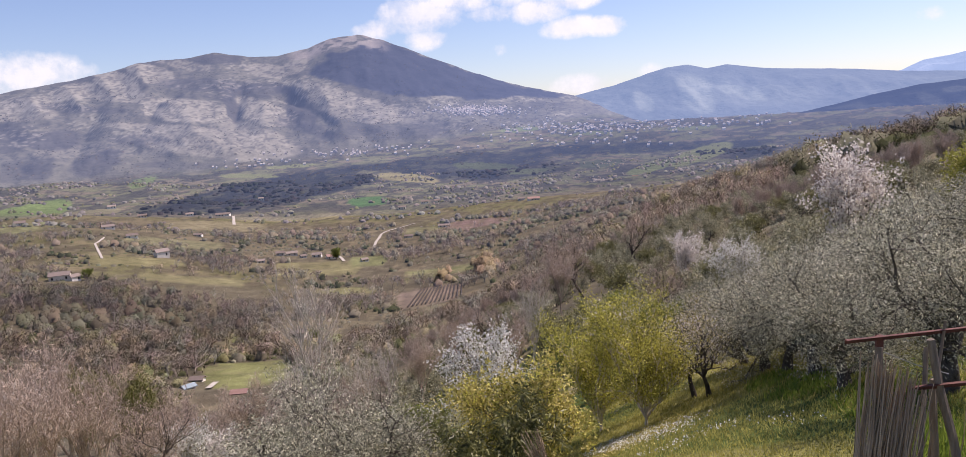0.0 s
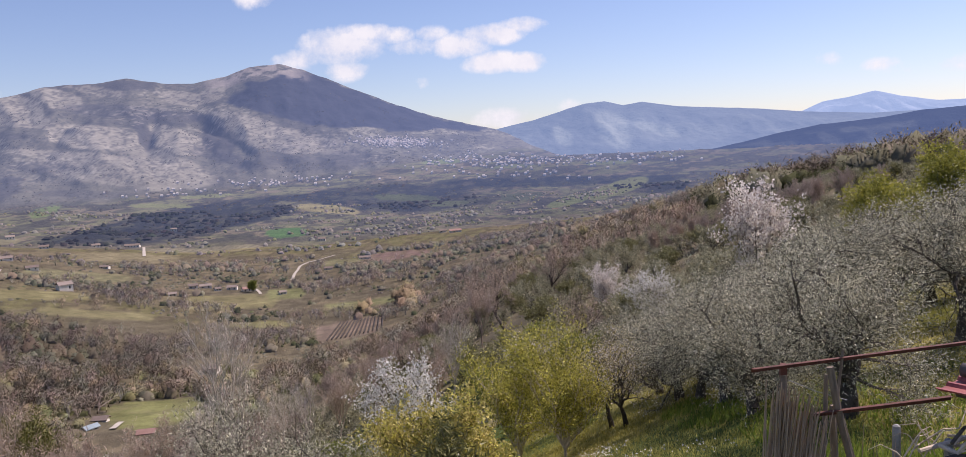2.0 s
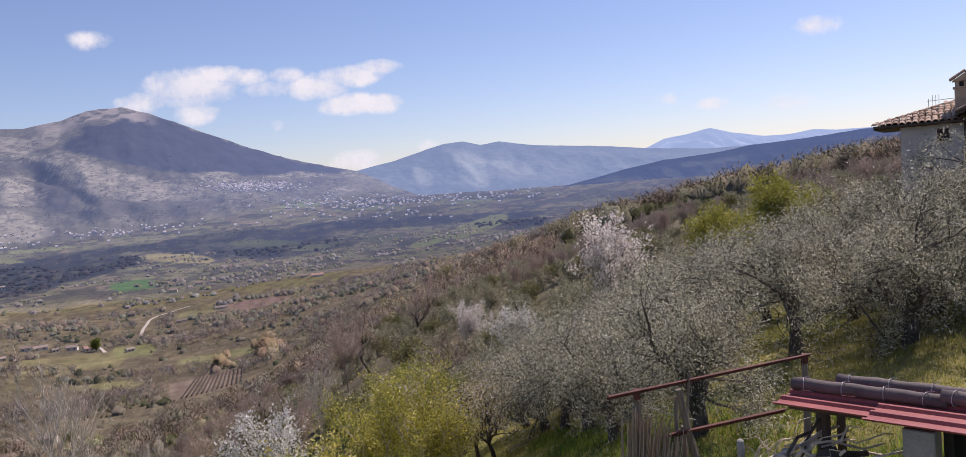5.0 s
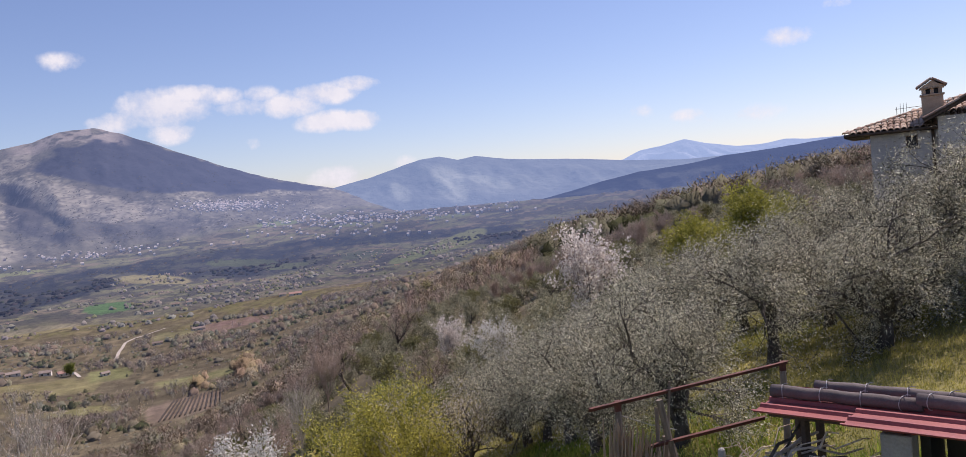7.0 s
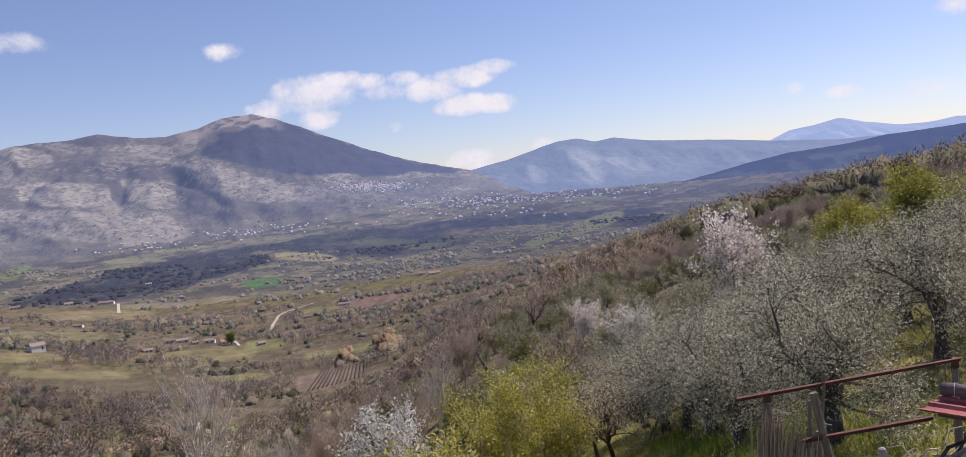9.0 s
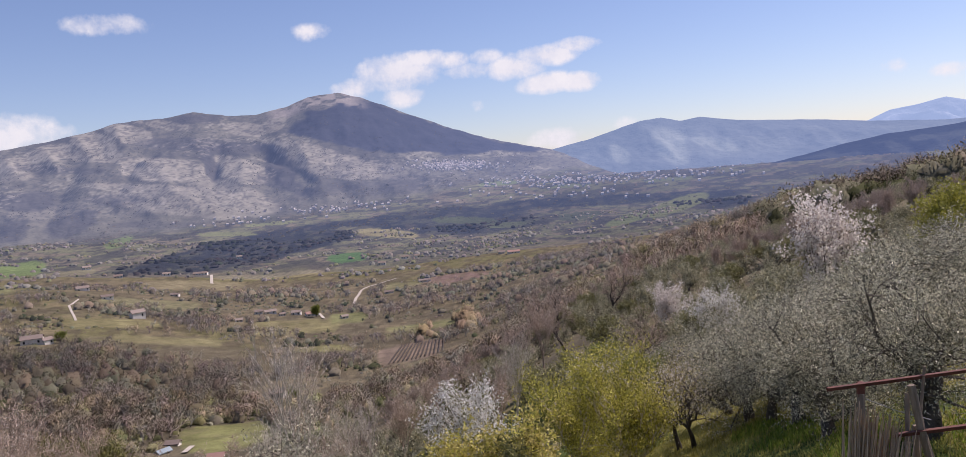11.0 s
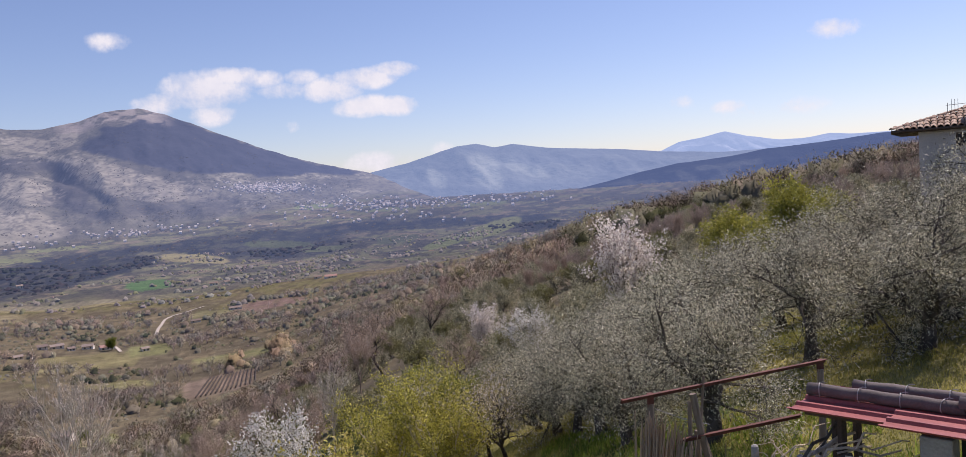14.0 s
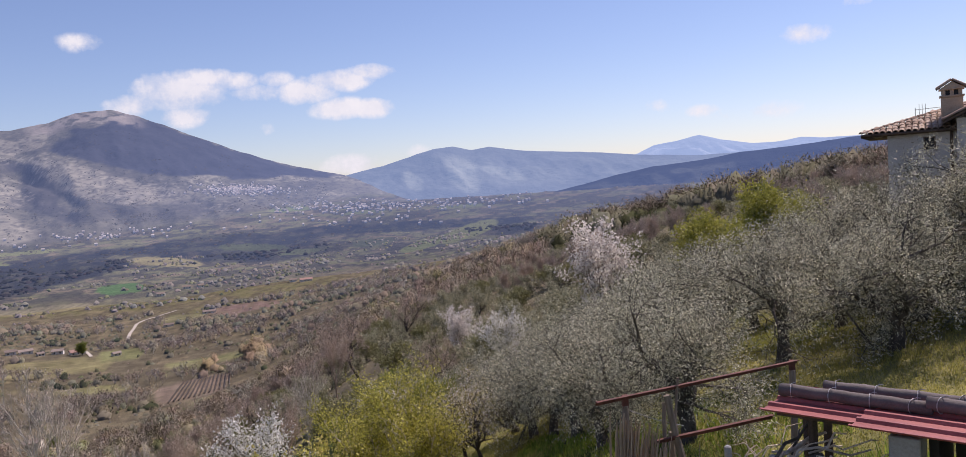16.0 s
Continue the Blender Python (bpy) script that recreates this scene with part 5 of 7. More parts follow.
def bare_woods(label, places, tones, tall, spread, kinds, seed):
    """Many small leafless trees in one mesh. kinds: the trees to draw from."""
    g = np.random.default_rng(seed)
    which = g.integers(0, len(kinds), len(places))
    corners, ways, tint = [], [], []
    for k, (tri, way) in enumerate(kinds):
        here = np.flatnonzero(which == k)
        a, h = g.uniform(0, 6.283, len(here)), tall * g.uniform(0.6, 1.25, len(here))
        wide = h * spread * g.uniform(0.8, 1.25, len(here))
        c, sn = np.cos(a)[:, None, None], np.sin(a)[:, None, None]
        for source, out, scaled in ((tri, corners, True), (way, ways, False)):
            x, y, z = source[None, ..., 0], source[None, ..., 1], source[None, ..., 2]
            q = np.stack([x * c - y * sn, x * sn + y * c, np.broadcast_to(z, np.broadcast_shapes(z.shape, c.shape))], -1)
            if scaled:
                q = q * np.stack([wide, wide, h], -1)[:, None, None] + places[here][:, None, None]
            out.append(q.reshape(-1, 3))
        shade = tones[here][:, None, None] * g.uniform(0.85, 1.18, (len(here), len(tri), 1, 1))
        tint.append(np.broadcast_to(shade, (len(here), len(tri), 3, 3)).reshape(-1, 3))
    corners, ways, tint = np.concatenate(corners), np.concatenate(ways), np.concatenate(tint)
    ob = mesh_object("woodland", corners, np.arange(len(corners)).reshape(-1, 3), M["woods"], smooth=True)
    ob.data.normals_split_custom_set_from_vertices(ways.tolist())
    layer = ob.data.color_attributes.new("cover", "FLOAT_COLOR", "POINT")
    layer.data.foreach_set("color", np.concatenate([tint, np.ones((len(tint), 1))], 1).ravel())
    return tagged(ob, label, "woodland", kind="stuff")


FINE = [small_tree(sd, [(1, 1.6, 0.13, 0, 0.6, 1), (6, 1.9, 0.07, 36, 0.5, 1), (5, 1.2, 0.05, 38, 0.4, 1), (5, 0.8, 0.02, 40, 0.3, 1)], 1, 0.75, 0.11, 0.16) for sd in (5, 6, 7)]
COARSE = [small_tree(sd, [(1, 1.6, 0.15, 0, 0.6, 1), (5, 1.9, 0.08, 36, 0.5, 1), (4, 1.2, 0.05, 38, 0.4, 1), (4, 0.8, 0.02, 40, 0.3, 1)], 1, 0.95, 0.19, 0.2) for sd in (8, 9, 10)]
SLIM = [small_tree(sd, [(1, 2.2, 0.1, 0, 0.7, 1), (5, 2.2, 0.06, 18, 0.8, 1), (5, 1.3, 0.04, 20, 0.7, 1), (5, 0.9, 0.02, 22, 0.6, 1)], 1, 0.8, 0.11, 0.12) for sd in (12, 13, 14)]


def tones_of(n, seed, *kinds):
    """Crown colours for n trees, drawn from (share, colour) kinds with some spread."""
    g = np.random.default_rng(seed)
    share = np.array([k[0] for k in kinds], float)
    which = g.choice(len(kinds), n, p=share / share.sum())
    return np.array([k[1] for k in kinds])[which] * g.uniform(0.72, 1.3, (n, 1)) * g.uniform(0.94, 1.06, (n, 3))


MAUVE, TAN, GREY, DUN = (0.155, 0.126, 0.102), (0.195, 0.158, 0.105), (0.158, 0.145, 0.118), (0.115, 0.095, 0.074)
SAGE, MOSS, IVY = (0.165, 0.158, 0.105), (0.125, 0.122, 0.06), (0.06, 0.066, 0.03)


def in_field(az, r):
    f = np.zeros_like(r)
    for c_az, c_r, w_az, w_r, _ in FIELDS:
        f = np.maximum(f, spot(az, r, c_az, c_r, w_az, w_r, 0.1, 4.0))
    for h_az, h_r, h_w, *_ in VALLEY:
        f = np.maximum(f, spot(az, r, h_az, h_r - 14, math.degrees(h_w * 0.8 / h_r), 26, 0.2))
    for _, stops, _ in TRACKS:
        for (a0, r0), (a1, r1) in zip(stops, stops[1:]):
            for k in range(6):
                f = np.maximum(f, spot(az, r, a0 + (a1 - a0) * k / 5, r0 + (r1 - r0) * k / 5 - 10, 0.5, 22, 0.2))
    # woods and open ground alternate over the valley floor
    x, y = r * np.sin(np.radians(az)), r * np.cos(np.radians(az))
    f = np.maximum(f, spot(az, r, -19, 205, 4.5, 50, 0.2))
    open_ground = soft(r, 230, 300) * soft(fbm(x / 60, y / 45, 111, 3), 0.50, 0.58) * (1 - spot(az, r, -28.5, 345, 9.5, 120, 0.4))
    return np.maximum(f, open_ground * 0.85)


def scatter(count, r_lo, r_hi, seed, az_lo=-37.0, az_hi=54.0):
    g = np.random.default_rng(seed)
    r = np.sqrt(g.uniform(r_lo**2, r_hi**2, count))
    az = g.uniform(az_lo, az_hi, count)
    x, y = r * np.sin(np.radians(az)), r * np.cos(np.radians(az))
    keep = g.uniform(0, 1, count) > in_field(az, r) * 1.05
    return az[keep], r[keep], np.stack([x, y, height(x, y) - 0.15], -1)[keep], g.uniform(0, 1, count)[keep]


# trees of the slope close enough to tell their limbs apart
far_olive = plant("olive_tree", "grey-green olive tree on the terraced hillside", "tree", 61,
                  [(1, 1.1, 0.18, 0, 0.4, 2), (5, 1.3, 0.08, 52, 0.35, 2), (5, 0.95, 0.03, 50, 0.15, 1), (4, 0.65, 0.012, 50, 0.05, 1)],
                  "bark", [("crown", "grove_leaf", 24, 0.21, 0.1, 0.16, 0.08)], 0.3, group="hillside groves")
far_bare = plant("bare_tree", "leafless hillside tree with a mauve haze of twigs", "tree", 63,
                 [(1, 1.9, 0.16, 0, 0.5, 3), (6, 2.0, 0.085, 40, 0.5, 3), (6, 1.2, 0.042, 40, 0.4, 2), (6, 0.8, 0.022, 38, 0.35, 1)],
                 "bark_dun", [("twig_layer", "bark_dun", 7, 0.5, 0.045, 0.16, -0.3)], 0.2, group="hillside bare trees")
far_thicket = plant("bare_tree", "slim leafless hillside tree of upright mauve twigs", "tree", 67,
                    [(1, 1.4, 0.12, 0, 0.6, 2), (7, 2.3, 0.06, 26, 0.7, 3), (6, 1.2, 0.03, 28, 0.6, 2), (5, 0.8, 0.016, 30, 0.5, 1)],
                    "bark_brown", [("twig_layer", "bark_brown", 7, 0.42, 0.04, 0.14, -0.4)], 0.16, group="hillside bare trees")
far_bush = plant("evergreen_shrub", "rounded dark evergreen shrub on the hillside", "shrub", 69,
                 [(1, 0.4, 0.1, 0, 0.5, 1), (7, 1.3, 0.05, 48, 0.5, 2), (5, 0.8, 0.022, 46, 0.25, 1), (4, 0.5, 0.01, 46, 0.15, 1)],
                 "bark", [("foliage", "moss_leaf", 22, 0.2, 0.1, 0.14, 0.05)], 0.25, group="hillside shrubs")
KINDS = [far_bare, far_thicket, far_olive, far_bush]
az, r, p, u = scatter(2600, 50, 205, 201, -37, 52)
density, sort = fbm(p[:, 0] / 22, p[:, 1] / 22, 205, 3), fbm(p[:, 0] / 30, p[:, 1] / 30, 91, 3)
kept, used = [], set()
for n in np.argsort(r):
    a_n, r_n, u_n = float(az[n]), float(r[n]), float(u[n])
    left = a_n < 4
    if r_n < 62 and (a_n > 19 or a_n < 6) or r_n < 75 and left or density[n] > (0.60 if left else 0.62) or len(kept) >= 520:
        continue
    if -22.5 < a_n < -13.5 and r_n > 140 or 4.5 < a_n < 10 and 82 < r_n < 112:
        continue
    if kept and np.min(np.hypot(p[kept, 0] - p[n, 0], p[kept, 1] - p[n, 1])) < 2.6 + r_n * 0.011:
        continue
    kept.append(n)
    mix = sort[n] + 0.2 * (u_n - 0.5)
    bare_here = mix < (0.52 if left else 0.40)
    kind = KINDS[(0 if u_n < 0.6 else 1) if bare_here and not (11 < a_n < 22 and r_n > 118) else 1 if bare_here else 2 if u_n < 0.78 else 3]
    size = ((0.75 if bare_here else 0.8) + 0.5 * u_n) * (0.75 if a_n > 30 and r_n < 130 else 1.0)
    stand(kind, a_n, r_n, size, (int(n) * 71) % 360, copy=kind.name in used)
    used.add(kind.name)

# swaps in the crown material whose blue emission imitates haze
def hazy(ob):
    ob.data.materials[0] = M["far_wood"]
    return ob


# middle distance: hillside at hand
az, r, p, u = scatter(5200, 190, 330, 101)
kind = fbm(p[:, 0] / 30, p[:, 1] / 30, 91, 3) + 0.16 * (u - 0.5)
gap = fbm(p[:, 0] / 26, p[:, 1] / 26, 97, 3)
right = az > 4
coppice = (az > 11) & (az < 22.5) & (r > 150) & (r < 250)
bank = (az > 21) & (r > 95) & ~coppice
room = (gap < np.where(bank, 0.58, np.where(right, 0.60, 0.68))) & (r > 196) & ~((az > 10) & (az < 13.6) & (r > 190))
sel = coppice & (u < 0.8)
bare_woods("coppice of thin leafless mauve-brown stems on the slope", p[sel], tones_of(sel.sum(), 1, (4, MAUVE), (1, GREY)) * 1.6, 6.0, 1.0, SLIM, 1)
sel = room & bank & (kind < 0.50)
bare_woods("rounded leafless trees along the ridge", p[sel], tones_of(sel.sum(), 2, (2, GREY), (3, MAUVE), (3, DUN)) * 1.15, 8.5, 1.15, FINE, 2)
sel = room & bank & (kind >= 0.50)
clumps("woodland", "dark evergreen and olive trees along the ridge", p[sel], tones_of(sel.sum(), 3, (3, MOSS), (3, IVY), (2, SAGE)) * 0.95, 6.6, 6.0, 280, 0.6, 0.1, 3, reach=0.055, core=0.74, sides=9, rings=4, lift=0.45, depth=0.68)
sel = room & ~bank & ~coppice & (kind < np.where(right, 0.42, 0.52))
bare_woods("leafless brown hillside woodland", p[sel], tones_of(sel.sum(), 4, (4, MAUVE), (3, GREY), (1, TAN), (2, DUN)) * np.where(right[sel], 1.6, 1.4)[:, None], 7.0, 1.1, FINE, 4)
sel = room & ~bank & ~coppice & (kind >= np.where(right, 0.42, 0.52))
clumps("grove", "grey-green groves and scrub on the hillside", p[sel], tones_of(sel.sum(), 5, (4, SAGE), (3, MOSS), (1, TAN)) * 1.35, 3.2, 4.2, 130, 0.55, 0.3, 5, reach=0.11, core=0.66, sides=8, rings=4, lift=0.55, depth=0.62)
# valley floor: woods in masses, hedgerows and low scrub between the fields
az, r, p, u = scatter(26000, 240, 830, 103)
mass = fbm(p[:, 0] / 62, p[:, 1] / 40, 99, 3)
line = np.minimum(np.abs(fbm(p[:, 0] / 75, p[:, 1] / 60, 151, 2) - 0.5), np.abs(fbm(p[:, 0] / 50, p[:, 1] / 80, 155, 2) - 0.47))
out_of_sight = ((az > 10) & (r < 300)) | ((az > 18) & (r > 420))
wood = ~out_of_sight & ((mass > 0.515) | ((az < -17) & (r > 270) & (r < 470) & (mass > 0.40)))
hedge = ~out_of_sight & ~wood & (line < 0.026)
low = ~out_of_sight & ~wood & ~hedge & (u < 0.6)
kind = fbm(p[:, 0] / 48, p[:, 1] / 48, 93, 3) + 0.2 * (u - 0.5) - 0.07 * (az < -12)
kind = np.where(spot(az, r, -29.5, 345, 3.0, 45) > 0.5, 0.6, kind)
deep = 1.12 - 0.27 * spot(az, r, -26.5, 350, 10, 120, 0.5)
sel = wood & (kind < 0.52)
brown = deep[:, None] * tones_of(len(az), 6, (4, MAUVE), (4, GREY), (2, TAN), (1, DUN), (0.6, MOSS)) * 1.55
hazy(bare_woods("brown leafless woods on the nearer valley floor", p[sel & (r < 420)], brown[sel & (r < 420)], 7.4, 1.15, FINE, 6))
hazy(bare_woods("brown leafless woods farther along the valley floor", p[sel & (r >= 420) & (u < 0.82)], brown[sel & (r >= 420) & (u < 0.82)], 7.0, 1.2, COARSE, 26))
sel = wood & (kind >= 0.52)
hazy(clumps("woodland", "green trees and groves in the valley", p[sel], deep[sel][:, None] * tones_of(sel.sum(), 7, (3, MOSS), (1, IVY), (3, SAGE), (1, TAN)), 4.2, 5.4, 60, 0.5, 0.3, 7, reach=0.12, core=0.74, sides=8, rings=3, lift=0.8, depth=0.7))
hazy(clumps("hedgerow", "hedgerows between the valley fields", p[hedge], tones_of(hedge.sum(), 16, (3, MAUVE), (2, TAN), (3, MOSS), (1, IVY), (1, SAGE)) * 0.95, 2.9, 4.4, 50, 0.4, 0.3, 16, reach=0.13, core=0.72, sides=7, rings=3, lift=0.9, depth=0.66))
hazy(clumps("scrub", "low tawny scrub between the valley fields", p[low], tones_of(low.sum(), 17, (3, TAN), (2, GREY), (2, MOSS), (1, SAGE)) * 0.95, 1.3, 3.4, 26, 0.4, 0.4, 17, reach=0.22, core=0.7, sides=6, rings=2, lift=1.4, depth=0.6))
g = np.random.default_rng(5)
oa, orr = g.normal(-0.05, 0.5, 26), g.normal(500, 24, 26)
oa, orr = np.append(oa, g.normal(-3.2, 0.5, 6)), np.append(orr, g.normal(470, 14, 6))
ox, oy = orr * np.sin(np.radians(oa)), orr * np.cos(np.radians(oa))
clumps("woodland", "ochre willows coming into bud in the valley", np.stack([ox, oy, height(ox, oy)], -1), tones_of(len(ox), 8, (3, (0.29, 0.22, 0.14)), (2, (0.3, 0.25, 0.14))), 6.4, 7.0, 260, 0.3, 0.3, 9, reach=0.08, core=0.74, sides=9, rings=4, lift=0.8, depth=0.7)


def hedged(p, seed, wide=0.035, wood=0.60):
    """1 along winding hedgerow lines and inside woods."""
    q = fbm(p[:, 0] / 170, p[:, 1] / 120, seed, 3)
    return (np.abs(q - 0.5) < wide) | (fbm(p[:, 0] / 210, p[:, 1] / 150, seed + 4, 3) > wood) | (np.abs(fbm(p[:, 0] / 90, p[:, 1] / 140, seed + 9, 2) - 0.45) < wide * 0.6)


def in_shade_belt(az, el):
    """1 in the wooded belts across the far valley that carry painted cloud shadow."""
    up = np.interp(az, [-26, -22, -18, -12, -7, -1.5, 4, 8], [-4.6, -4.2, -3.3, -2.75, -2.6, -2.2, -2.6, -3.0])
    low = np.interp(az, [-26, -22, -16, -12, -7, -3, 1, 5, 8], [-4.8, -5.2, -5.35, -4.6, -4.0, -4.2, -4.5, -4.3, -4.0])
    shade_belt = (el > low) & (el < up) & (az > -24.5) & (az < 6) & (spot(az, el, -5.5, -3.8, 2.6, 0.5) < 0.5)
    return shade_belt | (spot(az, el, 11.5, -2.75, 9.5, 0.34) > 0.5) | (spot(az, el, 18.5, -3.5, 3.0, 0.35) > 0.5)


az, r, p, u = scatter(15000, 800, 1690, 105)
el = np.degrees(np.arctan2(p[:, 2], r))
dark = in_shade_belt(az, el)
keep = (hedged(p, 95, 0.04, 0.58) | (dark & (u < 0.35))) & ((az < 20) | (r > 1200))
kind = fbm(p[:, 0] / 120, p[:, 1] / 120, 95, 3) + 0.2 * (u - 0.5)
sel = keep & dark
# near-black tones: cloud shadow put into the crown colours
hazy(clumps("woodland", "far valley woods with cloud shadow painted into their colour", p[sel], tones_of(sel.sum(), 9, (3, (0.045, 0.045, 0.042)), (1, (0.05, 0.055, 0.04)), (1, (0.06, 0.052, 0.048))), 4.0, 9, 14, 0.2, 0.4, 13, core=0.9, sides=7, rings=3, lift=1.5))
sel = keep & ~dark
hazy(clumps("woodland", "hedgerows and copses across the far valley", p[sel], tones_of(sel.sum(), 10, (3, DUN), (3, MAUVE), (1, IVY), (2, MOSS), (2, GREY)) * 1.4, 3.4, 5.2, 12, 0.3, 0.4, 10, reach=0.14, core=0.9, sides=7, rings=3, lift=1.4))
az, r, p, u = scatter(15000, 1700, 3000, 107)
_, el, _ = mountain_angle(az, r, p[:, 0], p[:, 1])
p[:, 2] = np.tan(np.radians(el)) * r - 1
dark = in_shade_belt(az, el)
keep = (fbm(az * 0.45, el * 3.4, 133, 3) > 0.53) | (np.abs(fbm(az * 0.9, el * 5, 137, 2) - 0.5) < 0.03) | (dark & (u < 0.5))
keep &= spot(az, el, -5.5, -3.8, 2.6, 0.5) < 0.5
# crowns inside the cloud-shadow belts are darkened to 0.65
hazy(clumps("woodland", "far woods on the plain before the mountain, haze and cloud shadow painted in", p[keep], np.where(dark[keep][:, None], 0.65, 1.0) * tones_of(keep.sum(), 11, (2, (0.105, 0.10, 0.075)), (2, (0.125, 0.11, 0.09))), 2.8, 7, 3, 0.5, 0.3, 12, core=1.0, sides=6, rings=2, lift=2.2))
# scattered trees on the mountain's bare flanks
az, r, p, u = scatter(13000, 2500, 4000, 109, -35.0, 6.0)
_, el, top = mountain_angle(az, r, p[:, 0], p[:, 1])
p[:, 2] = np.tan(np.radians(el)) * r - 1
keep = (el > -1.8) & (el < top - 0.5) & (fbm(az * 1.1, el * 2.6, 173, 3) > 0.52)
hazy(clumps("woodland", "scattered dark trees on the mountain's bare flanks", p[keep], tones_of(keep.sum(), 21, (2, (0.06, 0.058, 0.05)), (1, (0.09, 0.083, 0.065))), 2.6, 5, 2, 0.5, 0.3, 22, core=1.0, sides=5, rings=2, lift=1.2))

# ---- grass of the near slope ----
def tufts(count, seed, mat, name, label, tall, wide, mask_seed, lo, hi, az_lo=4.0, az_hi=54.0, r_lo=11.0, r_hi=44.0, flat=False, patches=()):
    g = np.random.default_rng(seed)
    r = np.sqrt(g.uniform(r_lo**2, r_hi**2, count))
    az = g.uniform(az_lo, az_hi, count)
    x, y = r * np.sin(np.radians(az)), r * np.cos(np.radians(az))
    keep = fbm(x / 6, y / 6, mask_seed, 3) + 0.3 * (g.uniform(0, 1, count) - 0.5)
    keep = (keep > lo) & (keep < hi)
    if patches:
        near = sum(spot(az, r, *q, 0.8) for q in patches)
        keep &= g.uniform(0, 1, count) < near
    x, y = x[keep], y[keep]
    base = np.stack([x, y, height(x, y) - 0.01], -1)
    n = len(base)
    if flat:
        base = base + np.stack([np.zeros(n), np.zeros(n), g.uniform(0.06, 0.16, n)], -1)
        v, f = leaf_quads(base, unit(g.normal(0, 1, (n, 3)) * [1, 1, 0.35]), tall, wide, g)
    else:
        way = unit(g.normal(0, 0.4, (n, 3)) + [0, 0, 1])
        hgt = tall * g.uniform(0.4, 1.3, (n, 1))
        side = unit(g.normal(0, 1, (n, 3)) * [1, 1, 0.1]) * wide
        v = np.stack([base - side, base + side, base + way * hgt], 1).reshape(-1, 3)
        f = np.arange(3 * n).reshape(n, 3)
    return tagged(mesh_object(name, v, f, M[mat]), label, "grass", kind="stuff")


tufts(210000, 1, "grass", "grass", "spring grass of the olive slope", 0.12, 0.013, 201, 0.3, 1.0, r_hi=38.0)
tufts(90000, 2, "lush", "grass", "lush bright green growth under the olives", 0.24, 0.024, 202, 0.30, 1.0, r_hi=34.0, patches=[(23.0, 20.5, 2.6, 1.4), (20.5, 23.5, 1.6, 1.2), (27.0, 17.5, 2.2, 1.6), (35.0, 17.5, 3.0, 1.6), (41.0, 18.0, 2.5, 1.4), (31.0, 13.0, 2.5, 1.6)])
tufts(60000, 3, "daisy", "meadow_flowers", "small white meadow flowers in the grass", 0.038, 0.040, 203, 0.42, 1.0, 4, 32, 13, 32, flat=True, patches=[(17.5, 19.5, 5.0, 2.4), (12.0, 21.5, 3.0, 1.8), (22.5, 17.6, 4.0, 1.6), (9.5, 22.5, 2.5, 1.5), (14.0, 17.5, 3.0, 1.2)])
tufts(30000, 6, "lush", "grass", "tall rough undergrowth beside the shed", 0.5, 0.02, 206, 0.38, 1.0, 29.0, 50.0, 8.6, 15.0)
tufts(16000, 4, "yellow_flower", "meadow_flowers", "small yellow meadow flowers in the grass", 0.05, 0.05, 204, 0.30, 1.0, 4, 32, 13, 32, flat=True, patches=[(12.3, 23.0, 2.0, 1.5), (10.0, 20.0, 2.0, 1.5)])



# ---- shared mesh helpers ----
def part(name, bm, mat, parent, label=""):
    me = bpy.data.meshes.new(name)
    bm.to_mesh(me)
    bm.free()
    me.materials.append(M[mat])
    ob = new(name, me)
    ob.parent = parent
    return tagged(ob, label)


def box_mesh(lo, hi, bevel=0.0, m=None):
    bm = bmesh.new()
    bmesh.ops.create_cube(bm, size=1.0, matrix=Matrix.Translation((Vector(lo) + Vector(hi)) / 2) @ Matrix.Diagonal((*(Vector(hi) - Vector(lo)), 1)))
    if bevel:
        bmesh.ops.bevel(bm, geom=bm.edges[:], offset=bevel, segments=1, affect="EDGES")
    if m is not None:
        bm.transform(m)
    return bm


def rod_mesh(points, radii, sides=8, seed=None, wob=0.0):
    """A round, slightly crooked stick through points."""
    g = random.Random(seed)
    bm = bmesh.new()
    rings = []
    for k, (p, rad) in enumerate(zip(points, radii)):
        p = Vector(p)
        a, b = Vector(points[max(k - 1, 0)]), Vector(points[min(k + 1, len(points) - 1)])
        d = (b - a).normalized()
        s = d.cross(Vector((0, 0, 1)) if abs(d.z) < 0.9 else Vector((1, 0, 0))).normalized()
        o = d.cross(s)
        rings.append([bm.verts.new(p + (s * math.cos(6.2832 * i / sides) + o * math.sin(6.2832 * i / sides)) * rad * (1 + g.uniform(-wob, wob))) for i in range(sides)])
    for a, b in zip(rings, rings[1:]):
        for i in range(sides):
            bm.faces.new((a[i], a[(i + 1) % sides], b[(i + 1) % sides], b[i]))
    bm.faces.new(rings[0][::-1]), bm.faces.new(rings[-1])
    bmesh.ops.recalc_face_normals(bm, faces=bm.faces)
    return bm


def crooked(a, b, n, wob, seed):
    g = random.Random(seed)
    a, b = Vector(a), Vector(b)
    return [a.lerp(b, k / n) + Vector((g.uniform(-wob, wob), g.uniform(-wob, wob), g.uniform(-wob, wob))) * (0 < k < n) for k in range(n + 1)]


def land(x, y):
    return float(height(x, y))


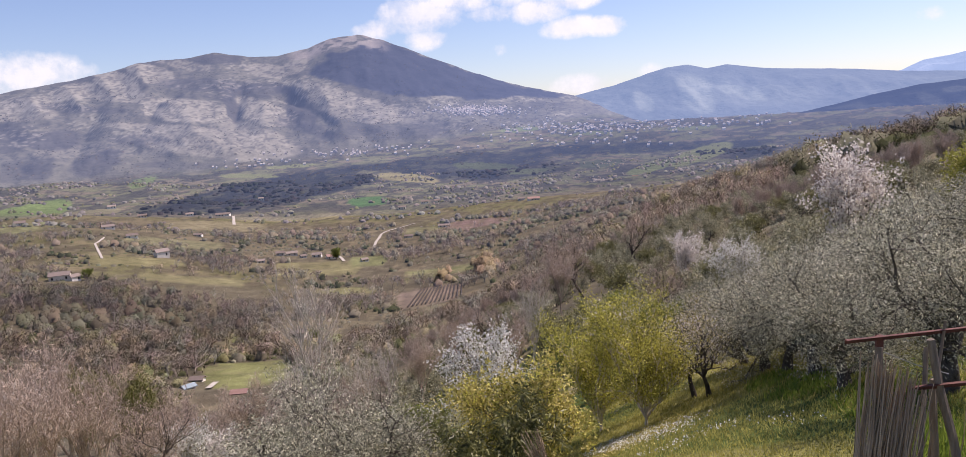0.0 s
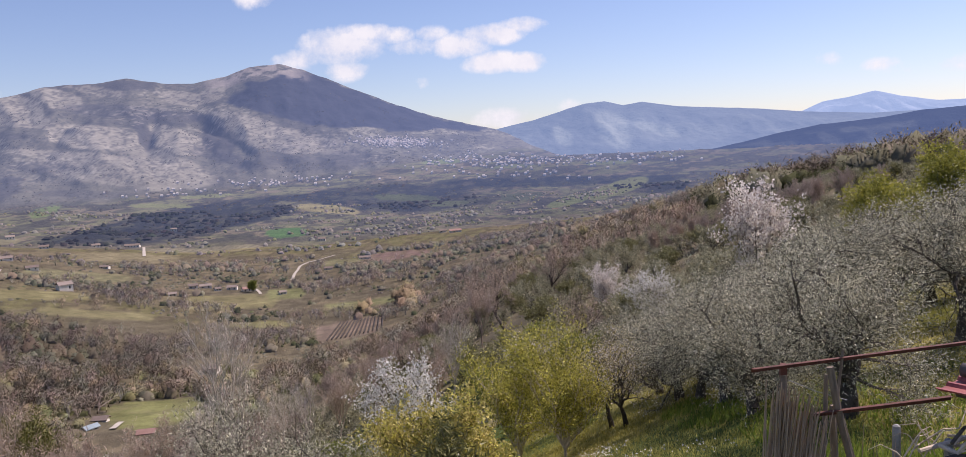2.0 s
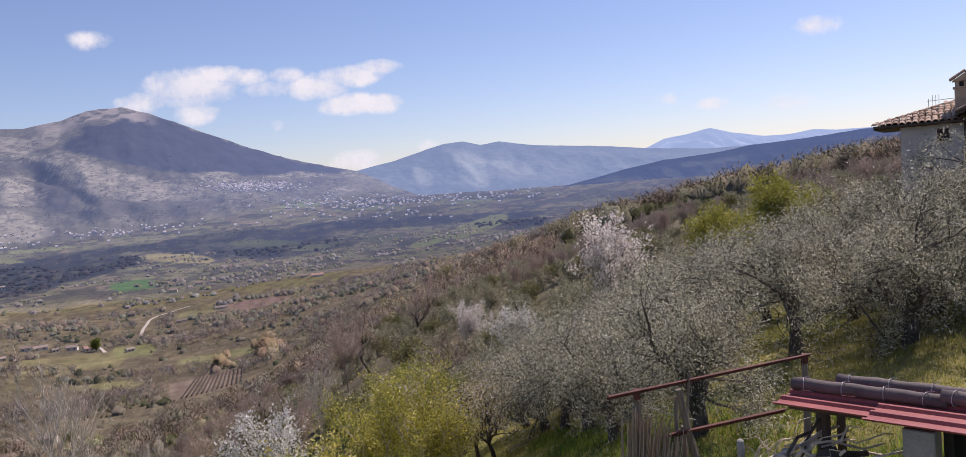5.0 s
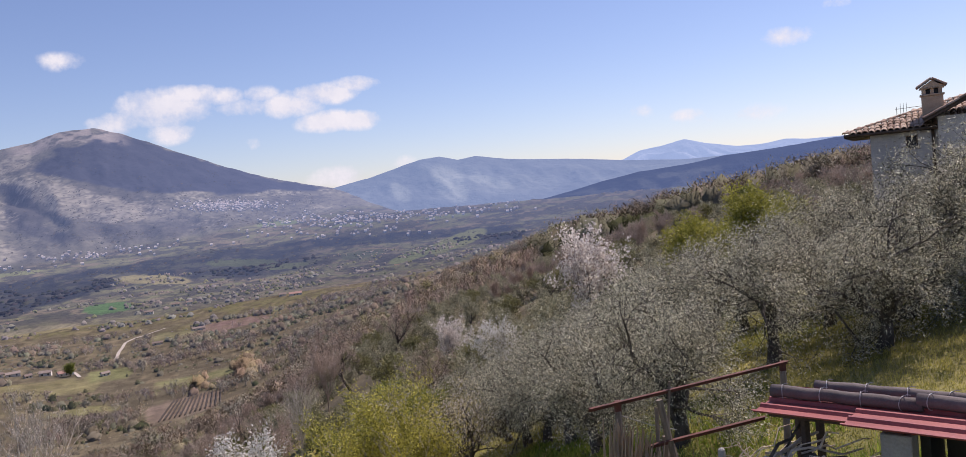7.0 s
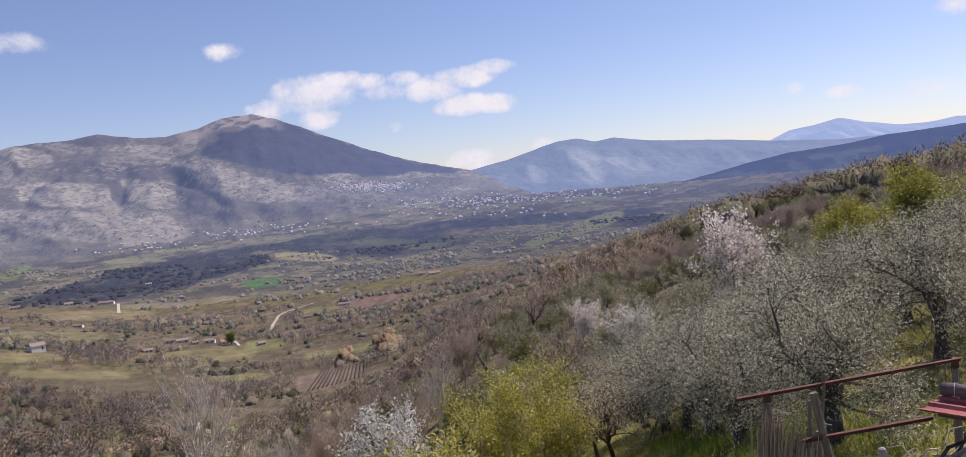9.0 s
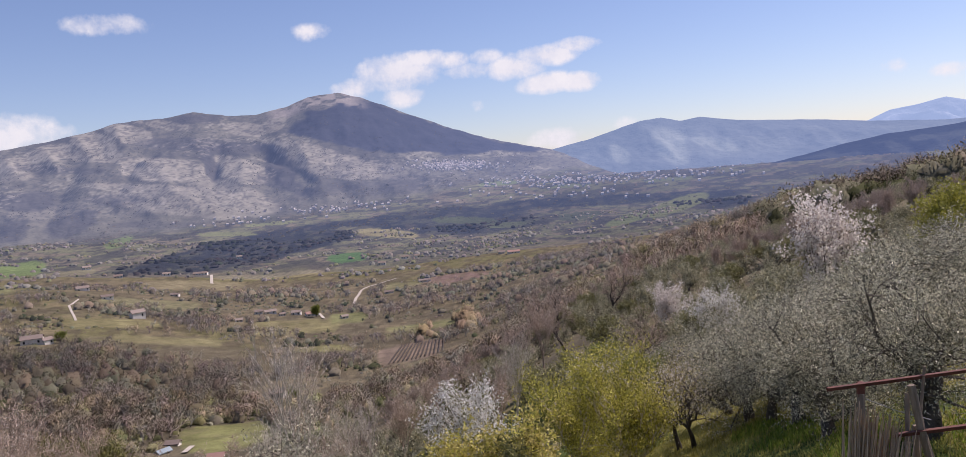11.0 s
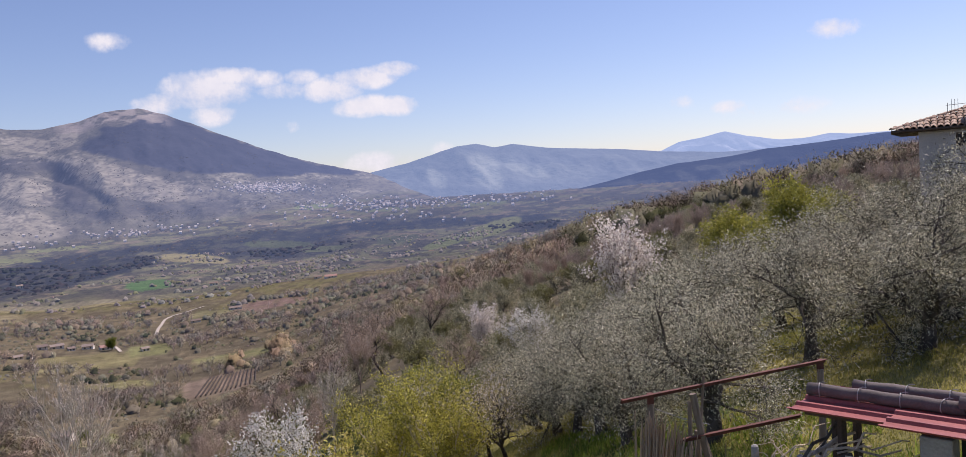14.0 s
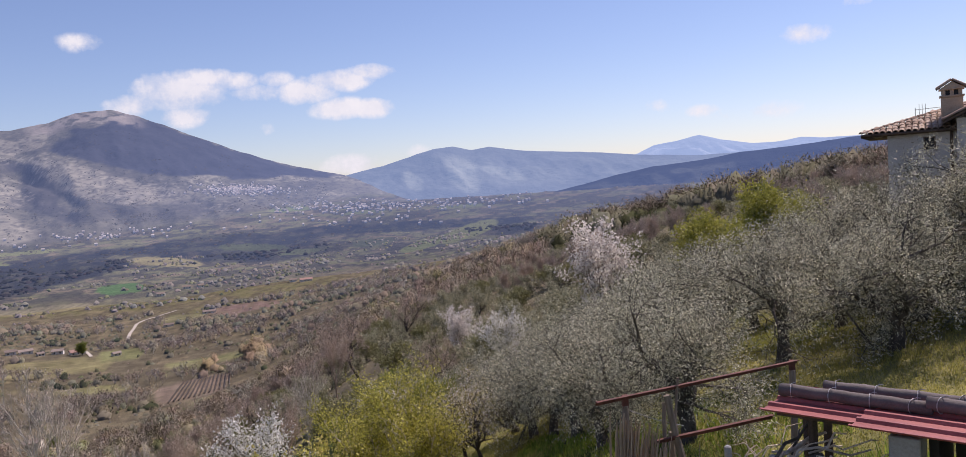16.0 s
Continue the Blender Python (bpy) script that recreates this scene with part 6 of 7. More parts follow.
def thing(name, label, category, group="", at=None):
    ob = tagged(new(name), label, category, group)
    if at is not None:
        ob.matrix_basis = at
    return ob


# ---- rails, poles and canes at the edge of the grove ----
def angle_rail(name_parent, a, b, size=0.055):
    """A rusty steel angle bar from a to b."""
    a, b = Vector(a), Vector(b)
    d = (b - a).normalized()
    m = Matrix.Translation(a) @ d.to_track_quat("X", "Z").to_matrix().to_4x4()
    length = (b - a).length
    bm = box_mesh((0, -size / 2, -0.008), (length, size / 2, 0), 0.002, m)
    bm2 = box_mesh((0, size / 2 - 0.008, -size), (length, size / 2, -0.0085), 0.002, m)
    me = bpy.data.meshes.new("tmp")
    bm2.to_mesh(me)
    bm.from_mesh(me)
    bm2.free()
    bpy.data.meshes.remove(me)
    return bm


SHIFT = Vector((0.13, -0.02, 0))
upper = thing("garden_rail", "rust-red steel rail on wooden posts at the grove's edge", "rail")
part("rail", angle_rail(None, Vector((4.03, 8.77, -2.85)) + SHIFT, Vector((7.40, 9.16, -2.85)) + SHIFT), "rust", upper)
for px_, py_ in ((4.62, 8.86), (7.47, 9.18)):
    part("bracket", box_mesh((px_ - 0.04, py_ - 0.005, -3.04), (px_ + 0.04, py_ + 0.05, -2.86), 0.004), "rust", upper)
    part("post", rod_mesh(crooked((px_, py_ + 0.05, land(px_, py_) - 0.2), (px_, py_ + 0.02, -3.0), 4, 0.012, 5), [0.06, 0.055, 0.05, 0.05, 0.045], 8, 3, 0.1), "pole", upper)
lower = thing("steel_rail", "lower rust-red steel rail running to the shed", "rail")
part("rail", angle_rail(None, Vector((4.68, 8.62, -3.42)) + SHIFT, Vector((6.36, 8.40, -3.28)) + SHIFT, 0.06), "rust", lower)

POLES = [((5.08, 8.62, -2.87), (5.62, 8.45), 0.05), ((5.10, 8.74, -3.0), (4.72, 8.30), 0.03), ((5.22, 8.80, -3.42), (5.30, 8.76), 0.045), ((5.42, 8.9, -2.75), (5.15, 8.95), 0.02)]
for n, (top, foot, rad) in enumerate(POLES):
    pole = thing("wooden_pole", "weathered brown wooden pole leaning on the steel rail", "pole", "leaning poles")
    pts = crooked((foot[0], foot[1], land(*foot) - 0.15), top, 5, 0.015, 60 + n)
    part("pole_shaft", rod_mesh(pts, [rad * 1.1, rad * 1.05, rad, rad, rad * 0.95, rad * 0.85], 8, n, 0.14), "pole", pole)

bundle = thing("cane_bundle", "fanned bundle of dry brown garden canes leaning on the rail", "canes")
rg = random.Random(8)
for n in range(170):
    f = rg.random()
    a0, a1 = radians(25.5 + 2.0 * f + rg.uniform(-0.6, 0.6)), radians(26.9 + 2.9 * f + rg.uniform(-1.0, 1.0))
    d0, d1 = rg.uniform(9.0, 9.45), rg.uniform(9.72, 9.86)
    foot = Vector((d0 * math.sin(a0), d0 * math.cos(a0), 0))
    foot.z = land(foot.x, foot.y) - 0.05
    head = Vector((d1 * math.sin(a1), d1 * math.cos(a1), -2.98 - 0.32 * f - rg.uniform(0, 0.6) ** 1.5))
    rad = rg.uniform(0.005, 0.015)
    part("cane", rod_mesh(crooked(foot, head, 3, 0.035, n), [rad, rad, rad * 0.85, rad * 0.5], 5, n), "reed", bundle)
string = thing("wire", "pale tie wire slung below the rail", "wire")
part("strand", rod_mesh([(4.66, 8.84, -3.06), (5.0, 8.78, -3.22), (5.36, 8.72, -3.34)], [0.006] * 3, 5), "wire", string)

for n, (x, y, top) in enumerate([(5.86, 8.50, -3.62), (6.20, 8.05, -3.66)]):
    post = thing("concrete_post", "round-topped grey concrete post beside the shed", "post", "concrete posts")
    bm = rod_mesh([(x, y, land(x, y) - 0.2), (x, y, top - 0.06), (x, y, top - 0.02), (x, y, top)], [0.05, 0.05, 0.044, 0.022], 10, n, 0.03)
    part("post_shaft", bm, "concrete", post)

sheaf = thing("brushwood_bundle", "sheaf of dry brown prunings leaning below the loquat", "brushwood")
rg = random.Random(18)
for n in range(46):
    a0, a1 = radians(4.2 + rg.uniform(-0.35, 0.35)), radians(2.6 + rg.uniform(-0.9, 0.9))
    foot, head = Vector((15.6 * math.sin(a0), 15.6 * math.cos(a0), 0)), Vector((15.9 * math.sin(a1), 15.9 * math.cos(a1), 0))
    foot.z = land(foot.x, foot.y) - 0.05
    head.z = foot.z + rg.uniform(0.9, 1.5)
    rad = rg.uniform(0.007, 0.014)
    part("stick", rod_mesh(crooked(foot, head, 3, 0.03, 500 + n), [rad, rad, rad * 0.8, rad * 0.5], 5, n), "reed", sheaf)

# thin whippy stems growing up through the rails
rg = random.Random(12)
for n in range(16):
    x, y = 5.35 + rg.uniform(0, 0.9), 8.45 + rg.uniform(-0.25, 0.5)
    stem = thing("sapling_stem", "thin leafless stem growing by the rails", "stem", "sapling stems")
    p = Vector((x, y, land(x, y) - 0.05))
    h = rg.uniform(1.1, 2.1)
    q = p + Vector((rg.uniform(-0.18, 0.25), rg.uniform(-0.1, 0.1), h))
    part("stem", rod_mesh(crooked(p, q, 4, 0.03, 90 + n), [0.010, 0.009, 0.007, 0.005, 0.002], 5, n), "reed", stem)

# ---- the shed ----
U, V = Vector((0.5, -0.866, 0)), Vector((0.866, 0.5, 0))
ROOF = Matrix(((U.x, V.x, 0, 5.98), (U.y, V.y, 0, 7.98), (0, 0, 1, -3.05), (0, 0, 0, 1))) @ Matrix.Rotation(radians(0.8), 4, "X")
shed = thing("garden_shed", "low shed under red ribbed metal sheets on concrete pillars", "shed")


def ribbed_sheet(u0, u1, v0, v1, z, pitch=0.29):
    """Box-ribbed roofing sheet with ribs along u, 3 mm steel."""
    prof, v = [], v0
    while v < v1 - 1e-6:
        for dv, dz in ((0.0, 0.038), (0.045, 0.038), (0.07, 0.0), (pitch - 0.03, 0.0)):
            if v + dv <= v1:
                prof.append((v + dv, z + dz))
        v += pitch
    bm = bmesh.new()
    rings = [[bm.verts.new((u, pv, pz)) for pv, pz in prof] for u in np.linspace(u0, u1, 7)]
    for a, b in zip(rings, rings[1:]):
        for i in range(len(a) - 1):
            bm.faces.new((a[i], a[i + 1], b[i + 1], b[i]))
    bmesh.ops.recalc_face_normals(bm, faces=bm.faces)
    ret = bmesh.ops.extrude_face_region(bm, geom=bm.faces[:])
    bmesh.ops.translate(bm, verts=[e for e in ret["geom"] if isinstance(e, bmesh.types.BMVert)], vec=(0, 0, -0.006))
    bmesh.ops.recalc_face_normals(bm, faces=bm.faces)
    bm.transform(ROOF)
    return bm


roof = part("roof", ribbed_sheet(0.0, 1.75, 0.0, 1.2, 0.0), "red_sheet", shed)
for n, (u0, u1, v0, v1, z) in enumerate([(1.12, 3.6, -0.24, 1.1, 0.046), (3.3, 5.6, -0.24, 1.1, 0.092)]):
    part("roof_sheet", ribbed_sheet(u0, u1, v0, v1, z), "red_sheet", shed)
for u, v in ((1.62, 0.02), (4.0, 0.02)):
    a = ROOF @ Vector((u, v, 0))
    m = Matrix.Translation((a.x, a.y, 0)) @ Matrix.Rotation(math.atan2(U.y, U.x), 4, "Z")
    part("pillar", box_mesh((-0.16, -0.02, land(a.x, a.y) - 0.3), (0.16, 0.26, -3.10), 0.012, m), "concrete", shed)
for u, v in ((0.30, 0.75), (0.5, 0.4), (0.45, 1.05)):
    a = ROOF @ Vector((u, v, 0))
    part("post", box_mesh((a.x - 0.04, a.y - 0.04, land(a.x, a.y) - 0.3), (a.x + 0.04, a.y + 0.04, a.z - 0.012), 0.006), "wood", shed)
for v in (0.32, 0.7, 1.05):
    part("beam", box_mesh((0.1, v - 0.035, -0.115), (5.5, v + 0.035, -0.012), 0.004, ROOF), "wood", shed)
# near-black panels added to stand for the shaded void under the roof
part("back_wall", box_mesh((1.9, 1.02, -2.3), (5.5, 1.12, -0.13), 0.0, ROOF), "dark", shed)
part("side_wall", box_mesh((1.78, 0.35, -2.3), (1.88, 1.01, -0.13), 0.0, ROOF), "dark", shed)


def roll_mesh(length, rad, seed):
    """A rolled sheet: a slightly sagging cylinder with the spiral of its layers at the ends."""
    g2 = random.Random(seed)
    bm = bmesh.new()
    rings, steps, sides = [], 12, 18
    for k in range(steps + 1):
        u = length * k / steps
        sag = 0.006 * math.sin(k * 1.7 + seed)
        squeeze = 1.0 + g2.uniform(-0.025, 0.025)
        rings.append([bm.verts.new((u, math.cos(6.2832 * i / sides) * rad * squeeze, math.sin(6.2832 * i / sides) * rad * 0.96 * squeeze + sag)) for i in range(sides)])
    for a, b in zip(rings, rings[1:]):
        for i in range(sides):
            bm.faces.new((a[i], a[(i + 1) % sides], b[(i + 1) % sides], b[i]))
    for ring, u, d in ((rings[0], 0.0, 1), (rings[-1], length, -1)):
        last = ring
        for f in (0.8, 0.5, 0.2):
            now = [bm.verts.new((u + d * (0.012 if f in (0.8, 0.2) else 0.0), v.co.y * f, v.co.z * f)) for v in ring]
            for i in range(sides):
                bm.faces.new((last[i], last[(i + 1) % sides], now[(i + 1) % sides], now[i]))
            last = now
        bm.faces.new(last)
    bmesh.ops.recalc_face_normals(bm, faces=bm.faces)
    for face in bm.faces:
        face.smooth = True
    return bm


ROLL = 0.082
for row_v, row_u, lengths in ((0.62, 0.03, (1.75, 2.6)), (0.98, 0.46, (1.9, 2.6))):
    u = row_u
    for k, length in enumerate(lengths):
        rad = ROLL + 0.006 * k
        level = 0.04 + (0.046 if k else 0.0)
        piece = thing("tarpaulin_roll", "dark grey tarpaulin roll tied with string on the shed roof", "tarpaulin", "rolls on the shed roof", ROOF @ Matrix.Translation((u, row_v, level + rad * 0.98)))
        part("sheet", roll_mesh(length, rad, k + int(row_v * 10)), "pipe", piece)
        w = 0.14
        while w < length - 0.05:
            g2 = random.Random(int(w * 100) + k)
            lean = g2.uniform(-0.03, 0.03)
            tie = [(w + lean * math.cos(a), math.cos(a) * (rad + 0.006), math.sin(a) * (rad + 0.006)) for a in [6.2832 * j / 16 for j in range(17)]]
            part("string", rod_mesh(tie, [0.005] * 17, 5), "wire", piece)
            part("knot", rod_mesh([(w, 0.0, rad), (w + 0.05, -0.03, rad + 0.035), (w + 0.09, -0.02, rad + 0.03)], [0.005, 0.005, 0.004], 5), "wire", piece)
            w += g2.uniform(0.38, 0.52)
        u += length - 0.06

# cut branches heaped in front of the shed
rg = random.Random(31)
heap = [((5.95, 7.75), (7.0, 7.55), 0.07, -3.7), ((6.1, 7.5), (6.9, 7.2), 0.05, -3.75), ((6.05, 8.0), (6.45, 7.3), 0.03, -3.6), ((5.8, 8.0), (6.9, 7.9), 0.028, -3.65)]
for n in range(22):
    if n < len(heap):
        (x0, y0), (x1, y1), rad, z = heap[n]
    else:
        x0, y0 = 5.7 + rg.random() * 0.8, 7.3 + rg.random() * 1.0
        a, ln = rg.uniform(-0.9, 0.9), rg.uniform(0.5, 1.4)
        x1, y1, rad, z = x0 + ln * math.cos(a), y0 + ln * math.sin(a), rg.uniform(0.008, 0.02), -3.75 + rg.uniform(-0.2, 0.3)
    log = thing("cut_branch", "cut branch lying on a heap beside the shed", "branch", "branch heap")
    pts = crooked((x0, y0, z - 0.1), (x1, y1, z + rg.uniform(0.0, 0.3)), 5, 0.05 + rad * 1.2, 300 + n)
    part("limb", rod_mesh(pts, [rad, rad, rad * 0.95, rad * 0.85, rad * 0.75, rad * 0.5], 7, n, 0.15), "cut_wood" if n % 5 else "bark", log)
# long pale prunings bent over the heap and the lower rail
rg = random.Random(44)
for n in range(10):
    x, y = 5.55 + rg.random() * 0.9, 7.9 + rg.random() * 0.5
    rise, reach, way = rg.uniform(0.2, 0.55), rg.uniform(0.4, 1.0), rg.uniform(-0.8, 2.4)
    base = Vector((x, y, -3.95 + rg.uniform(-0.15, 0.1)))
    pts = [base + Vector((math.cos(way) * reach * f, math.sin(way) * reach * f * 0.4, rise * math.sin(f * 2.2))) + Vector((rg.uniform(-0.03, 0.03), 0, rg.uniform(-0.03, 0.03))) for f in (0, 0.2, 0.4, 0.6, 0.8, 1.0)]
    rad = rg.uniform(0.005, 0.011)
    log = thing("cut_branch", "thin pale pruning bent over the branch heap", "branch", "branch heap")
    part("limb", rod_mesh(pts, [rad, rad * 0.95, rad * 0.85, rad * 0.7, rad * 0.5, rad * 0.25], 6, n, 0.12), "cut_wood", log)
bank = thing("brush_heap", "dark heap of brushwood and soil below the cut branches", "brushwood")
bm = bmesh.new()
bmesh.ops.create_icosphere(bm, subdivisions=4, radius=1.0)
for v in bm.verts:
    v.co *= 1 + 0.25 * (noise.noise(v.co * 2.2) + 0.5 * noise.noise(v.co * 6))
bm.transform(Matrix.Translation((6.45, 7.55, land(6.45, 7.55) + 0.1)) @ Matrix.Diagonal((0.75, 0.7, -3.85 - land(6.45, 7.55), 1)))
part("mound", bm, "bark_dark", bank)

# ---- the farmhouse on the slope ----
HU, HV = Vector((0.687, -0.727, 0)), Vector((0.727, 0.687, 0))
HOUSE = Matrix(((HU.x, HV.x, 0, 22.76), (HU.y, HV.y, 0, 22.60), (0, 0, 1, 0.0), (0, 0, 0, 1)))
house = thing("farmhouse", "cream plastered farmhouse under a clay-tiled roof among the olives", "house", at=HOUSE)
floor_z = land(23.5, 21.6) - 1.2
EAVE, RISE = 0.76, 0.30


def slab(corners, thick):
    bm = bmesh.new()
    top = [bm.verts.new(c) for c in corners]
    low = [bm.verts.new((c[0], c[1], c[2] - thick)) for c in corners]
    bm.faces.new(top), bm.faces.new(low[::-1])
    for i in range(len(top)):
        j = (i + 1) % len(top)
        bm.faces.new((top[i], low[i], low[j], top[j]))
    bmesh.ops.recalc_face_normals(bm, faces=bm.faces)
    return bm


# facing wall with its window opening, end wall, and the projecting wing
W0, W1 = 1.14, 1.52
Z0, Z1 = 0.06, 0.52
part("wall", box_mesh((0, 0, floor_z), (W0, 0.3, EAVE + 0.05)), "plaster", house)
part("wall", box_mesh((W1, 0, floor_z), (7.6, 0.3, EAVE + 0.05)), "plaster", house)
part("wall", box_mesh((W0, 0, floor_z), (W1, 0.3, Z0)), "plaster", house)
part("wall", box_mesh((W0, 0, Z1), (W1, 0.3, EAVE + 0.05)), "plaster", house)
part("wall", box_mesh((0, 0.3, floor_z), (0.3, 6.5, EAVE + 0.05)), "plaster", house)
part("wall", box_mesh((0.3, 6.2, floor_z), (7.6, 6.5, EAVE + 0.05)), "plaster", house)
window = part("window", box_mesh((W0, 0.16, Z0), (W1, 0.20, Z1)), "dark", house, "dark small-paned window")
part("frame", box_mesh((W0, 0.11, Z0), (W0 + 0.05, 0.158, Z1), 0.004), "wood", window)
part("frame", box_mesh((W1 - 0.05, 0.11, Z0), (W1, 0.158, Z1), 0.004), "wood", window)
part("frame", box_mesh((W0 + 0.05, 0.11, Z1 - 0.05), (W1 - 0.05, 0.158, Z1), 0.004), "wood", window)
part("sill", box_mesh((W0 - 0.05, -0.06, Z0 - 0.06), (W1 + 0.05, 0.10, Z0), 0.006), "concrete", window)
# roof: hipped at the end, ridge along the house
OV = 0.85
zr = EAVE + RISE * 3.6
part("roof", slab([(-OV, -OV * 0.4, EAVE - 0.02), (8.2, -OV * 0.4, EAVE - 0.02), (8.2, 3.25, zr), (3.2, 3.25, zr)], 0.10), "wood", house, "boarded roof with deep eaves")
part("roof_end", slab([(-OV, -OV * 0.4, EAVE - 0.03), (3.2, 3.25, zr - 0.01), (3.2, 3.25, zr - 0.01), (-OV, 6.9, EAVE - 0.03)][:2] + [(-OV, 6.9, EAVE - 0.03)], 0.10), "wood", house)
part("roof_back", slab([(-OV, 6.9, EAVE - 0.025), (3.2, 3.26, zr), (8.2, 3.26, zr), (8.2, 6.9, EAVE - 0.025)], 0.10), "wood", house)
part("gutter", rod_mesh([(-OV, -OV * 0.4 - 0.05, EAVE - 0.05), (4.0, -OV * 0.4 - 0.05, EAVE - 0.05)], [0.05, 0.05], 8), "wood", house)


def coppo(length, rad):
    """One curved clay tile, thick-walled."""
    verts, faces = [], []
    for u, rr in ((0, rad), (length, rad * 0.82)):
        for a in (0, 45, 90, 135, 180):
            verts.append((math.cos(radians(a)) * rr, u, math.sin(radians(a)) * rr * 0.8))
    for k in range(4):
        faces.append((k, k + 1, k + 6, k + 5))
    verts += [(v[0] * 0.86, v[1], v[2] - 0.016) for v in verts[:5]]
    for k in range(4):
        faces.append((k + 1, k, k + 10, k + 11))
    me = bpy.data.meshes.new("roof_tile")
    me.from_pydata(verts, [], faces)
    me.materials.append(M["tile"])
    return me


tile_mesh = coppo(0.46, 0.105)
roof_slope = math.atan2(zr - EAVE, 3.25 + OV * 0.4)
rg = random.Random(77)
n_tiles = 0
for col in range(26):
    x = -OV + 0.1 + col * 0.205
    hip_v = (x + OV) / (3.2 + OV) * (3.25 + OV * 0.4)
    rows_n = int(min(hip_v, 3.6) / 0.34) + 1
    for row_k in range(rows_n):
        y = -OV * 0.4 - 0.06 + row_k * 0.34
        if y + 0.3 > hip_v - OV * 0.4 + 0.2 or n_tiles >= 290:
            continue
        tile = new("roof_tile", tile_mesh)
        tile.parent = house
        tile.matrix_basis = Matrix.Translation((x + rg.uniform(-0.012, 0.012), y, EAVE + (y + OV * 0.4) * math.tan(roof_slope) + 0.01 + rg.uniform(0, 0.012))) @ Matrix.Rotation(roof_slope - 0.03, 4, "X") @ Matrix.Rotation(rg.uniform(-0.05, 0.05), 4, "Z")
        n_tiles += 1
for k in range(11):
    f = k / 11
    tile = new("roof_tile", tile_mesh)
    tile.parent = house
    a, b = Vector((-OV, -OV * 0.4, EAVE + 0.03)), Vector((3.2, 3.25, zr + 0.03))
    tile.matrix_basis = Matrix.Translation(a.lerp(b, f)) @ (b - a).to_track_quat("Y", "Z").to_matrix().to_4x4()
# projecting gable with a rising verge
part("gable_roof", slab([(1.72, -1.2, EAVE + 0.22), (4.4, -1.2, EAVE + 1.55), (4.4, 2.6, EAVE + 1.55), (1.72, 0.6, EAVE + 0.22)], 0.09), "wood", house, "tiled gable with a dark verge board")
for col in range(9):
    for row_k in range(5):
        tile = new("roof_tile", tile_mesh)
        tile.parent = house
        sl = math.atan2(1.33, 2.68)
        x = 1.74 + row_k * 0.36
        tile.matrix_basis = Matrix.Translation((x, -1.15 + col * 0.21, EAVE + 0.25 + (x - 1.72) * math.tan(sl))) @ Matrix.Rotation(-sl, 4, "Y") @ Matrix.Rotation(radians(-90), 4, "Z")
part("wing_wall", box_mesh((2.15, -0.7, floor_z), (4.2, -0.01, EAVE + 0.3)), "plaster", house)
part("downpipe", rod_mesh([(2.0, -0.08, EAVE), (2.0, -0.08, floor_z)], [0.05, 0.05], 8), "wood", house)
# chimney with its little tiled roof
CX, CY, CZ = 1.74, 0.55, EAVE
chim = part("chimney", box_mesh((CX, CY, CZ + 0.05), (CX + 0.68, CY + 0.55, CZ + 1.12), 0.015), "chimney", house, "ochre plastered chimney with a small tiled cap")
part("band", box_mesh((CX - 0.05, CY - 0.05, CZ + 1.12), (CX + 0.73, CY + 0.60, CZ + 1.18), 0.012), "chimney", chim)
for x, y in ((0.02, 0.02), (0.54, 0.02), (0.28, 0.02), (0.02, 0.41), (0.54, 0.41), (0.28, 0.41)):
    part("pier", box_mesh((CX + x, CY + y, CZ + 1.18), (CX + x + 0.12, CY + y + 0.12, CZ + 1.38), 0.006), "chimney", chim)
part("flue", box_mesh((CX + 0.14, CY + 0.16, CZ + 1.18), (CX + 0.54, CY + 0.40, CZ + 1.36)), "dark", chim)
part("cap_slab", box_mesh((CX - 0.06, CY - 0.06, CZ + 1.38), (CX + 0.74, CY + 0.61, CZ + 1.42), 0.008), "chimney", chim)
gable = bmesh.new()
low = [gable.verts.new((CX - 0.04 + 0.76 * (k // 2), CY - 0.05 + 0.65 * (k % 2), CZ + 1.421)) for k in range(4)]
crest = [gable.verts.new((CX + 0.34, CY - 0.05 + 0.65 * k, CZ + 1.66)) for k in (0, 1)]
for face in ((low[0], low[2], crest[0]), (low[3], low[1], crest[1]), (low[0], crest[0], crest[1], low[1]), (low[2], low[3], crest[1], crest[0]), (low[0], low[1], low[3], low[2])):
    gable.faces.new(face)
bmesh.ops.recalc_face_normals(gable, faces=gable.faces)
part("cap_gable", gable, "chimney", chim)
for side in (0, 1):
    sl = radians(33)
    for col in range(4):
        tile = new("cap_tile", tile_mesh)
        tile.parent = chim
        x0 = CX - 0.12 if side == 0 else CX + 0.80
        tile.matrix_basis = Matrix.Translation((x0, CY - 0.02 + col * 0.2, CZ + 1.42)) @ Matrix.Rotation(-sl if side == 0 else sl, 4, "Y") @ Matrix.Rotation(radians(-90 if side == 0 else 90), 4, "Z") @ Matrix.Diagonal((1.05, 1.2, 1, 1))
aerial = thing("roof_aerial", "small metal aerial on the farmhouse roof", "aerial", at=HOUSE)
part("mast", rod_mesh([(0.92, 1.2, EAVE + 0.25), (0.92, 1.2, EAVE + 0.88)], [0.012, 0.012], 6), "metal", aerial)
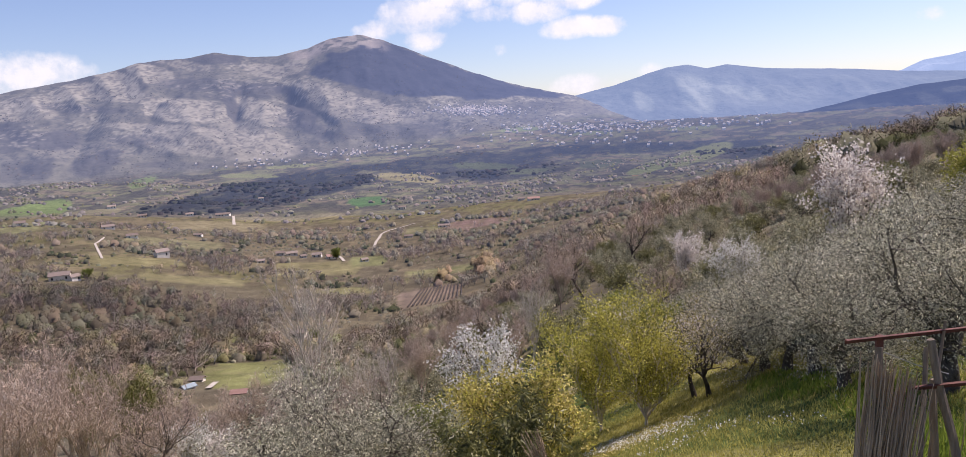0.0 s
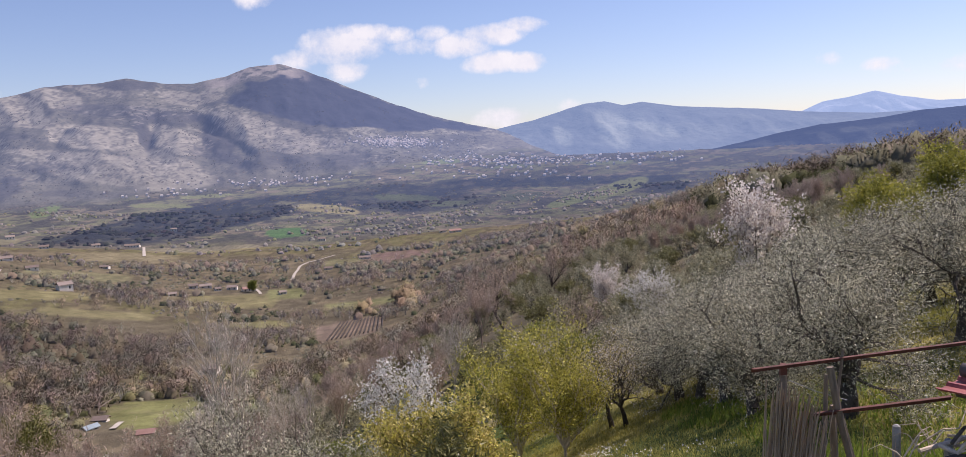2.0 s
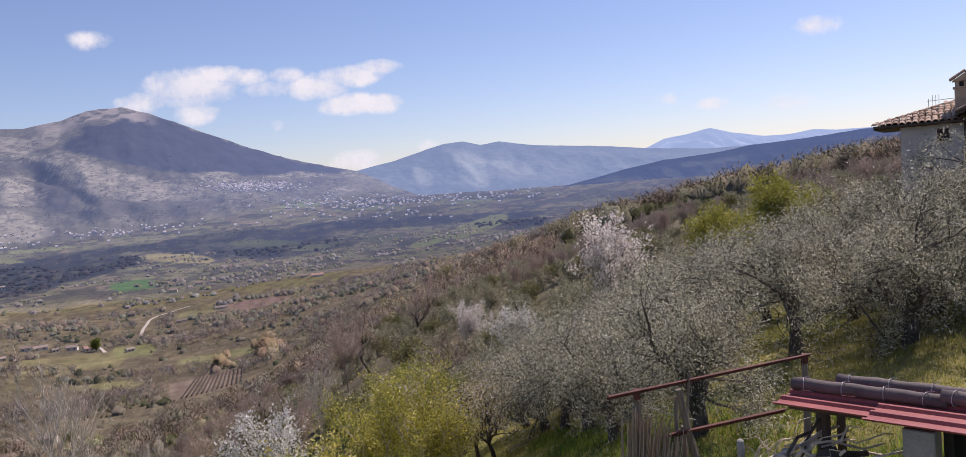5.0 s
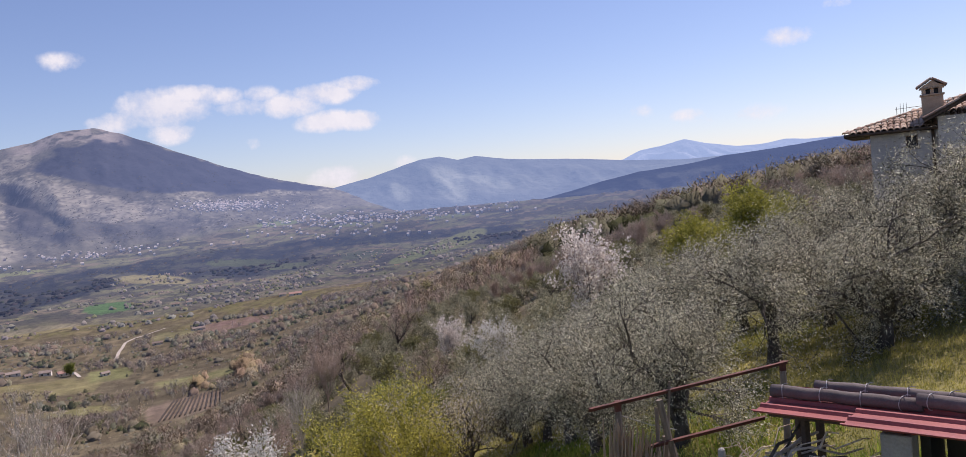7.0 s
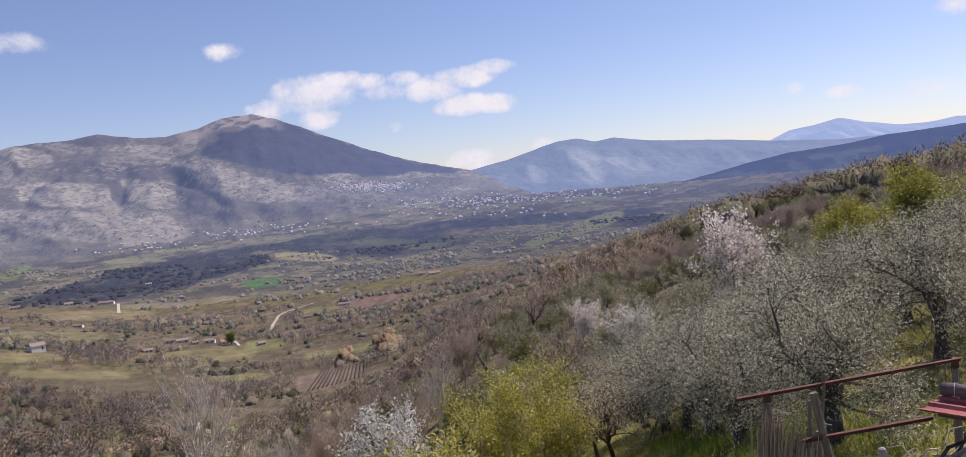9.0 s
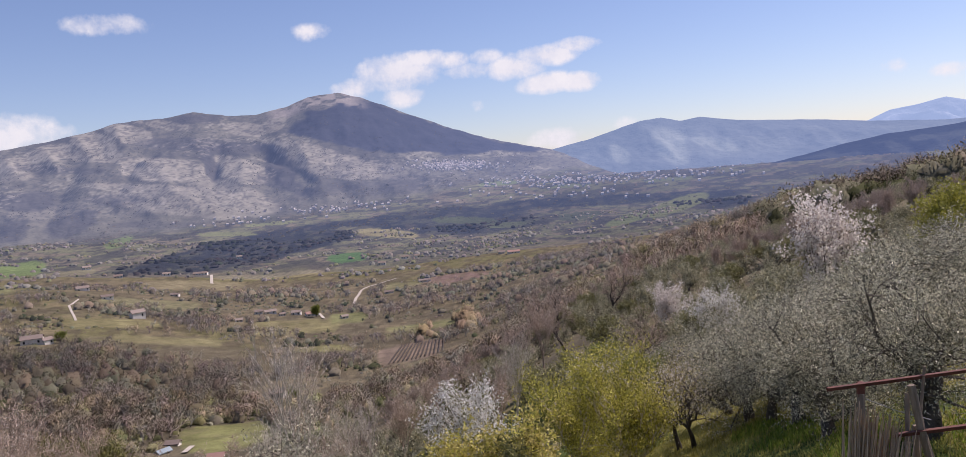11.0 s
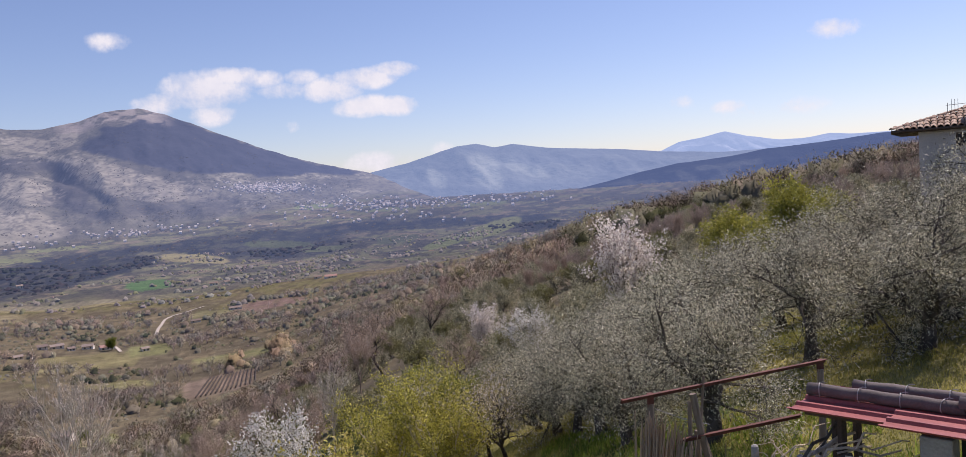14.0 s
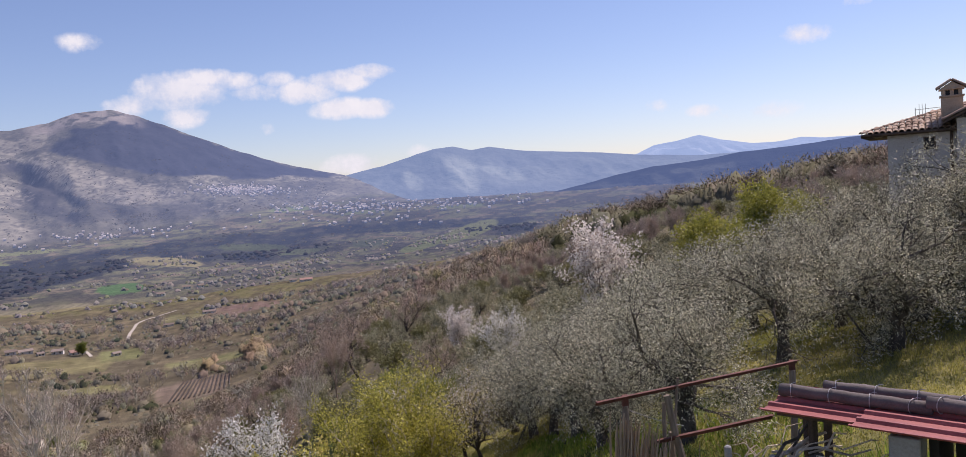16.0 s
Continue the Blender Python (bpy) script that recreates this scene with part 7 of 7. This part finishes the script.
part("boom", rod_mesh([(0.88, 1.2, EAVE + 0.8), (1.75, 1.2, EAVE + 0.82)], [0.01, 0.01], 6), "metal", aerial)
for k in range(3):
    x = 1.05 + 0.1 * k
    part("element", rod_mesh([(x, 1.2, EAVE + 0.58), (x, 1.2, EAVE + 1.0)], [0.008, 0.008], 5), "metal", aerial)


# ---- farmhouses and barns down in the valley ----
def cottage(az, r, w, d, h, wall="far_wall", roof_mat="far_roof", turn=0.0, label="", name="farmhouse", seed=0):
    w, d, h = w * 0.74, d * 0.74, h * 0.74
    p = ground_at(az, r)
    ob = thing(name, label or "small pale farmhouse with a tiled roof in the valley", "house", "valley houses", pose(p.x, p.y, p.z - 0.4, 0, 0, turn - az))
    part("wall", box_mesh((-w / 2, -d / 2, -1.5), (w / 2, d / 2, h)), wall, ob)
    ridge = h + d * 0.28
    o = 0.4
    for s in (-1, 1):
        part("roof", slab([(-w / 2 - o, s * (d / 2 + o), h - 0.15), (w / 2 + o, s * (d / 2 + o), h - 0.15), (w / 2 + o, 0, ridge), (-w / 2 - o, 0, ridge)], 0.2), roof_mat, ob)
    g2 = random.Random(int(az * 10) + int(r))
    n = max(2, int(w / 3))
    for k in range(n):
        x = -w / 2 + w * (k + 0.5) / n
        if g2.random() < 0.8:
            part("window", box_mesh((x - 0.5, -d / 2 - 0.03, h * 0.35), (x + 0.5, -d / 2 + 0.1, h * 0.75)), "dark", ob)
    return ob


for row in VALLEY:
    cottage(*row)


# pale tracks
def track(name, label, stops, width):
    pts = []
    for (a0, r0), (a1, r1) in zip(stops, stops[1:]):
        for k in range(12):
            f = k / 12
            az, r = a0 + (a1 - a0) * f, r0 + (r1 - r0) * f
            pts.append((az, r))
    pts.append(stops[-1])
    verts, faces = [], []
    flat = [(r * math.sin(radians(a)), r * math.cos(radians(a))) for a, r in pts]
    for k, (x, y) in enumerate(flat):
        x0, y0 = flat[max(k - 1, 0)]
        x1, y1 = flat[min(k + 1, len(flat) - 1)]
        d = math.hypot(x1 - x0, y1 - y0)
        nx, ny = -(y1 - y0) / d * width / 2, (x1 - x0) / d * width / 2
        for s in (-1, 0, 1):
            verts.append((x + s * nx, y + s * ny, land(x + s * nx, y + s * ny) + 0.45))
        if k:
            b = 3 * k
            faces += [(b - 3, b - 2, b + 1, b), (b - 2, b - 1, b + 2, b + 1)]
    return tagged(mesh_object(name, verts, faces, M["white_road"]), label, "track", kind="structure")


for label, stops, width in TRACKS:
    track("road", label, stops, width)

# vineyard rows
vine = thing("vineyard", "small vineyard of bare vines in rows on the valley floor", "vineyard")
g = random.Random(3)
for k in range(13):
    a, b = ground_at(-6.1 + 0.34 * k, 392), ground_at(-5.0 + 0.26 * k, 452)
    bm = bmesh.new()
    last = None
    for j in range(25):
        p = a.lerp(b, j / 24)
        h, w = g.uniform(0.7, 1.2), g.uniform(0.2, 0.4)
        z = land(p.x, p.y)
        ring = [bm.verts.new((p.x - w, p.y, z - 0.2)), bm.verts.new((p.x - w * 0.8, p.y, z + h * 0.8)), bm.verts.new((p.x, p.y, z + h)), bm.verts.new((p.x + w * 0.8, p.y, z + h * 0.8)), bm.verts.new((p.x + w, p.y, z - 0.2))]
        if last:
            for i in range(4):
                bm.faces.new((last[i], last[i + 1], ring[i + 1], ring[i]))
        last = ring
    part("vine_hedge", bm, "bark_dark", vine)


# the hill town and the villages: plain small houses too far off to count
def settlement(label, rows, seed, surface):
    g = np.random.default_rng(seed)
    verts, faces = [], []
    for c_az, c_el, s_az, s_el, count in rows:
        for _ in range(count):
            a = c_az + g.normal(0, s_az)
            e = c_el + g.normal(0, s_el) + (a - c_az) * -0.05
            x, y, z, r = surface(a, e)
            w, d, h = g.uniform(4, 8), g.uniform(4, 7), g.uniform(2.5, 5)
            c, s = math.cos(radians(a)), math.sin(radians(a))
            b = len(verts)
            for dx, dy, dz in ((-w, -d, -6), (w, -d, -6), (w, d, -6), (-w, d, -6), (-w, -d, h), (w, -d, h), (w, d, h), (-w, d, h), (-w, 0, h + 3), (w, 0, h + 3)):
                verts.append((x + dx / 2 * c + dy / 2 * s, y - dx / 2 * s + dy / 2 * c, z + dz))
            faces += [(b, b + 1, b + 5, b + 4), (b + 1, b + 2, b + 6, b + 9, b + 5), (b + 2, b + 3, b + 7, b + 6), (b + 3, b, b + 4, b + 8, b + 7), (b + 4, b + 5, b + 9, b + 8), (b + 6, b + 7, b + 8, b + 9)]
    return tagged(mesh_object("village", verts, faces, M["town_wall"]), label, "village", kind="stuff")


def on_mountain(a, e):
    rr = np.linspace(1720, 4240, 240)
    aa = np.full_like(rr, a)
    _, el, _ = mountain_angle(aa, rr, rr, rr)
    k = int(np.argmax(np.maximum.accumulate(el) >= e)) if (el >= e).any() else 120
    r = float(rr[k])
    return r * math.sin(radians(a)), r * math.cos(radians(a)), math.tan(radians(float(el[k]))) * r, r


settlement("pale hill town stepped along the mountain's shoulder", [(-0.6, 0.75, 1.4, 0.20, 260), (1.6, 0.5, 1.0, 0.15, 80)], 5, on_mountain)
settlement("scattered village at the mountain's foot", [(-9.5, -1.75, 2.4, 0.12, 50), (-14.5, -2.1, 2.2, 0.16, 26), (-6, -1.6, 1.5, 0.1, 16)], 6, on_mountain)
settlement("houses strewn over the valley head", [(8.0, -1.1, 2.2, 0.25, 110), (13, -1.3, 3.5, 0.3, 90), (4.0, -0.9, 2.0, 0.4, 50), (6.0, -2.0, 4.0, 0.25, 40), (19, -1.4, 2.0, 0.2, 25)], 7, on_mountain)
